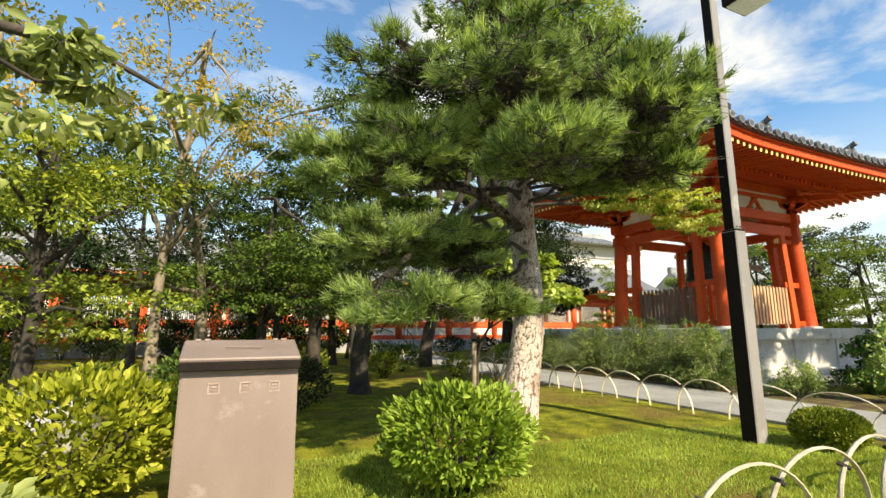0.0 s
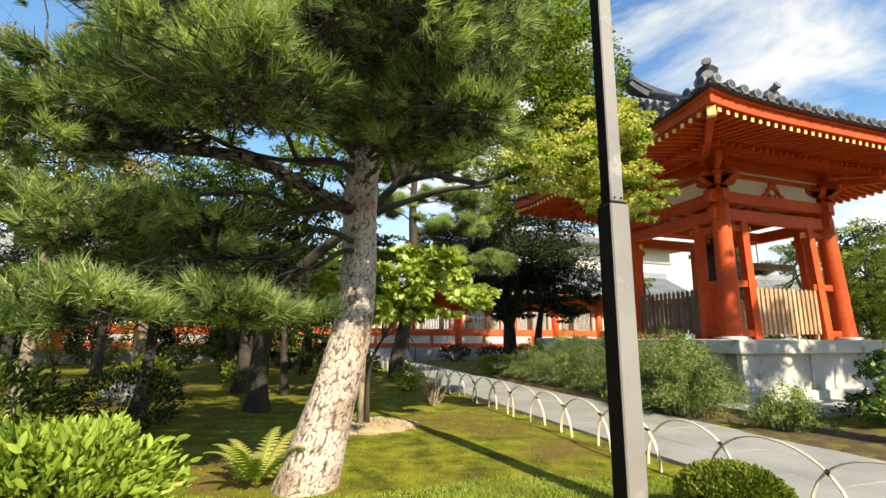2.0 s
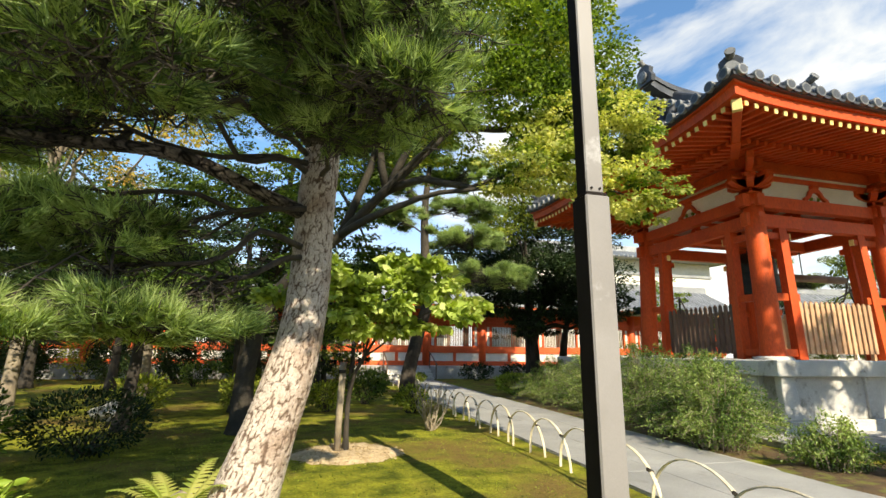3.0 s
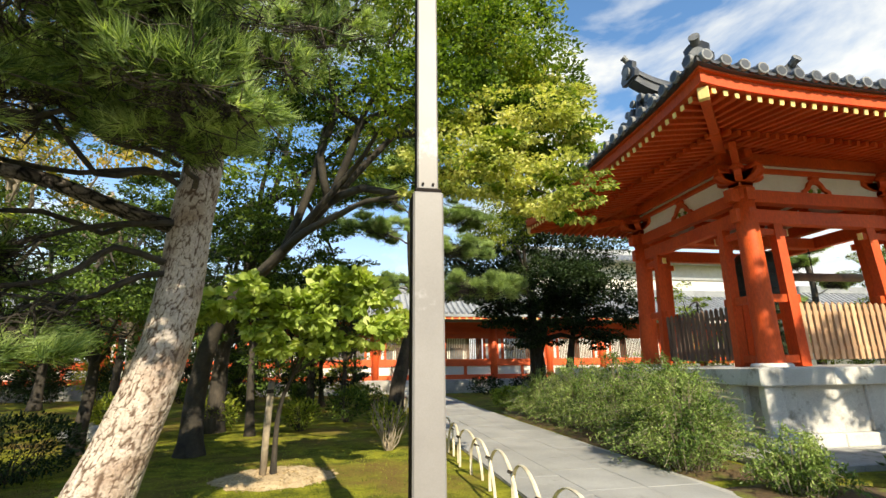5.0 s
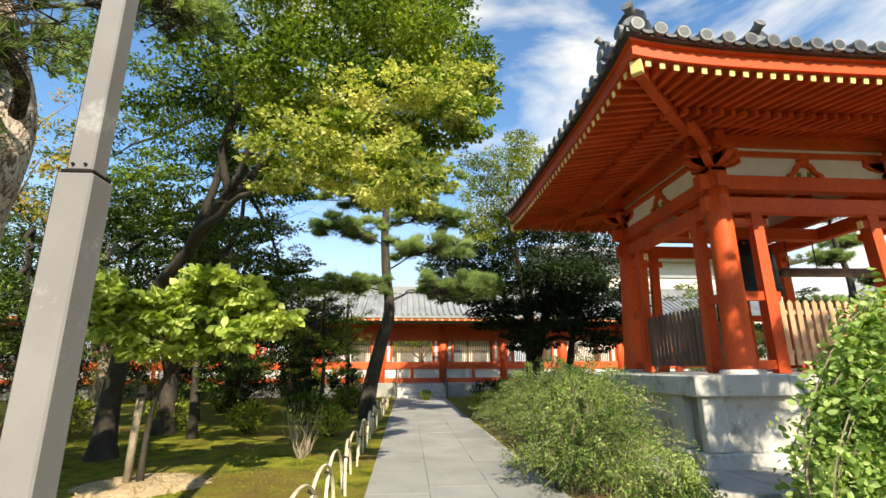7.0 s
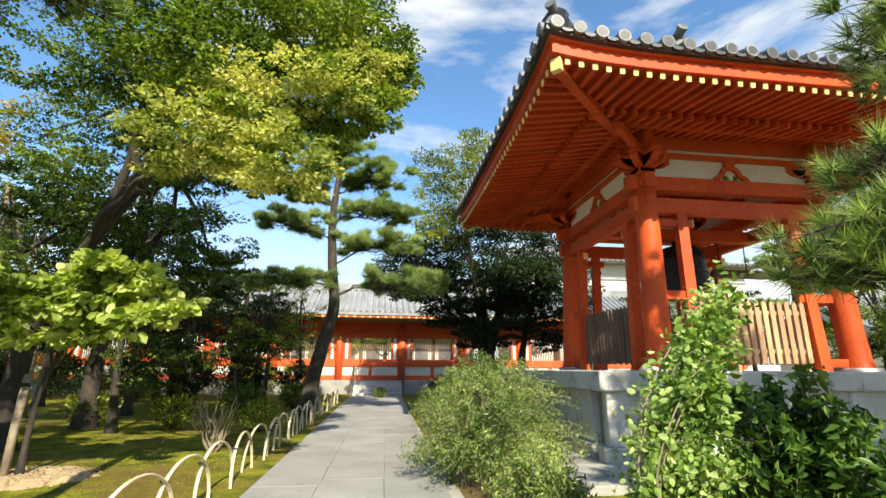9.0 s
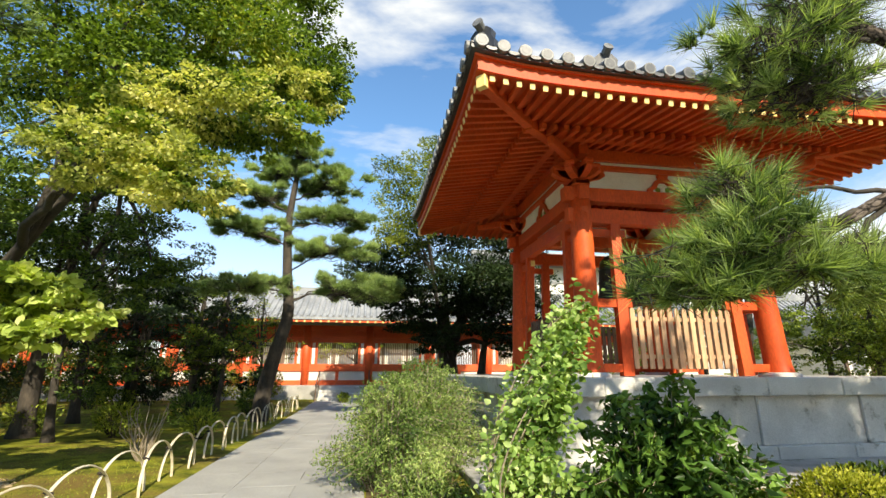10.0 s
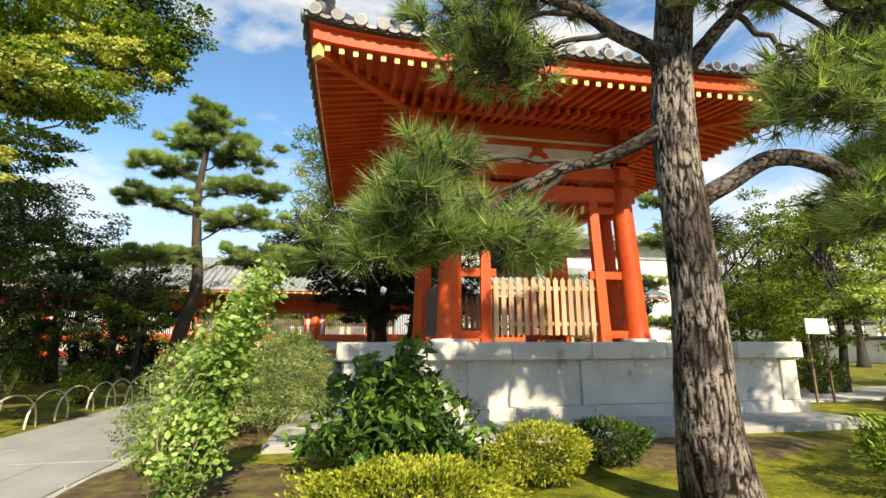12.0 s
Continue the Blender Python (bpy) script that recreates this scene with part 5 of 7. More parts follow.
def pine_pad(bm, start, centre, rad, shoots, r0=0.05, sub=7):
    """A limb to a flat pad of shoots; returns the shoots' places and ways."""
    c = Vector(centre)
    pts = crooked(start, c, 7, 0.11, 0.05)
    tube(bm, pts, np.linspace(r0, r0 * 0.35, len(pts)), 7)
    hubs = []
    for _ in range(sub * 2 + 4):
        a = rng.uniform(0, 2 * math.pi)
        q = c + Vector((math.cos(a) * rad[0] * rng.uniform(0.2, 0.95), math.sin(a) * rad[1] * rng.uniform(0.2, 0.95), rad[2] * rng.uniform(-0.45, 0.75)))
        s = pts[rng.integers(len(pts) // 2, len(pts))]
        tw = crooked(s, q, 6, 0.3)
        tube(bm, tw, np.linspace(r0 * 0.42, r0 * 0.16, len(tw)), 5)
        hubs.append(np.array(tuple(q)))
        for p in tw[2:]:
            for _ in range(2):
                e = p + Vector(rng.normal(size=3) * np.array((1, 1, 0.5))) * 0.16
                tube(bm, [p, (p + e) / 2 + Vector(rng.normal(size=3)) * 0.02, e], [r0 * 0.17, r0 * 0.13, r0 * 0.09], 4)
    hubs = np.array(hubs + [np.array(tuple(c))])
    pick = rng.integers(0, len(hubs), shoots)
    off = unit(rng.normal(size=(shoots, 3))) * rng.uniform(0.15, 1, shoots)[:, None]
    off[:, 2] = np.abs(off[:, 2]) * 0.9 - 0.15
    p = hubs[pick] + off * np.array((0.26, 0.26, 0.17)) * rng.uniform(0.6, 1.3, shoots)[:, None]
    w = unit(p - np.array(tuple(c)) + np.array((0, 0, rad[2] * 0.25))) * 0.8 + np.array((0, 0, 0.42)) + rng.normal(size=(shoots, 3)) * 0.3
    return p, w


def pine(at, label, line, radii, pads, material, bark, per=34, length=0.13, width=0.0032, name="pine_tree", seg=56, extra=(), plate=(9.5, 7.0), depth=0.013, spread=0.75, fissured=False):
    t = thing(name, at, label, "pine tree")
    pine_trunk("trunk", line, radii, t, bark, seg, 0.015 if fissured else 0.018, plate, depth, fissured)
    for ctrl, ra, rb in extra:
        pine_trunk("limb", ctrl, [ra, ra * 0.85, (ra + rb) / 2, rb], t, PINE_LIMB, 40, 0.013, (26.0, 9.0), 0.010, fissured)
    C, W = [], []
    for start, centre, rad, n in pads:
        bm = bmesh.new()
        p, w = pine_pad(bm, start, centre, rad, n, 0.032 if rad[0] > 0.5 else 0.024, 6 + int(6 * rad[0]))
        C.append(p)
        W.append(w)
        part("limb", bm, BARK, t, "dark crooked limb", smooth=True)
    finish("needles", needle_mesh("needles", np.concatenate(C), np.concatenate(W), per, length, width, spread), material, t, "long green needles in tufts")
    return t


# pine beside the lawn, leaning over it
pine((3.48, 5.1, 0), "leaning black pine with flaking pale bark and layered pads of needles",
     [(3.36, 5.26, -0.15), (3.50, 5.32, 0.35), (3.75, 5.43, 1.3), (3.84, 5.52, 2.0), (3.85, 5.63, 2.8), (3.86, 5.72, 4.0), (3.6, 5.5, 5.2), (3.4, 5.3, 6.6)],
     [0.31, 0.225, 0.195, 0.185, 0.18, 0.155, 0.12, 0.06],
     [((3.75, 5.4, 2.4), (1.75, 4.45, 1.56), (0.75, 0.62, 0.33), 480), ((3.75, 5.4, 2.3), (2.7, 4.75, 1.60), (0.81, 0.61, 0.30), 448),
      ((3.76, 5.45, 2.8), (1.5, 4.7, 2.2), (0.75, 0.66, 0.36), 480), ((3.76, 5.45, 2.8), (2.4, 4.8, 2.2), (0.65, 0.55, 0.30), 304),
      ((3.74, 5.5, 3.2), (1.15, 4.7, 3.0), (0.66, 0.66, 0.42), 448), ((3.74, 5.5, 3.3), (1.75, 4.5, 3.25), (0.86, 0.66, 0.39), 448),
      ((3.72, 5.5, 3.4), (2.75, 3.5, 2.95), (0.81, 0.72, 0.39), 464), ((3.72, 5.5, 3.5), (3.75, 3.2, 3.55), (0.81, 0.66, 0.42), 240),
      ((3.85, 5.7, 3.3), (4.4, 3.75, 3.2), (0.65, 0.55, 0.33), 330), ((3.85, 5.7, 3.4), (4.25, 3.3, 3.8), (0.65, 0.5, 0.33), 160), ((3.85, 5.65, 3.1), (4.0, 4.5, 3.25), (0.55, 0.45, 0.26), 420), ((3.7, 5.5, 4.0), (2.2, 3.6, 3.85), (0.92, 0.77, 0.45), 316),
      ((3.7, 5.5, 4.0), (3.5, 3.4, 3.8), (0.92, 0.77, 0.45), 220), ((3.6, 5.5, 4.4), (1.7, 4.6, 4.2), (0.97, 0.88, 0.48), 288),
      ((3.6, 5.5, 4.4), (4.7, 4.4, 3.9), (0.86, 0.77, 0.45), 170), ((3.5, 5.4, 5.0), (2.6, 4.3, 4.9), (1.08, 0.99, 0.52), 316),
      ((3.5, 5.4, 5.2), (4.0, 4.6, 5.0), (0.97, 0.88, 0.52), 170),
      ((3.72, 5.5, 3.5), (4.05, 4.05, 3.6), (0.72, 0.6, 0.36), 270), ((3.7, 5.5, 4.0), (4.1, 3.9, 4.15), (0.8, 0.7, 0.42), 312), ((3.7, 5.5, 3.7), (3.35, 4.5, 4.2), (0.75, 0.6, 0.4), 276),
      ((3.5, 5.4, 5.0), (5.2, 5.9, 5.55), (0.95, 0.8, 0.45), 312), ((3.7, 5.5, 3.9), (2.9, 4.6, 3.6), (0.8, 0.6, 0.36), 440), ((3.3, 5.2, 6.2), (3.2, 4.9, 6.2), (1.08, 0.99, 0.60), 268)],
     PINE, PINE_BARK, 27, 0.165, 0.0056, seg=120, plate=(17.0, 8.5), depth=0.012, fissured=True, extra=[
         ([(3.86, 5.68, 3.55), (3.45, 5.35, 3.85), (2.85, 5.0, 4.15), (2.2, 4.7, 4.3), (1.5, 4.5, 4.5)], 0.115, 0.04),
         ([(3.85, 5.62, 2.75), (3.4, 5.3, 2.85), (2.7, 5.0, 3.05), (1.9, 4.8, 3.0), (1.2, 4.7, 3.0)], 0.075, 0.025),
         ([(3.86, 5.72, 3.85), (4.15, 5.4, 4.1), (4.45, 4.9, 4.05), (4.7, 4.4, 3.95)], 0.07, 0.025)])

# pine in front of the platform
pine((15.35, 3.75, 0), "old pine with grey cracked bark and forking bare limbs",
     [(15.55, 3.9, -0.15), (15.32, 3.72, 0.25), (15.18, 3.60, 0.95), (15.18, 3.58, 1.6), (15.16, 3.58, 2.45), (15.13, 3.58, 3.1), (15.2, 3.6, 3.9), (15.38, 3.65, 4.9), (15.5, 3.6, 6.0), (15.4, 3.5, 7.8)],
     [0.35, 0.25, 0.20, 0.19, 0.182, 0.172, 0.16, 0.13, 0.10, 0.05],
     [((14.2, 3.78, 2.90), (12.9, 4.0, 2.32), (0.72, 0.6, 0.40), 200), ((14.15, 3.79, 2.89), (13.6, 3.95, 2.22), (0.6, 0.5, 0.35), 165),
      ((13.6, 3.92, 2.6), (12.5, 4.1, 2.15), (0.55, 0.48, 0.32), 125), ((14.3, 3.75, 2.93), (13.0, 4.2, 3.0), (0.38, 0.39, 0.27), 63),
      ((14.62, 3.61, 4.22), (13.6, 3.95, 3.85), (0.54, 0.50, 0.28), 75), ((14.4, 3.67, 4.42), (13.35, 3.9, 4.25), (0.62, 0.55, 0.34), 80),
      ((14.2, 3.72, 4.53), (13.9, 3.75, 4.75), (0.75, 0.66, 0.42), 90), ((15.3, 3.6, 4.4), (14.5, 3.2, 5.2), (0.86, 0.77, 0.45), 95),
      ((15.72, 3.36, 4.37), (16.1, 3.0, 3.3), (0.55, 0.5, 0.33), 120), ((15.9, 3.3, 4.52), (17.3, 3.1, 3.65), (0.66, 0.6, 0.36), 150),
      ((16.2, 3.15, 2.83), (16.9, 3.2, 2.45), (0.65, 0.55, 0.30), 160), ((16.4, 3.13, 2.70), (17.6, 3.4, 2.9), (0.76, 0.66, 0.38), 200),
      ((16.7, 3.1, 2.5), (18.8, 3.6, 3.6), (1.0, 0.8, 0.35), 300), ((16.2, 3.2, 4.75), (18.0, 3.6, 4.4), (1.0, 0.8, 0.35), 300), ((16.2, 3.2, 4.75), (20.0, 3.9, 4.0), (1.0, 0.8, 0.35), 300), ((15.74, 3.35, 4.40), (16.3, 3.2, 4.95), (0.8, 0.7, 0.4), 120), ((15.5, 3.45, 2.72), (15.75, 4.3, 2.35), (0.30, 0.28, 0.21), 23),
      ((15.4, 3.65, 5.0), (17.0, 2.3, 5.25), (1.05, 0.9, 0.35), 170), ((15.4, 3.65, 5.0), (17.8, 1.45, 5.4), (1.05, 0.9, 0.35), 170), ((15.4, 3.65, 5.2), (18.4, 0.7, 5.5), (1.0, 0.9, 0.35), 150),
      ((15.45, 3.6, 5.4), (14.0, 3.3, 5.7), (0.9, 0.8, 0.4), 90), ((15.35, 3.6, 4.7), (15.4, 2.85, 4.5), (0.6, 0.5, 0.3), 170), ((15.45, 3.6, 5.4), (17.0, 3.3, 5.3), (0.9, 0.8, 0.4), 190), ((16.2, 3.2, 4.75), (18.5, 3.5, 5.4), (1.0, 0.9, 0.4), 210), ((16.2, 3.2, 4.75), (20.2, 3.9, 5.2), (0.9, 0.9, 0.35), 170),
      ((15.5, 3.6, 6.0), (14.3, 3.4, 6.6), (0.9, 0.8, 0.4), 130), ((15.5, 3.6, 6.2), (15.9, 3.0, 6.9), (0.9, 0.8, 0.4), 130), ((15.5, 3.6, 6.0), (17.0, 3.6, 6.4), (0.9, 0.8, 0.4), 120), ((15.4, 3.5, 7.2), (15.1, 3.4, 7.9), (1.0, 0.9, 0.5), 150)],
     PINE, PINE_BARK_GREY, 36, 0.27, 0.0056, plate=(19.0, 4.2), depth=0.016, spread=1.05, fissured=True, seg=120, extra=[
         ([(15.16, 3.58, 3.35), (14.85, 3.62, 3.15), (14.5, 3.70, 2.98), (14.1, 3.8, 2.88), (13.6, 3.92, 2.6), (13.1, 4.0, 2.4)], 0.068, 0.022),
         ([(15.2, 3.58, 3.65), (15.0, 3.56, 4.0), (14.65, 3.6, 4.2), (14.3, 3.7, 4.5), (13.7, 3.8, 4.7)], 0.085, 0.03),
         ([(15.2, 3.56, 2.55), (15.5, 3.45, 2.72), (15.85, 3.3, 2.92), (16.2, 3.15, 2.82), (16.7, 3.1, 2.5), (17.4, 3.2, 2.3)], 0.085, 0.04),
         ([(15.2, 3.6, 3.7), (15.45, 3.5, 4.05), (15.75, 3.35, 4.4), (16.2, 3.2, 4.75)], 0.08, 0.03)])

# cloud-pruned pine by the path
pine((6.85, 16.3, 0), "slender cloud-pruned pine leaning over the path",
     [(6.75, 16.3, -0.1), (6.8, 16.3, 0.8), (7.05, 16.2, 2.0), (7.35, 16.1, 3.2), (7.22, 16.1, 4.6), (7.15, 16.0, 6.0), (7.25, 16.0, 7.4), (7.4, 16.0, 8.8)],
     [0.27, 0.22, 0.19, 0.16, 0.14, 0.12, 0.09, 0.04],
     [((7.3, 16.1, 3.6), (9.1, 15.7, 3.95), (1.73, 1.31, 0.46), 1209), ((7.3, 16.1, 3.6), (10.0, 15.6, 3.85), (0.95, 0.99, 0.39), 603),
      ((7.25, 16.1, 3.9), (6.0, 16.0, 4.0), (1.41, 1.15, 0.39), 756), ((7.2, 16.1, 4.6), (8.7, 15.9, 5.2), (1.41, 1.15, 0.44), 957),
      ((7.2, 16.0, 5.4), (5.9, 16.0, 5.9), (1.24, 1.15, 0.44), 906), ((7.2, 16.0, 6.0), (8.6, 15.9, 6.3), (1.41, 1.15, 0.44), 906),
      ((7.2, 16.0, 6.4), (6.2, 15.9, 7.0), (1.18, 1.15, 0.44), 855), ((7.3, 16.0, 7.0), (8.5, 16.0, 7.5), (1.33, 1.15, 0.46), 957),
      ((7.4, 16.0, 8.2), (7.4, 16.0, 8.6), (1.18, 1.15, 0.54), 957), ((7.3, 16.0, 7.6), (6.6, 16.2, 8.0), (0.95, 0.99, 0.44), 654)],
     PINE_BLUE, BARK, 30, 0.24, 0.0075, seg=28, spread=1.0)

# ---- broadleaved trees ----
maple = leafy_tree((2.7, 10.2, 0), "spreading maple with turning yellow-green leaves and a lichened trunk",
           [(2.7, 10.2, -0.1), (2.72, 10.2, 1.2), (3.1, 9.9, 2.4), (4.2, 9.1, 3.45), (5.4, 8.5, 4.7), (6.6, 8.0, 6.0), (7.4, 7.6, 7.2)], 0.21, (0.5, 0.62, 0.75, 0.85, 1.0),
           [((6.8, 6.3, 3.95), (1.0, 0.8, 0.5), 1950), ((7.75, 5.95, 3.5), (0.7, 0.6, 0.4), 910), ((8.0, 6.9, 4.85), (1.1, 1.0, 0.5), 7163),
            ((8.55, 8.0, 6.1), (1.05, 1.0, 0.55), 6786), ((7.5, 7.3, 6.4), (1.5, 1.2, 0.7), 8671), ((6.4, 6.9, 5.3), (1.3, 1.0, 0.6), 6032),
            ((6.3, 7.4, 7.2), (1.6, 1.3, 0.8), 7163), ((7.8, 8.0, 7.9), (1.3, 1.3, 0.8), 7540), ((5.0, 8.2, 6.2), (1.4, 1.2, 0.8), 4901), ((8.3, 9.2, 7.6), (1.1, 1.1, 0.7), 4901),
            ((7.0, 8.0, 8.9), (1.9, 1.5, 0.7), 6786), ((4.6, 7.6, 7.6), (1.5, 1.2, 0.8), 4524), ((3.4, 8.6, 6.4), (1.5, 1.3, 0.8), 4200), ((4.0, 9.6, 4.9), (1.4, 1.2, 0.6), 3000), ((5.6, 9.2, 5.3), (1.3, 1.1, 0.6), 3000)],
           0.1, 0.070, MAPLE, LICHEN, "maple_tree", "maple tree", 0.75, 9, "", 0.3, 0.15, 0.72)
c, w_ = cluster_points([((6.8, 6.2, 3.9), (1.15, 0.9, 0.5), 4940), ((7.75, 5.9, 3.5), (0.8, 0.7, 0.5), 3120), ((7.7, 6.4, 4.7), (1.1, 0.9, 0.45), 3900), ((8.4, 7.4, 5.6), (0.9, 0.8, 0.4), 1950), ((7.6, 8.0, 9.1), (1.2, 0.9, 0.4), 1170)], 0.28, 0.7)
finish("golden_spray", leaf_mesh("golden_spray", c, w_, rng.uniform(0.65, 1.25, len(c)) * 0.060, 0.75, level=1.4), MAPLE_GOLD, maple, "yellow-gold lower sprays")

# second maple behind it, finer and darker
leafy_tree((2.2, 13.4, 0), "tall dark-limbed tree with fine dark green leaves",
           [(2.2, 13.4, -0.1), (2.3, 13.3, 2.0), (2.8, 12.9, 4.0), (3.4, 12.4, 6.0), (3.8, 12.0, 8.0)], 0.22, (0.4, 0.55, 0.7, 0.85, 1.0),
           [((3.6, 11.0, 4.2), (1.6, 1.2, 0.6), 3900), ((1.6, 11.6, 5.0), (1.5, 1.2, 0.7), 5760), ((4.8, 11.4, 5.6), (1.5, 1.2, 0.6), 3900), ((3.0, 11.4, 6.8), (1.8, 1.4, 0.7), 4200),
            ((0.6, 12.4, 6.6), (1.5, 1.3, 0.8), 3000), ((5.6, 12.2, 7.4), (1.5, 1.3, 0.7), 3300), ((3.6, 12.2, 8.6), (1.8, 1.5, 0.8), 3900), ((0.8, 11.8, 3.4), (1.3, 1.0, 0.6), 2250), ((5.0, 12.0, 3.6), (1.2, 1.0, 0.5), 2100)],
           0.1, 0.085, SHRUB_DARK, BARK, "garden_tree", "tree", 0.6, 9, "trees in the garden", 0.35, 0.2, 0.75)

leafy_tree((4.42, 8.12, 0), "young tree with broad bright green leaves tied to a stake",
           [(4.42, 8.1, -0.05), (4.45, 8.1, 0.9), (4.7, 7.95, 1.5), (5.1, 7.8, 2.1)], 0.045, (0.6, 0.75, 0.9, 1.0),
           [((4.6, 7.5, 2.2), (0.75, 0.6, 0.35), 760), ((4.1, 7.6, 2.0), (0.5, 0.5, 0.3), 380), ((5.4, 7.6, 2.45), (0.8, 0.6, 0.35), 860), ((3.7, 7.4, 2.2), (0.6, 0.5, 0.3), 420),
            ((5.6, 7.5, 1.95), (0.7, 0.6, 0.3), 520), ((6.0, 7.8, 2.2), (0.55, 0.5, 0.25), 380), ((4.2, 7.4, 2.5), (0.6, 0.5, 0.2), 320), ((4.9, 7.7, 1.75), (0.6, 0.5, 0.25), 460), ((5.2, 7.8, 2.75), (0.5, 0.5, 0.22), 292)],
           0.1, 0.14, MAGNOLIA, BARK, "young_tree", "young tree", 0.72, 4, "", 0.4)
stake = thing("support_stake", (4.30, 8.02, 0), "pale wooden stake beside a young tree", "stake")
part("pole", tube(bmesh.new(), [(4.30, 8.02, -0.05), (4.31, 8.02, 0.7), (4.33, 8.03, 1.28)], [0.05, 0.048, 0.045], 10), BARK_PALE, stake, smooth=True)
part("tie", tube(bmesh.new(), [(4.32, 8.02, 1.12), (4.32, 8.02, 1.17)], 0.053, 10), TWINE, stake)

leafy_tree((13.4, 21.3, 0), "dense dark evergreen tree shading the corridor",
           [(13.4, 21.3, -0.1), (13.5, 21.3, 1.5), (13.3, 21.2, 3.0), (13.2, 21.2, 5.0)], 0.42, (0.4, 0.55, 0.7, 0.85, 1.0),
           [((10.8, 20.5, 5.6), (1.8, 1.5, 1.3), 4600), ((12.6, 20.0, 5.0), (2.0, 1.4, 1.4), 5000), ((14.6, 20.2, 5.2), (2.0, 1.5, 1.4), 5000), ((16.5, 20.6, 5.0), (1.8, 1.5, 1.5), 4000),
            ((12.0, 20.8, 7.2), (2.0, 1.6, 1.2), 3800), ((14.4, 20.8, 7.4), (2.0, 1.6, 1.2), 3800), ((16.2, 20.8, 7.0), (1.8, 1.6, 1.3), 3400), ((11.8, 20.0, 3.6), (1.6, 1.2, 0.7), 2600), ((14.6, 19.9, 3.5), (1.7, 1.2, 0.7), 2600), ((12.9, 19.6, 2.6), (1.3, 1.0, 0.6), 1500), ((11.0, 20.2, 4.4), (1.3, 1.1, 0.8), 1800), ((15.6, 19.8, 2.7), (1.2, 1.0, 0.6), 1500), ((17.2, 20.4, 3.6), (1.2, 1.2, 0.8), 1800), ((9.7, 21.3, 6.2), (1.5, 1.3, 1.1), 2600), ((10.0, 21.0, 4.6), (1.2, 1.0, 0.7), 1500)],
           0.1, 0.15, EVERGREEN, BARK, "evergreen_tree", "evergreen tree", 0.5, 6)
leafy_tree((14.6, 20.7, 0), "second dark trunk of the evergreens by the corridor",
           [(14.6, 20.7, -0.1), (14.7, 20.7, 1.4), (14.9, 20.6, 2.8), (15.4, 20.5, 4.4)], 0.26, (0.8, 1.0),
           [((15.6, 20.5, 5.2), (1.3, 1.2, 1.0), 1800), ((14.4, 20.3, 4.4), (1.2, 1.0, 0.8), 1400)], 0.1, 0.16, EVERGREEN, BARK, "evergreen_tree", "evergreen tree", 0.5, 5)
leafy_tree((13.0, 20.8, 0), "tall pale-leaved tree rising behind the tower",
           [(13.0, 20.8, -0.1), (12.9, 20.5, 3.0), (12.3, 19.2, 6.0), (11.8, 18.2, 8.5)], 0.14, (0.6, 0.75, 0.9, 1.0),
           [((11.2, 17.9, 7.6), (1.5, 1.2, 1.0), 3456), ((12.6, 18.0, 8.8), (1.6, 1.3, 1.0), 3840), ((10.6, 18.0, 8.9), (1.0, 0.9, 0.8), 1920), ((12.2, 18.0, 10.0), (1.2, 1.1, 0.7), 2304), ((11.0, 17.6, 6.4), (1.1, 1.0, 0.8), 2304)],
           0.1, 0.11, MIDGREEN, BARK, "tall_tree", "tree", 0.5, 7)


def garden_tree(x, y, h, spread, material, label, n=4200, leaf=0.15, r=0.16, lean=(0, 0), bark=None, low=0.35):
    clumps = []
    n = int(n * 1.9)
    leaf *= 0.78
    k = 11
    for i in range(k):
        a = 2 * math.pi * i / k + rng.uniform(-0.4, 0.4)
        q = rng.uniform(0.25, 0.75)
        zz = h * rng.uniform(low, 0.95)
        clumps.append(((x + lean[0] + math.cos(a) * spread * q, y + lean[1] + math.sin(a) * spread * q, zz), (spread * 0.5, spread * 0.45, h * 0.13), n // k))
    leafy_tree((x, y, 0), label, [(x, y, -0.1), (x + rng.normal() * 0.1, y, h * 0.3), (x + lean[0] * 0.5, y + lean[1] * 0.5, h * 0.6), (x + lean[0], y + lean[1], h * 0.88)], r, (0.4, 0.55, 0.7, 0.85, 1.0), clumps, 0.1, leaf, material, bark, "garden_tree", "tree", 0.5, 7, "trees in the garden")


garden_tree(0.6, 10.8, 4.6, 2.4, SHRUB_DARK, "low spreading tree with drooping dark green sprays", 5200, 0.11, 0.13, (0.2, -0.6), BARK, 0.36)
garden_tree(-2.6, 8.6, 4.6, 2.3, MIDGREEN, "low spreading tree with drooping yellow-green sprays", 5200, 0.11, 0.13, (0.2, -0.3), BARK, 0.34)
garden_tree(-5.6, 12.0, 5.4, 2.8, FINEGREEN, "low spreading tree with drooping green sprays", 5200, 0.13, 0.15, (0, -0.5), BARK, 0.3)
garden_tree(1.0, 21.0, 6.6, 3.0, EVERGREEN, "dense dark tree close to the corridor", 6200, 0.16, 0.2, (0, -0.8), BARK, 0.3)
garden_tree(-6.5, 22.0, 7.0, 3.4, EVERGREEN, "dense dark tree close to the corridor", 6200, 0.18, 0.2, (0, -0.8), BARK, 0.28)
garden_tree(5.0, 18.0, 4.6, 1.9, FINEGREEN, "small tree beside the path", 3200, 0.11, 0.1, (0, 0), BARK, 0.35)
garden_tree(-0.65, 15.5, 7.0, 2.8, SHRUB_DARK, "slanting tree with a pale trunk and dark green leaves", 5200, 0.13, 0.2, (-0.6, -1.2), BARK_PALE, 0.24)
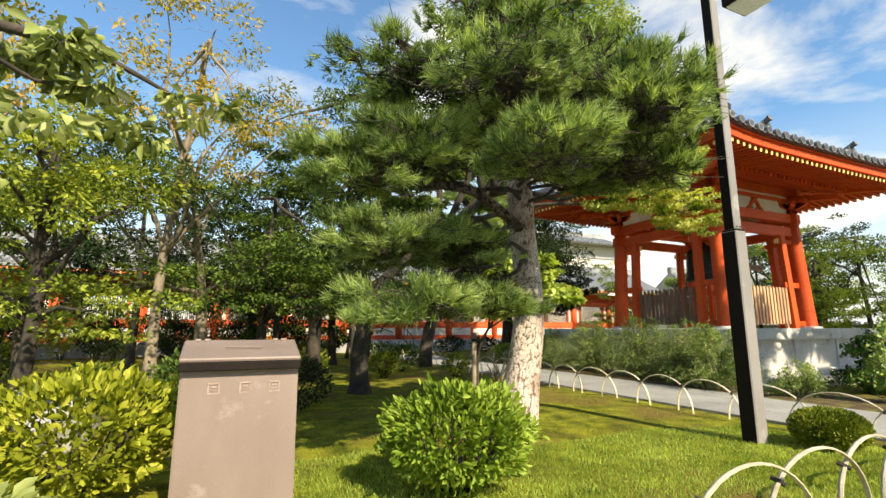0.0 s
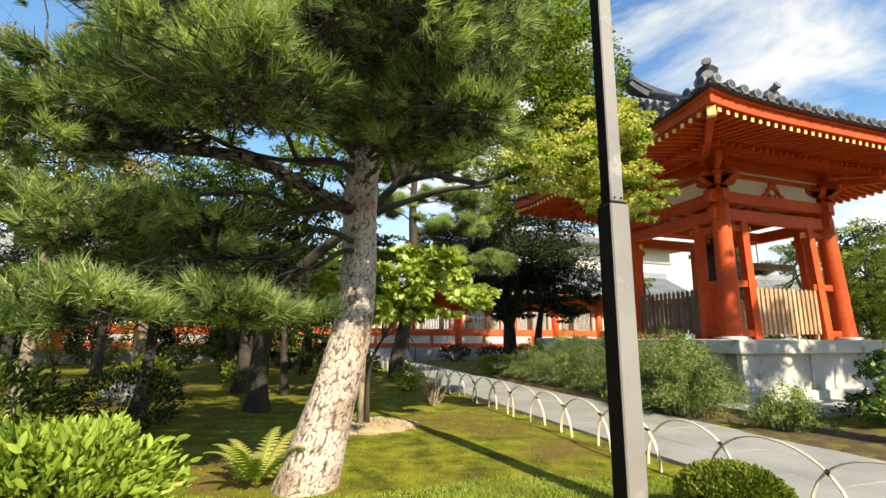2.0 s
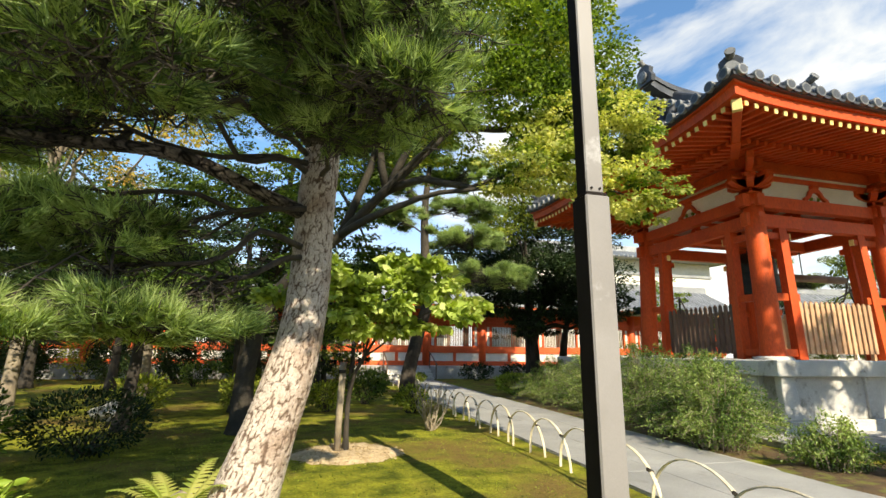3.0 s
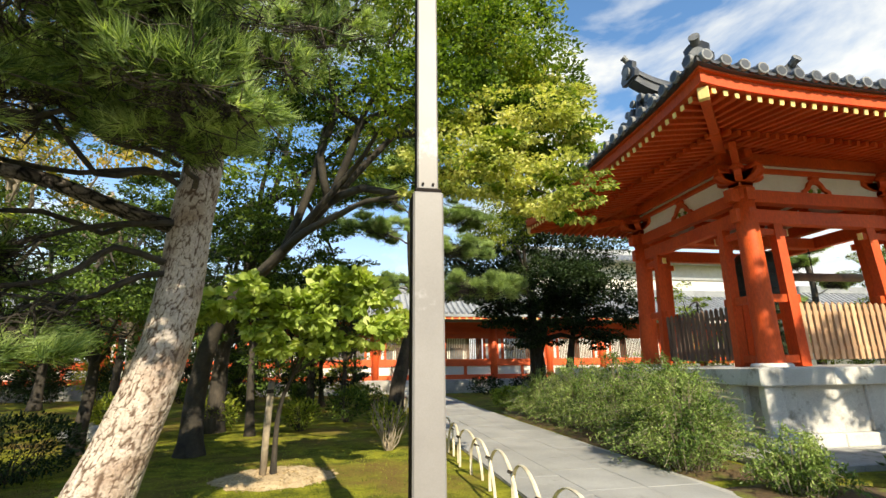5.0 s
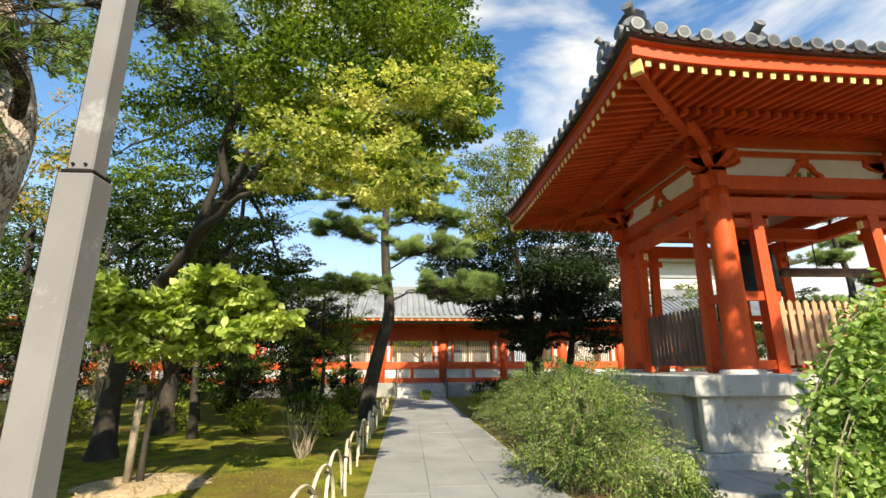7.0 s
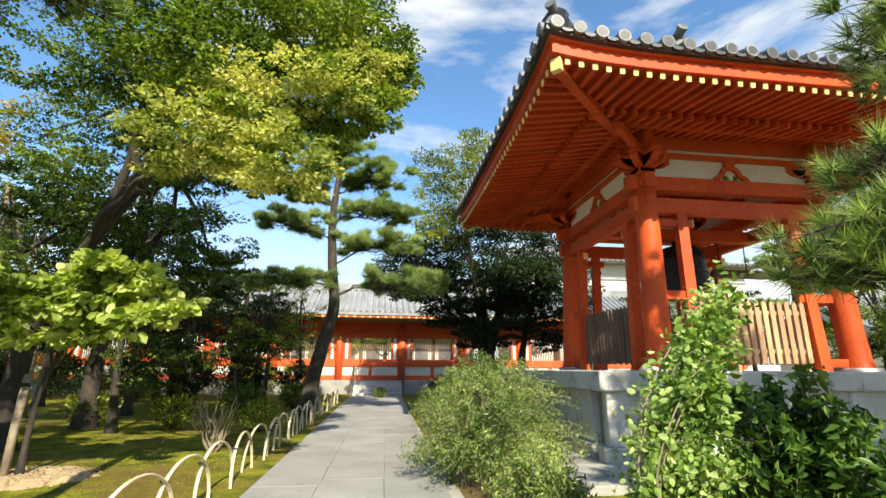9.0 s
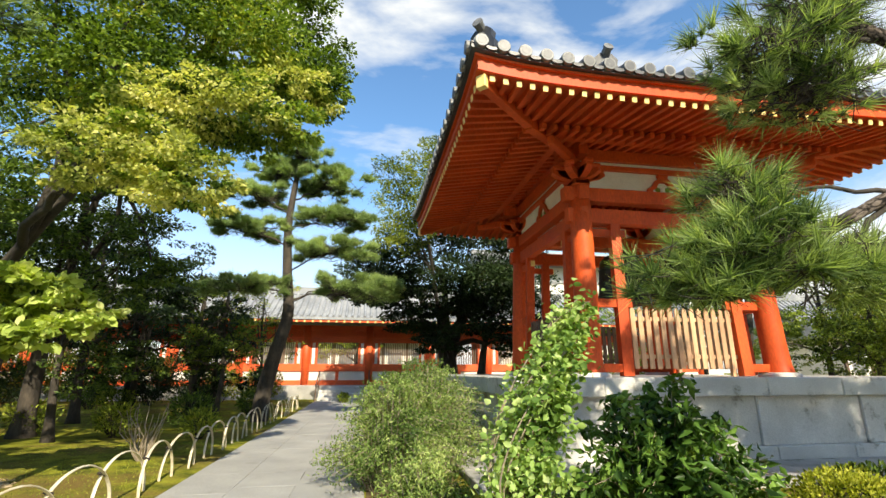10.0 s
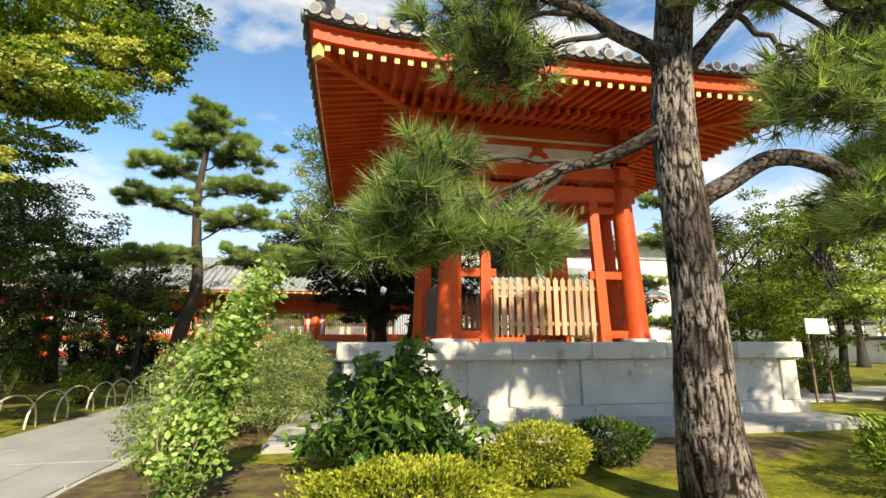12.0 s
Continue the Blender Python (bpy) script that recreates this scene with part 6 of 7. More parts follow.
garden_tree(1.6, 16.5, 6.5, 2.6, EVERGREEN, "dark green tree in front of the corridor", 5200, 0.15, 0.14, (0, 0), BARK, 0.22)
garden_tree(-3.5, 12.0, 6.2, 3.0, FINEGREEN, "broad garden tree with fine green leaves", 6400, 0.12, 0.16, (0, 0), BARK, 0.22)
garden_tree(-7.0, 14.0, 7.0, 3.4, MIDGREEN, "broad garden tree with fine green leaves", 5200, 0.14)
garden_tree(-1.3, 11.0, 8.2, 2.6, AUTUMN, "tall thin-leaved tree turning orange in autumn", 2600, 0.13, 0.13, (0.6, -1.0), BARK_PALE, 0.6)
garden_tree(-4.2, 9.0, 7.6, 2.4, AUTUMN, "thin-leaved tree turning yellow and tan", 2100, 0.12, 0.12, (0.3, -0.8), BARK_PALE, 0.62)
garden_tree(4.2, 20.6, 4.8, 1.9, EVERGREEN, "dark leafy tree before the corridor", 4600, 0.14, 0.12, (0, 0), BARK, 0.2)
garden_tree(1.8, 19.5, 5.0, 2.3, SHRUB_DARK, "dark green tree before the corridor", 5200, 0.14, 0.13, (0, 0), BARK, 0.2)
garden_tree(3.9, 19.0, 5.5, 2.2, EVERGREEN, "dark rounded tree before the corridor", 3800, 0.15)
garden_tree(-3.0, 20.0, 8.0, 3.2, EVERGREEN, "tall dark tree before the corridor", 5200, 0.18)
garden_tree(-10.5, 20.0, 8.5, 4.0, EVERGREEN, "tall dark tree before the corridor", 5200, 0.2)
garden_tree(5.3, 22.5, 5.2, 1.8, MIDGREEN, "slim half-bare tree by the corridor", 1200, 0.12, 0.09, (0, 0), BARK, 0.4)
garden_tree(3.2, 12.6, 5.8, 2.2, SHRUB_DARK, "garden tree with airy dark foliage", 5600, 0.12, 0.1, (0, 0), BARK, 0.25)
garden_tree(-12.0, 11.0, 7.0, 3.6, MIDGREEN, "broad garden tree with fine green leaves", 4200, 0.16)
# trees east of the tower and beyond
garden_tree(27.0, 13.5, 5.6, 2.8, MIDGREEN, "garden tree east of the platform", 5000, 0.15, 0.15)
garden_tree(23.5, 18.5, 4.6, 2.2, EVERGREEN, "low dark tree behind the tower", 3200, 0.15, 0.13)
garden_tree(31.0, 8.0, 6.5, 3.2, MIDGREEN, "garden tree by the far wall", 4600, 0.17, 0.18)
garden_tree(31.5, 17.0, 7.5, 3.6, EVERGREEN, "dark garden tree in the distance", 4800, 0.2, 0.2)
garden_tree(24.2, 7.8, 4.4, 1.9, MAGNOLIA, "light green tree near the platform", 2600, 0.13, 0.1, (0.3, 0.2))
garden_tree(24.6, 12.6, 5.2, 2.3, FINEGREEN, "green tree east of the platform", 5200, 0.13, 0.12, (0.3, 0), BARK, 0.28)
garden_tree(27.5, 9.2, 5.6, 2.5, FINEGREEN, "garden tree east of the platform", 5200, 0.14, 0.13, (0, 0), BARK, 0.3)
garden_tree(28.5, 17.5, 6.4, 2.8, FINEGREEN, "garden tree behind the platform", 5200, 0.16, 0.15, (0, 0), BARK, 0.25)
garden_tree(22.8, 22.5, 5.2, 2.4, FINEGREEN, "garden tree behind the tower", 4200, 0.15, 0.13, (0, 0), BARK, 0.25)
garden_tree(19.0, 36.0, 8.0, 3.4, EVERGREEN, "trees behind the corridor", 3200, 0.24, 0.2)
garden_tree(9.0, 38.0, 6.5, 3.0, MIDGREEN, "trees behind the corridor", 2600, 0.24, 0.2)
garden_tree(25.6, 11.2, 6.2, 2.6, FINEGREEN, "green tree east of the platform", 5200, 0.14, 0.13, (0, 0), BARK, 0.25)
pine((27.5, 20.4, 0), "cloud-pruned pine beyond the bell tower",
     [(27.5, 20.4, -0.1), (27.4, 20.4, 2.0), (27.8, 20.4, 5.0), (27.4, 20.4, 7.5), (27.6, 20.4, 9.4)], [0.22, 0.18, 0.14, 0.09, 0.04],
     [((27.6, 20.4, 1.5 + 1.0 * k), (27.6 + (1.4 - 0.1 * k) * (1 if k % 2 else -1), 20.4 + 0.5 * (k % 3 - 1), 2.2 + 1.0 * k), (1.35 - 0.06 * k, 1.1, 0.34), 300) for k in range(7)] + [((27.6, 20.4, 8.8), (27.6, 20.4, 9.3), (1.0, 0.9, 0.4), 280)],
     PINE_BLUE, BARK, 24, 0.26, 0.012, seg=20, spread=1.0)
garden_tree(40.0, 22.0, 9.0, 4.2, MIDGREEN, "tall tree in the distance", 4200, 0.26, 0.25)

# unseen row south of the walk, added to hold back low sky light
for i, x in enumerate((-19, -13, -7, -1, 5, 11, 17, 23, 29, 36)):
    garden_tree(x + rng.uniform(-1, 1), -10.5 + rng.uniform(-1, 1), 6.6, 3.4, EVERGREEN, "unseen dark tree added south of the walk to block sky light", 2600, 0.3, 0.2, (0, 0), BARK, 0.2)
# two trees out of view, added to throw dappled shade northwards
garden_tree(20.6, -2.2, 9.2, 3.0, MIDGREEN, "tree south of the walk whose shade dapples the platform", 4000, 0.17, 0.17, (0, 0), BARK, 0.6)
garden_tree(25.5, 0.5, 6.2, 2.4, MIDGREEN, "unseen tree added east of the pine to cast shade", 3600, 0.17, 0.15, (0, 0), BARK, 0.45)
for x in np.arange(-16, 6.0, 1.9):
    bush((x, 26.3 + rng.uniform(-0.6, 0.6), 0), "dark undergrowth at the corridor's foot", (1.15, 0.8, 1.4 if x < 3 else 0.9), 2600, 0.12, EVERGREEN if rng.uniform() < 0.6 else MIDGREEN, "undergrowth_bush", "bush", 0.45, 8, 0.3, "undergrowth")
for x in (12.2, 14.4, 16.6, 19.0):
    bush((x, 25.8 + rng.uniform(-0.5, 0.5), 0), "dark undergrowth at the corridor's foot", (1.1, 0.8, 0.5), 900, 0.13, EVERGREEN, "undergrowth_bush", "bush", 0.45, 8, 0.3, "undergrowth")

for x, y in ((-7.5, 23.6), (-4.6, 24.0), (-1.9, 23.7), (0.6, 24.1), (2.9, 23.9)):
    bush((x, y, 0), "dark leafy shrub before the corridor", (1.0, 0.9, 1.0), 2400, 0.12, EVERGREEN, "undergrowth_bush", "bush", 0.45, 12, 0.3, "undergrowth")

# overhanging branch of a tree beside the walk, large leaves
over = thing("overhanging_branch", (-2.6, 3.6, 0), "leafy branch with large light green leaves reaching over the box", "tree")
bm = bmesh.new()
tube(bm, curve_pts([(-3.4, 3.4, -0.1), (-3.3, 3.4, 1.6), (-3.0, 3.5, 2.9), (-2.2, 3.8, 3.35), (-1.2, 4.3, 3.55), (-0.5, 4.6, 3.4)], 6), np.linspace(0.12, 0.012, 31), 10)
for q in ((-1.5, 3.7, 3.2), (-1.0, 4.9, 3.2), (-1.7, 4.6, 2.9), (-1.4, 3.6, 2.6), (-2.0, 4.2, 3.7)):
    branch_set(bm, (-2.2, 3.8, 3.35), q, 0.03, 0.008, 4, 0.4)
part("trunk", bm, BARK, over, smooth=True)
c, w_ = cluster_points([((-1.7, 4.0, 3.3), (0.7, 0.6, 0.5), 260), ((-1.0, 4.5, 3.42), (0.55, 0.4, 0.16), 130), ((-0.4, 4.65, 3.4), (0.45, 0.35, 0.14), 90), ((-2.0, 4.3, 3.8), (0.7, 0.6, 0.4), 180), ((-1.75, 4.1, 2.35), (0.3, 0.3, 0.25), 45), ((-1.5, 3.9, 2.75), (0.45, 0.35, 0.2), 80), ((-0.9, 4.6, 3.0), (0.5, 0.35, 0.15), 70), ((-1.9, 4.0, 3.0), (0.4, 0.3, 0.3), 80)])
finish("crown", leaf_mesh("crown", c, w_ + np.array((0, 0, -0.7)), rng.uniform(0.6, 1.25, len(c)) * 0.155, 0.55, 0.12, 0.12, rounded=True), BROADLEAF, over)

# ---- bushes ----
bush((1.87, 3.80, 0), "rounded azalea bush with bright green leaves", (0.76, 0.68, 0.47), 5000, 0.082, AZALEA, "azalea_bush", "azalea", 0.42, 26)
bush((-0.95, 4.6, 0), "loose azalea bush with light green leaves beside the box", (0.8, 0.75, 0.55), 3600, 0.085, AZALEA_YELLOW, "azalea_bush", "azalea", 0.5, 22)
bush((-2.2, 4.6, 0), "loose pale green bush", (0.95, 0.9, 0.5), 3200, 0.10, AZALEA_YELLOW, "azalea_bush", "azalea", 0.5, 22)
bush((-1.4, 3.3, 0), "low leafy groundcover beside the box", (0.7, 0.6, 0.3), 1200, 0.12, BROADLEAF, "low_bush", "bush", 0.6, 12)
bush((-0.1, 7.2, 0), "dark leafy bush behind the box", (0.9, 0.8, 0.6), 2600, 0.075, SHRUB_DARK, "leafy_bush", "bush", 0.5, 18)
bush((0.95, 8.6, 0), "clipped dark rounded bush in the shade", (0.85, 0.8, 0.45), 2600, 0.06, EVERGREEN, "clipped_bush", "bush", 0.5, 14, clip=True)
bush((6.42, 3.32, 0), "small clipped ball of boxwood beside the lamp post", (0.41, 0.39, 0.225), 18000, 0.032, BOXWOOD, "boxwood_ball", "bush", 0.6, 14, 0.5, clip=True)
bush((12.75, 3.75, 0), "low spreading azalea with yellow-green leaves", (1.0, 0.62, 0.27), 8200, 0.042, AZALEA_YELLOW, "azalea_bush", "azalea", 0.5, 26)
bush((14.2, 4.75, 0), "mounded azalea with yellow-green leaves", (0.62, 0.5, 0.31), 4600, 0.042, AZALEA_YELLOW, "azalea_bush", "azalea", 0.5, 20)
bush((15.25, 5.35, 0), "low azalea mound in the pine's shade", (0.6, 0.5, 0.26), 2600, 0.05, SHRUB_DARK, "azalea_bush", "azalea", 0.5, 18)
bush((17.55, 3.7, 0), "small mounded azalea beside the old pine", (0.68, 0.6, 0.40), 3400, 0.052, AZALEA, "azalea_bush", "azalea", 0.5, 16)
bush((22.0, 6.6, 0), "green bush at the platform's corner", (0.8, 0.7, 0.5), 1800, 0.09, SHRUB_DARK, "leafy_bush", "bush", 0.5, 14)
bush((24.5, 11.0, 0), "round green bush east of the platform", (0.8, 0.8, 0.55), 1800, 0.09, SHRUB_DARK, "leafy_bush", "bush", 0.5, 14)


def clover(x, y, rad, h, n0, label="bush clover with fine arching sprays beside the path", name="bush_clover", group="bush clover by the platform", material=None, leaf=0.055, wide=0.34, m=64, droop=0.3):
    """Bush clover: many thin arching stems set with small leaves."""
    t = thing(name, (x, y, 0), label, "shrub", group)
    bm = bmesh.new()
    C, W = [], []
    for _ in range(int(n0 * 1.3)):
        a = rng.uniform(0, 2 * math.pi)
        q = rng.uniform(0.15, 1.2)
        tip = Vector((x + math.cos(a) * rad * q, y + math.sin(a) * rad * q * 1.05, h * rng.uniform(0.25, 1.0) * max(0.25, 1.15 - 0.6 * q * q)))
        mid = Vector((x + math.cos(a) * rad * q * 0.6, y + math.sin(a) * rad * q * 0.6, tip.z * 0.85 + 0.1))
        root = Vector((x + math.cos(a) * rad * q * 0.35, y + math.sin(a) * rad * q * 0.35, -0.02))
        pts = curve_pts([root, mid, tip], 5)
        tube(bm, pts, np.linspace(0.006, 0.002, len(pts)), 3, cap=False)
        u = rng.uniform(0.12, 1.0, m) * (len(pts) - 1)
        P = np.array([tuple(p) for p in pts])
        i = np.minimum(u.astype(int), len(pts) - 2)
        p = P[i] + (P[i + 1] - P[i]) * (u - i)[:, None]
        C.append(p + rng.normal(size=(m, 3)) * 0.035)
        W.append(rng.normal(size=(m, 3)) + np.array((0, 0, droop)))
    tagged(part("stem_tangle", bm, BARK_PALE, t), kind="stuff")
    C = np.concatenate(C)
    C[:, 2] = np.maximum(C[:, 2], 0.03)
    finish("leaves", leaf_mesh("leaves", C, np.concatenate(W), rng.uniform(0.6, 1.25, len(C)) * leaf, wide), material or BUSHCLOVER, t)


clover(10.2, 7.4, 0.92, 1.3, 200)
clover(10.75, 8.4, 1.15, 1.5, 260)
clover(11.0, 10.2, 1.2, 1.55, 240)
clover(10.95, 12.2, 1.2, 1.45, 220)
clover(10.9, 14.4, 1.1, 1.2, 170)
clover(10.45, 5.8, 0.5, 0.6, 60, "small loose bush clover spilling over the path edge")
clover(12.78, 5.3, 0.95, 1.27, 110, "leafy dark green shrub with drooping sprays before the platform", "leafy_shrub", "", SHRUB_GLOSSY, 0.135, 0.42, 42, -0.4)
bush((10.75, 17.0, 0), "yellow-green bush at the far end of the path", (0.8, 0.9, 0.42), 3040, 0.066, AZALEA, "azalea_bush", "azalea", 0.5, 14)

# tall arching plant in front of the platform
climber = thing("arching_climber", (11.0, 4.55, 0), "tall arching stems with small pale green leaves", "climbing plant")
bm = bmesh.new()
C, W = [], []
for k in range(46):
    a = rng.uniform(0, 2 * math.pi)
    r = rng.uniform(0.02, 0.25)
    ht = rng.uniform(0.7, 2.1)
    lean_x = 0.1 + 0.5 * (ht / 2.0) ** 2
    pts = curve_pts([(11.0 + 0.05 * math.cos(a), 4.55 + 0.05 * math.sin(a), -0.02), (11.0 + r * math.cos(a), 4.55 + r * math.sin(a), ht * 0.45), (11.02 + lean_x * 0.6 + 0.8 * r * math.cos(a), 4.5 + 0.8 * r * math.sin(a), ht * 0.85), (11.05 + lean_x + 0.6 * r * math.cos(a), 4.42 + 0.6 * r * math.sin(a), ht)], 6)
    tube(bm, pts, np.linspace(0.009, 0.003, len(pts)), 4, cap=False)
    P = np.array([tuple(p) for p in pts])
    m = 150
    u = rng.uniform(0.12, 1, m) * (len(P) - 1)
    i = np.minimum(u.astype(int), len(P) - 2)
    C.append(P[i] + (P[i + 1] - P[i]) * (u - i)[:, None] + rng.normal(size=(m, 3)) * 0.06)
    W.append(rng.normal(size=(m, 3)) * np.array((1, 1, 0.6)) + np.array((0, 0, -0.15)))
tagged(part("stem_tangle", bm, BARK_PALE, climber), kind="stuff")
C = np.concatenate(C)
C[:, 2] = np.maximum(C[:, 2], 0.04)
finish("leaves", leaf_mesh("leaves", C, np.concatenate(W), rng.uniform(0.5, 1.4, len(C)) * 0.060, 0.72, rounded=True), VINE, climber)

# bare twiggy bush and undergrowth
twig = thing("twiggy_bush", (6.1, 10.0, 0), "nearly bare bush of pale upright twigs", "bush")
bm = bmesh.new()
for _ in range(26):
    a, q = rng.uniform(0, 2 * math.pi), rng.uniform(0.1, 0.5)
    pts = crooked((6.1 + 0.05 * math.cos(a), 10.0 + 0.05 * math.sin(a), -0.02), (6.1 + q * math.cos(a), 10.0 + q * math.sin(a), rng.uniform(0.4, 0.95)), 5, 0.12)
    tube(bm, pts, np.linspace(0.014, 0.004, len(pts)), 5)
tagged(part("twig_tangle", bm, BARK_PALE, twig), kind="stuff")
for x, y, s in ((5.3, 14.7, 1.0), (4.2, 13.2, 0.8), (6.2, 12.6, 0.7), (6.0, 18.5, 0.9), (2.2, 13.6, 0.9), (0.2, 13.0, 1.0), (5.6, 20.5, 0.9), (1.5, 19.0, 1.0), (-1.8, 9.2, 0.9), (-3.6, 7.6, 1.0), (-5.6, 9.0, 1.1), (3.4, 21.5, 1.0), (-5.5, 16.5, 1.2), (-0.8, 22.0, 1.1), (8.9, 24.5, 0.5)):
    bush((x, y, 0), "loose undergrowth bush with dull green leaves", (0.7 * s, 0.65 * s, 0.5 * s), int(1100 * s), 0.09, MIDGREEN if rng.uniform() < 0.55 else SHRUB_DARK, "undergrowth_bush", "bush", 0.45, 16, 0.3, "undergrowth")

# fern at the foot of the pine
fern = thing("fern", (2.95, 5.34, 0), "small fern with yellow-green fronds at a pine's foot", "fern")
for k in range(9):
    a = 2 * math.pi * k / 9 + rng.uniform(-0.2, 0.2)
    ln = rng.uniform(0.55, 0.8)
    bm = bmesh.new()
    ca, sa = math.cos(a), math.sin(a)
    spine = [Vector((2.95 + ca * ln * t * 0.8, 5.34 + sa * ln * t * 0.8, 0.02 + ln * (1.35 * t - 0.75 * t * t))) for t in np.linspace(0, 1, 19)]
    rib = [[bm.verts.new(p + Vector((-sa, ca, 0)) * 0.004 * w) for w in (-1, 1)] for p in spine]
    for k2, (r0, r1) in enumerate(zip(rib, rib[1:])):
        bm.faces.new((r0[0], r0[1], r1[1], r1[0]))
        t = (k2 + 1) / 18
        reach = 0.19 * (1 - 0.8 * abs(t - 0.35)) * (1.05 - t * 0.8) * (k2 > 1)
        if reach > 0:
            for w in (0, 1):
                sd = (2 * w - 1)
                tip = r1[w].co + Vector((-sa * sd + ca * 0.45, ca * sd + sa * 0.45, -0.12)) * reach
                mid = (r0[w].co + r1[w].co) / 2 + (tip - r0[w].co) * 0.5 + Vector((ca, sa, 0.1)) * 0.012
                q = [bm.verts.new(mid), bm.verts.new(tip)]
                bm.faces.new((r0[w], r1[w], q[0], q[1]) if w else (r1[w], r0[w], q[1], q[0]))
    part("frond", bm, FERN, fern)


def boulder(x, y, s, label, m=ROCK):
    t = thing("boulder", (x, y, 0), label, "rock")
    bm = bmesh.new()
    bmesh.ops.create_icosphere(bm, subdivisions=4, radius=1.0)
    for v in bm.verts:
        n = v.co.normalized()
        k = 0.85 + 0.35 * noise.noise(n * 1.6 + Vector((x, y, 0))) + 0.1 * noise.noise(n * 5)
        v.co = Vector((x + n.x * s[0] * k, y + n.y * s[1] * k, max(-0.1, s[2] * 0.55 + n.z * s[2] * k)))
    part("stone", bm, m, t, smooth=True)


boulder(-1.85, 6.9, (0.6, 0.5, 0.5), "pale grey garden boulder among the bushes")
boulder(2.9, 6.3, (0.35, 0.25, 0.06), "flat stone in the moss behind the pine", FLATROCK)
boulder(11.6, 18.2, (0.5, 0.4, 0.3), "dark boulder beside the path", STONE_DARK)
boulder(-0.1, 12.5, (0.5, 0.4, 0.25), "grey boulder in the shade", STONE_DARK)



def soil_bed(points, label):
    """A thin uneven bed of bare soil with a soft outline."""
    bm = bmesh.new()
    n = len(points)
    cx, cy = sum(p[0] for p in points) / n, sum(p[1] for p in points) / n
    ring = [Vector((x, y, 0)) for x, y in points]
    fine = curve_pts(ring + [ring[0]], 8)[:-1]
    rows = []
    for f, z in ((0.0, 0.035), (0.5, 0.04), (0.85, 0.034), (1.0, 0.0)):
        row = []
        for p in fine:
            q = Vector((cx, cy, 0)).lerp(p, f * (1 + 0.05 * noise.noise(p * 2.5)))
            row.append(bm.verts.new((q.x, q.y, z + ground_height(q.x, q.y) + 0.01 * noise.noise(q * 3.0))))
        rows.append(row)
    for r0, r1 in zip(rows, rows[1:]):
        for k in range(len(fine)):
            bm.faces.new((r0[k], r0[(k + 1) % len(fine)], r1[(k + 1) % len(fine)], r1[k]))
    return tagged(part("soil_bed", bm, SOIL, smooth=True), label, "soil bed", kind="structure")


soil_bed([(9.75, 3.2), (11.2, 3.3), (12.0, 4.4), (11.6, 6.0), (9.85, 6.3), (9.7, 4.8)], "bare brown soil at the path's edge")
soil_bed([(9.85, 6.6), (11.0, 6.8), (11.05, 10.0), (11.0, 16.0), (10.1, 16.2), (9.95, 11.0)], "bare brown soil under the bush clover")
soil_bed([(15.6, 5.0), (17.4, 5.2), (18.8, 6.1), (16.8, 6.4), (15.2, 6.0)], "bare brown soil between moss and platform")
mulch = thing("mulch_ring", (4.4, 8.1, 0), "ring of pale wood mulch round the young tree", "mulch", kind="stuff")
bm = bmesh.new()
n = 40
rings = []
for r, z in ((0.0, 0.06), (0.3, 0.065), (0.55, 0.05), (0.72, -0.01)):
    rings.append([bm.verts.new((4.45 + math.cos(2 * math.pi * k / n) * r * (1.1 + 0.12 * math.sin(k)), 8.1 + math.sin(2 * math.pi * k / n) * r * (1 + 0.1 * math.cos(k * 1.7)), z + rng.normal() * 0.006)) for k in range(n)])
for r0, r1 in zip(rings, rings[1:]):
    for k in range(n):
        bm.faces.new((r0[k], r0[(k + 1) % n], r1[(k + 1) % n], r1[k]))
part("mound", bm, MULCH, mulch, smooth=True)
k = 900
a, r = rng.uniform(0, 2 * math.pi, k), rng.uniform(0, 1, k) ** 0.5 * 0.75
C = np.stack([4.45 + np.cos(a) * r * 1.1, 8.1 + np.sin(a) * r, 0.07 - 0.07 * (r / 0.75) ** 3 + 0.005 * rng.normal(size=k)], 1)
finish("chips", leaf_mesh("chips", C, rng.normal(size=(k, 3)) * np.array((1, 1, 0.2)), rng.uniform(0.02, 0.06, k), 0.4, 0.02), DRY, mulch)

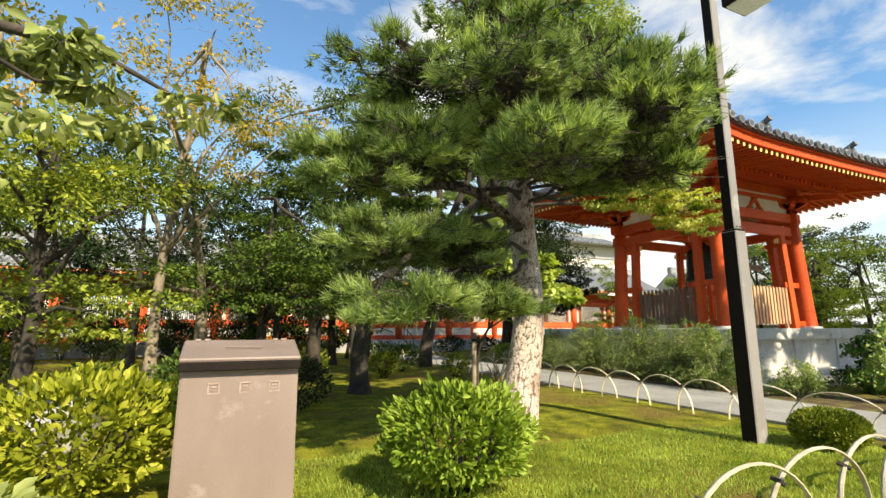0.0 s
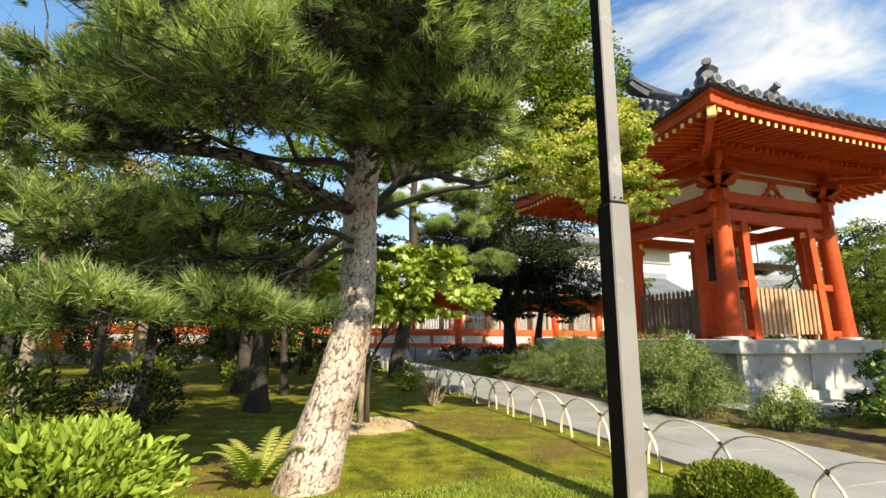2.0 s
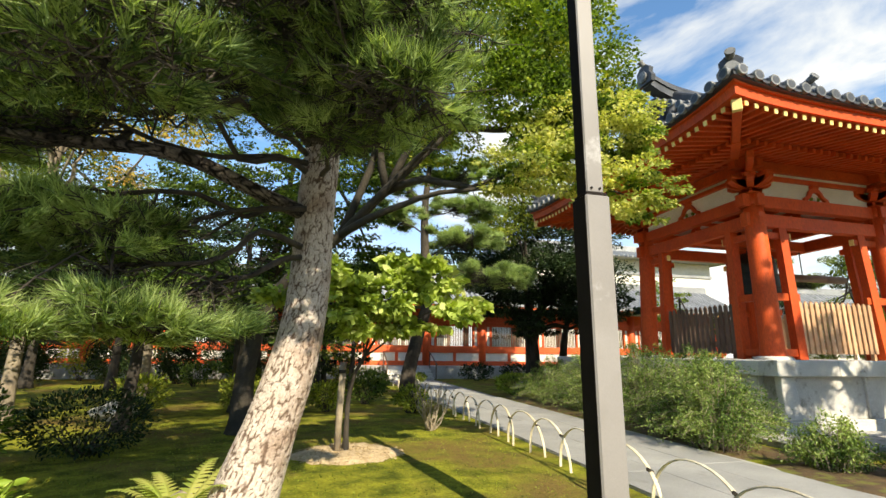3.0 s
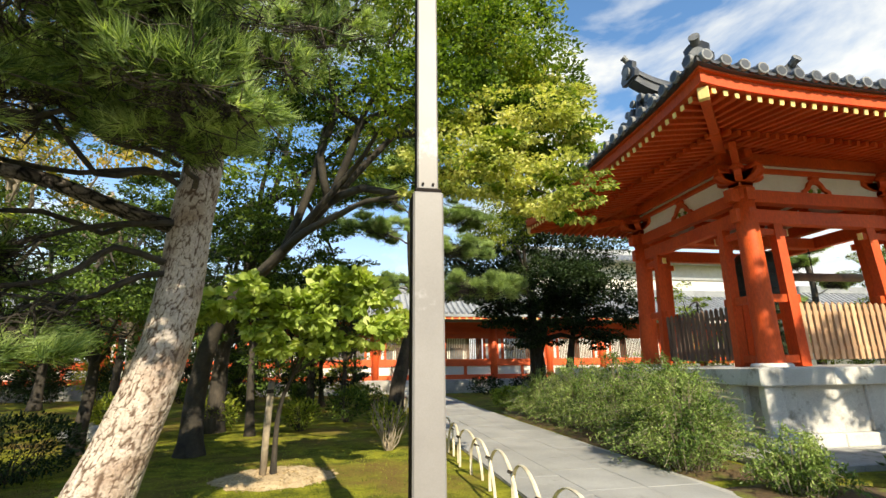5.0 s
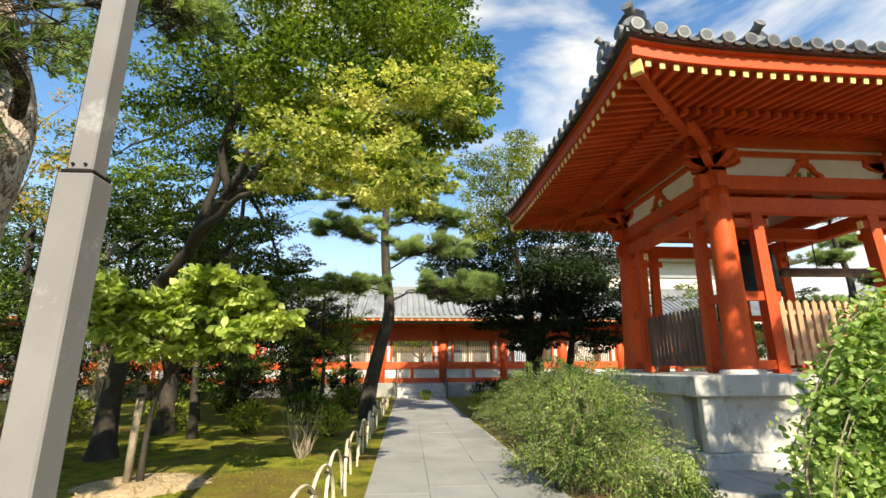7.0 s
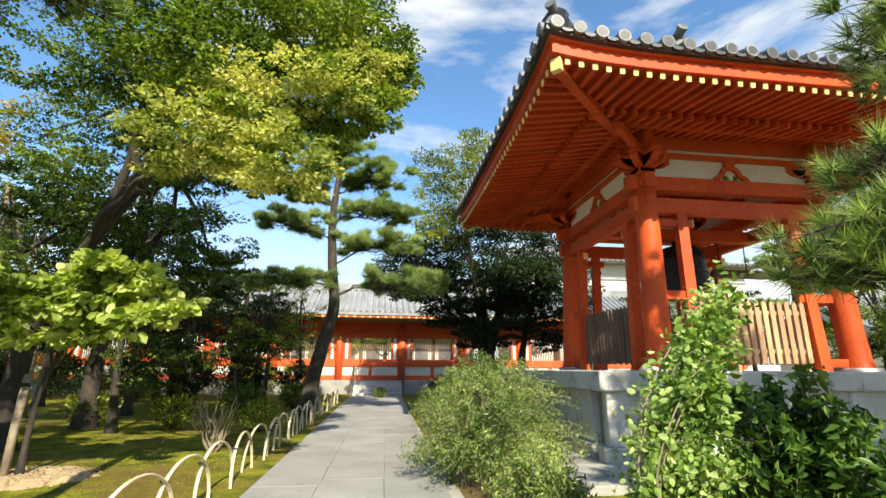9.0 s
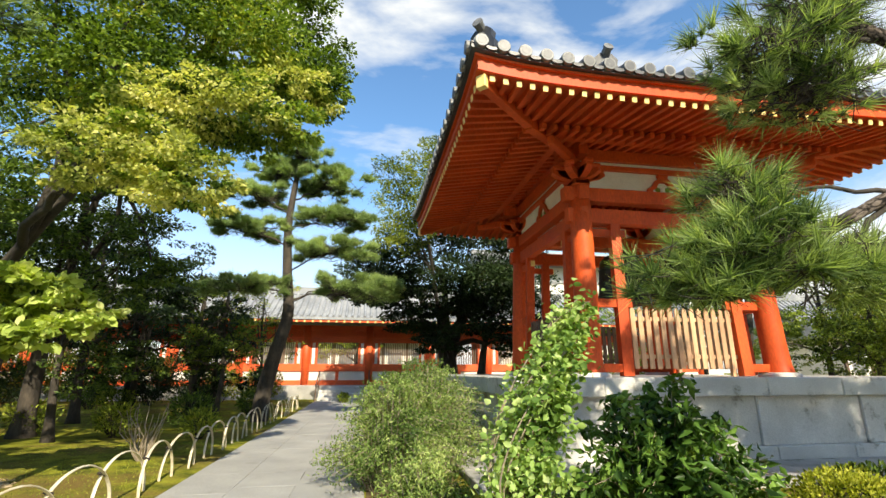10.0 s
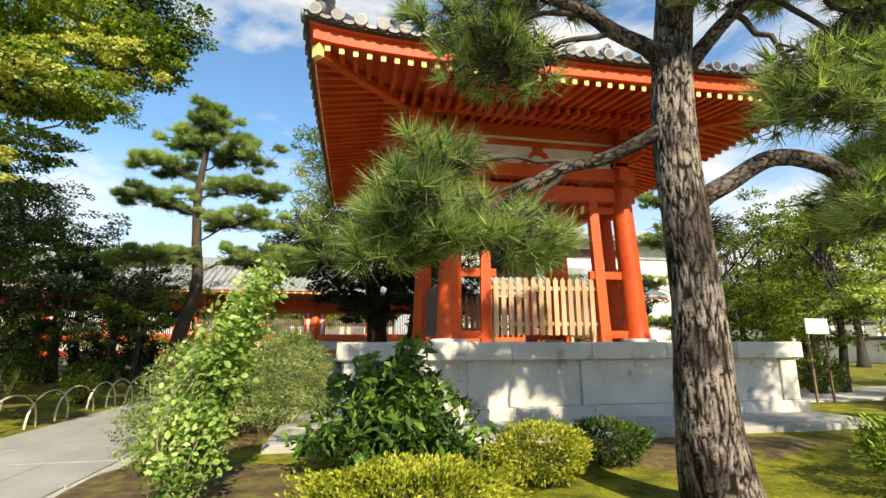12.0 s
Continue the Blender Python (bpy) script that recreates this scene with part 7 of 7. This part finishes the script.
# grass blades of the lawn
k = 95000
gx, gy = rng.uniform(0.4, 6.9, k), rng.uniform(1.5, 6.4, k)
dens = np.array([noise.noise(Vector((x * 0.9, y * 0.9, 5.0))) for x, y in zip(gx, gy)])
keep = (gy + 0.45 * dens < 5.1 - 0.12 * (gx - 3)) & (dens > -0.55)
gx, gy = gx[keep], gy[keep]
gz = np.array([ground_height(x, y) for x, y in zip(gx, gy)])
C = np.stack([gx, gy, gz - 0.005], 1)
W = rng.normal(size=C.shape) * 0.45 + np.array((0, 0, 1.0))
me = leaf_mesh("lawn_grass", C, W, rng.uniform(0.02, 0.06, len(C)), 0.11, 0.03, 0.12)
tagged(finish("lawn_grass", me, GRASS), "short bright green lawn grass under the lamp post", "grass", kind="stuff")
k = 16000
gx, gy = rng.uniform(0, 7.0, k), rng.uniform(5.0, 12.0, k)
gz = np.array([ground_height(x, y) for x, y in zip(gx, gy)])
me = leaf_mesh("moss_tufts", np.stack([gx, gy, gz - 0.004], 1), rng.normal(size=(k, 3)) * 0.7 + np.array((0, 0, 1.0)), rng.uniform(0.012, 0.035, k), 0.3, 0.03)
tagged(finish("moss_tufts", me, MIDGREEN), "short moss tufts between the trees", "moss", kind="stuff")

# ---- paved path, slab by slab ----
path = thing("path_paving", (8.65, 12, 0), "straight path of large grey paving slabs", "path", kind="structure")
part("bed", box(7.42, 9.85, 1.3, 26.4, -0.15, 0.008), STONE_DARK, path)
edges = (0.0, 0.34, 0.68, 1.0)
for c in range(3):
    y = 1.35 - rng.uniform(0, 0.5)
    while y < 26.2:
        ln = rng.uniform(0.85, 1.45)
        y1 = min(y + ln, 26.3)
        x0 = 7.40 + 0.1 * (y / 26)
        x1 = 9.62 + 0.35 * (y / 26)
        a, b = x0 + (x1 - x0) * edges[c] + 0.002, x0 + (x1 - x0) * edges[c + 1] - 0.002
        part("slab", box(a, b, max(y, 1.36) + 0.002, y1 - 0.002, -0.05, 0.028 + rng.normal() * 0.0012, 0.004), PAVING, path)
        y = y1
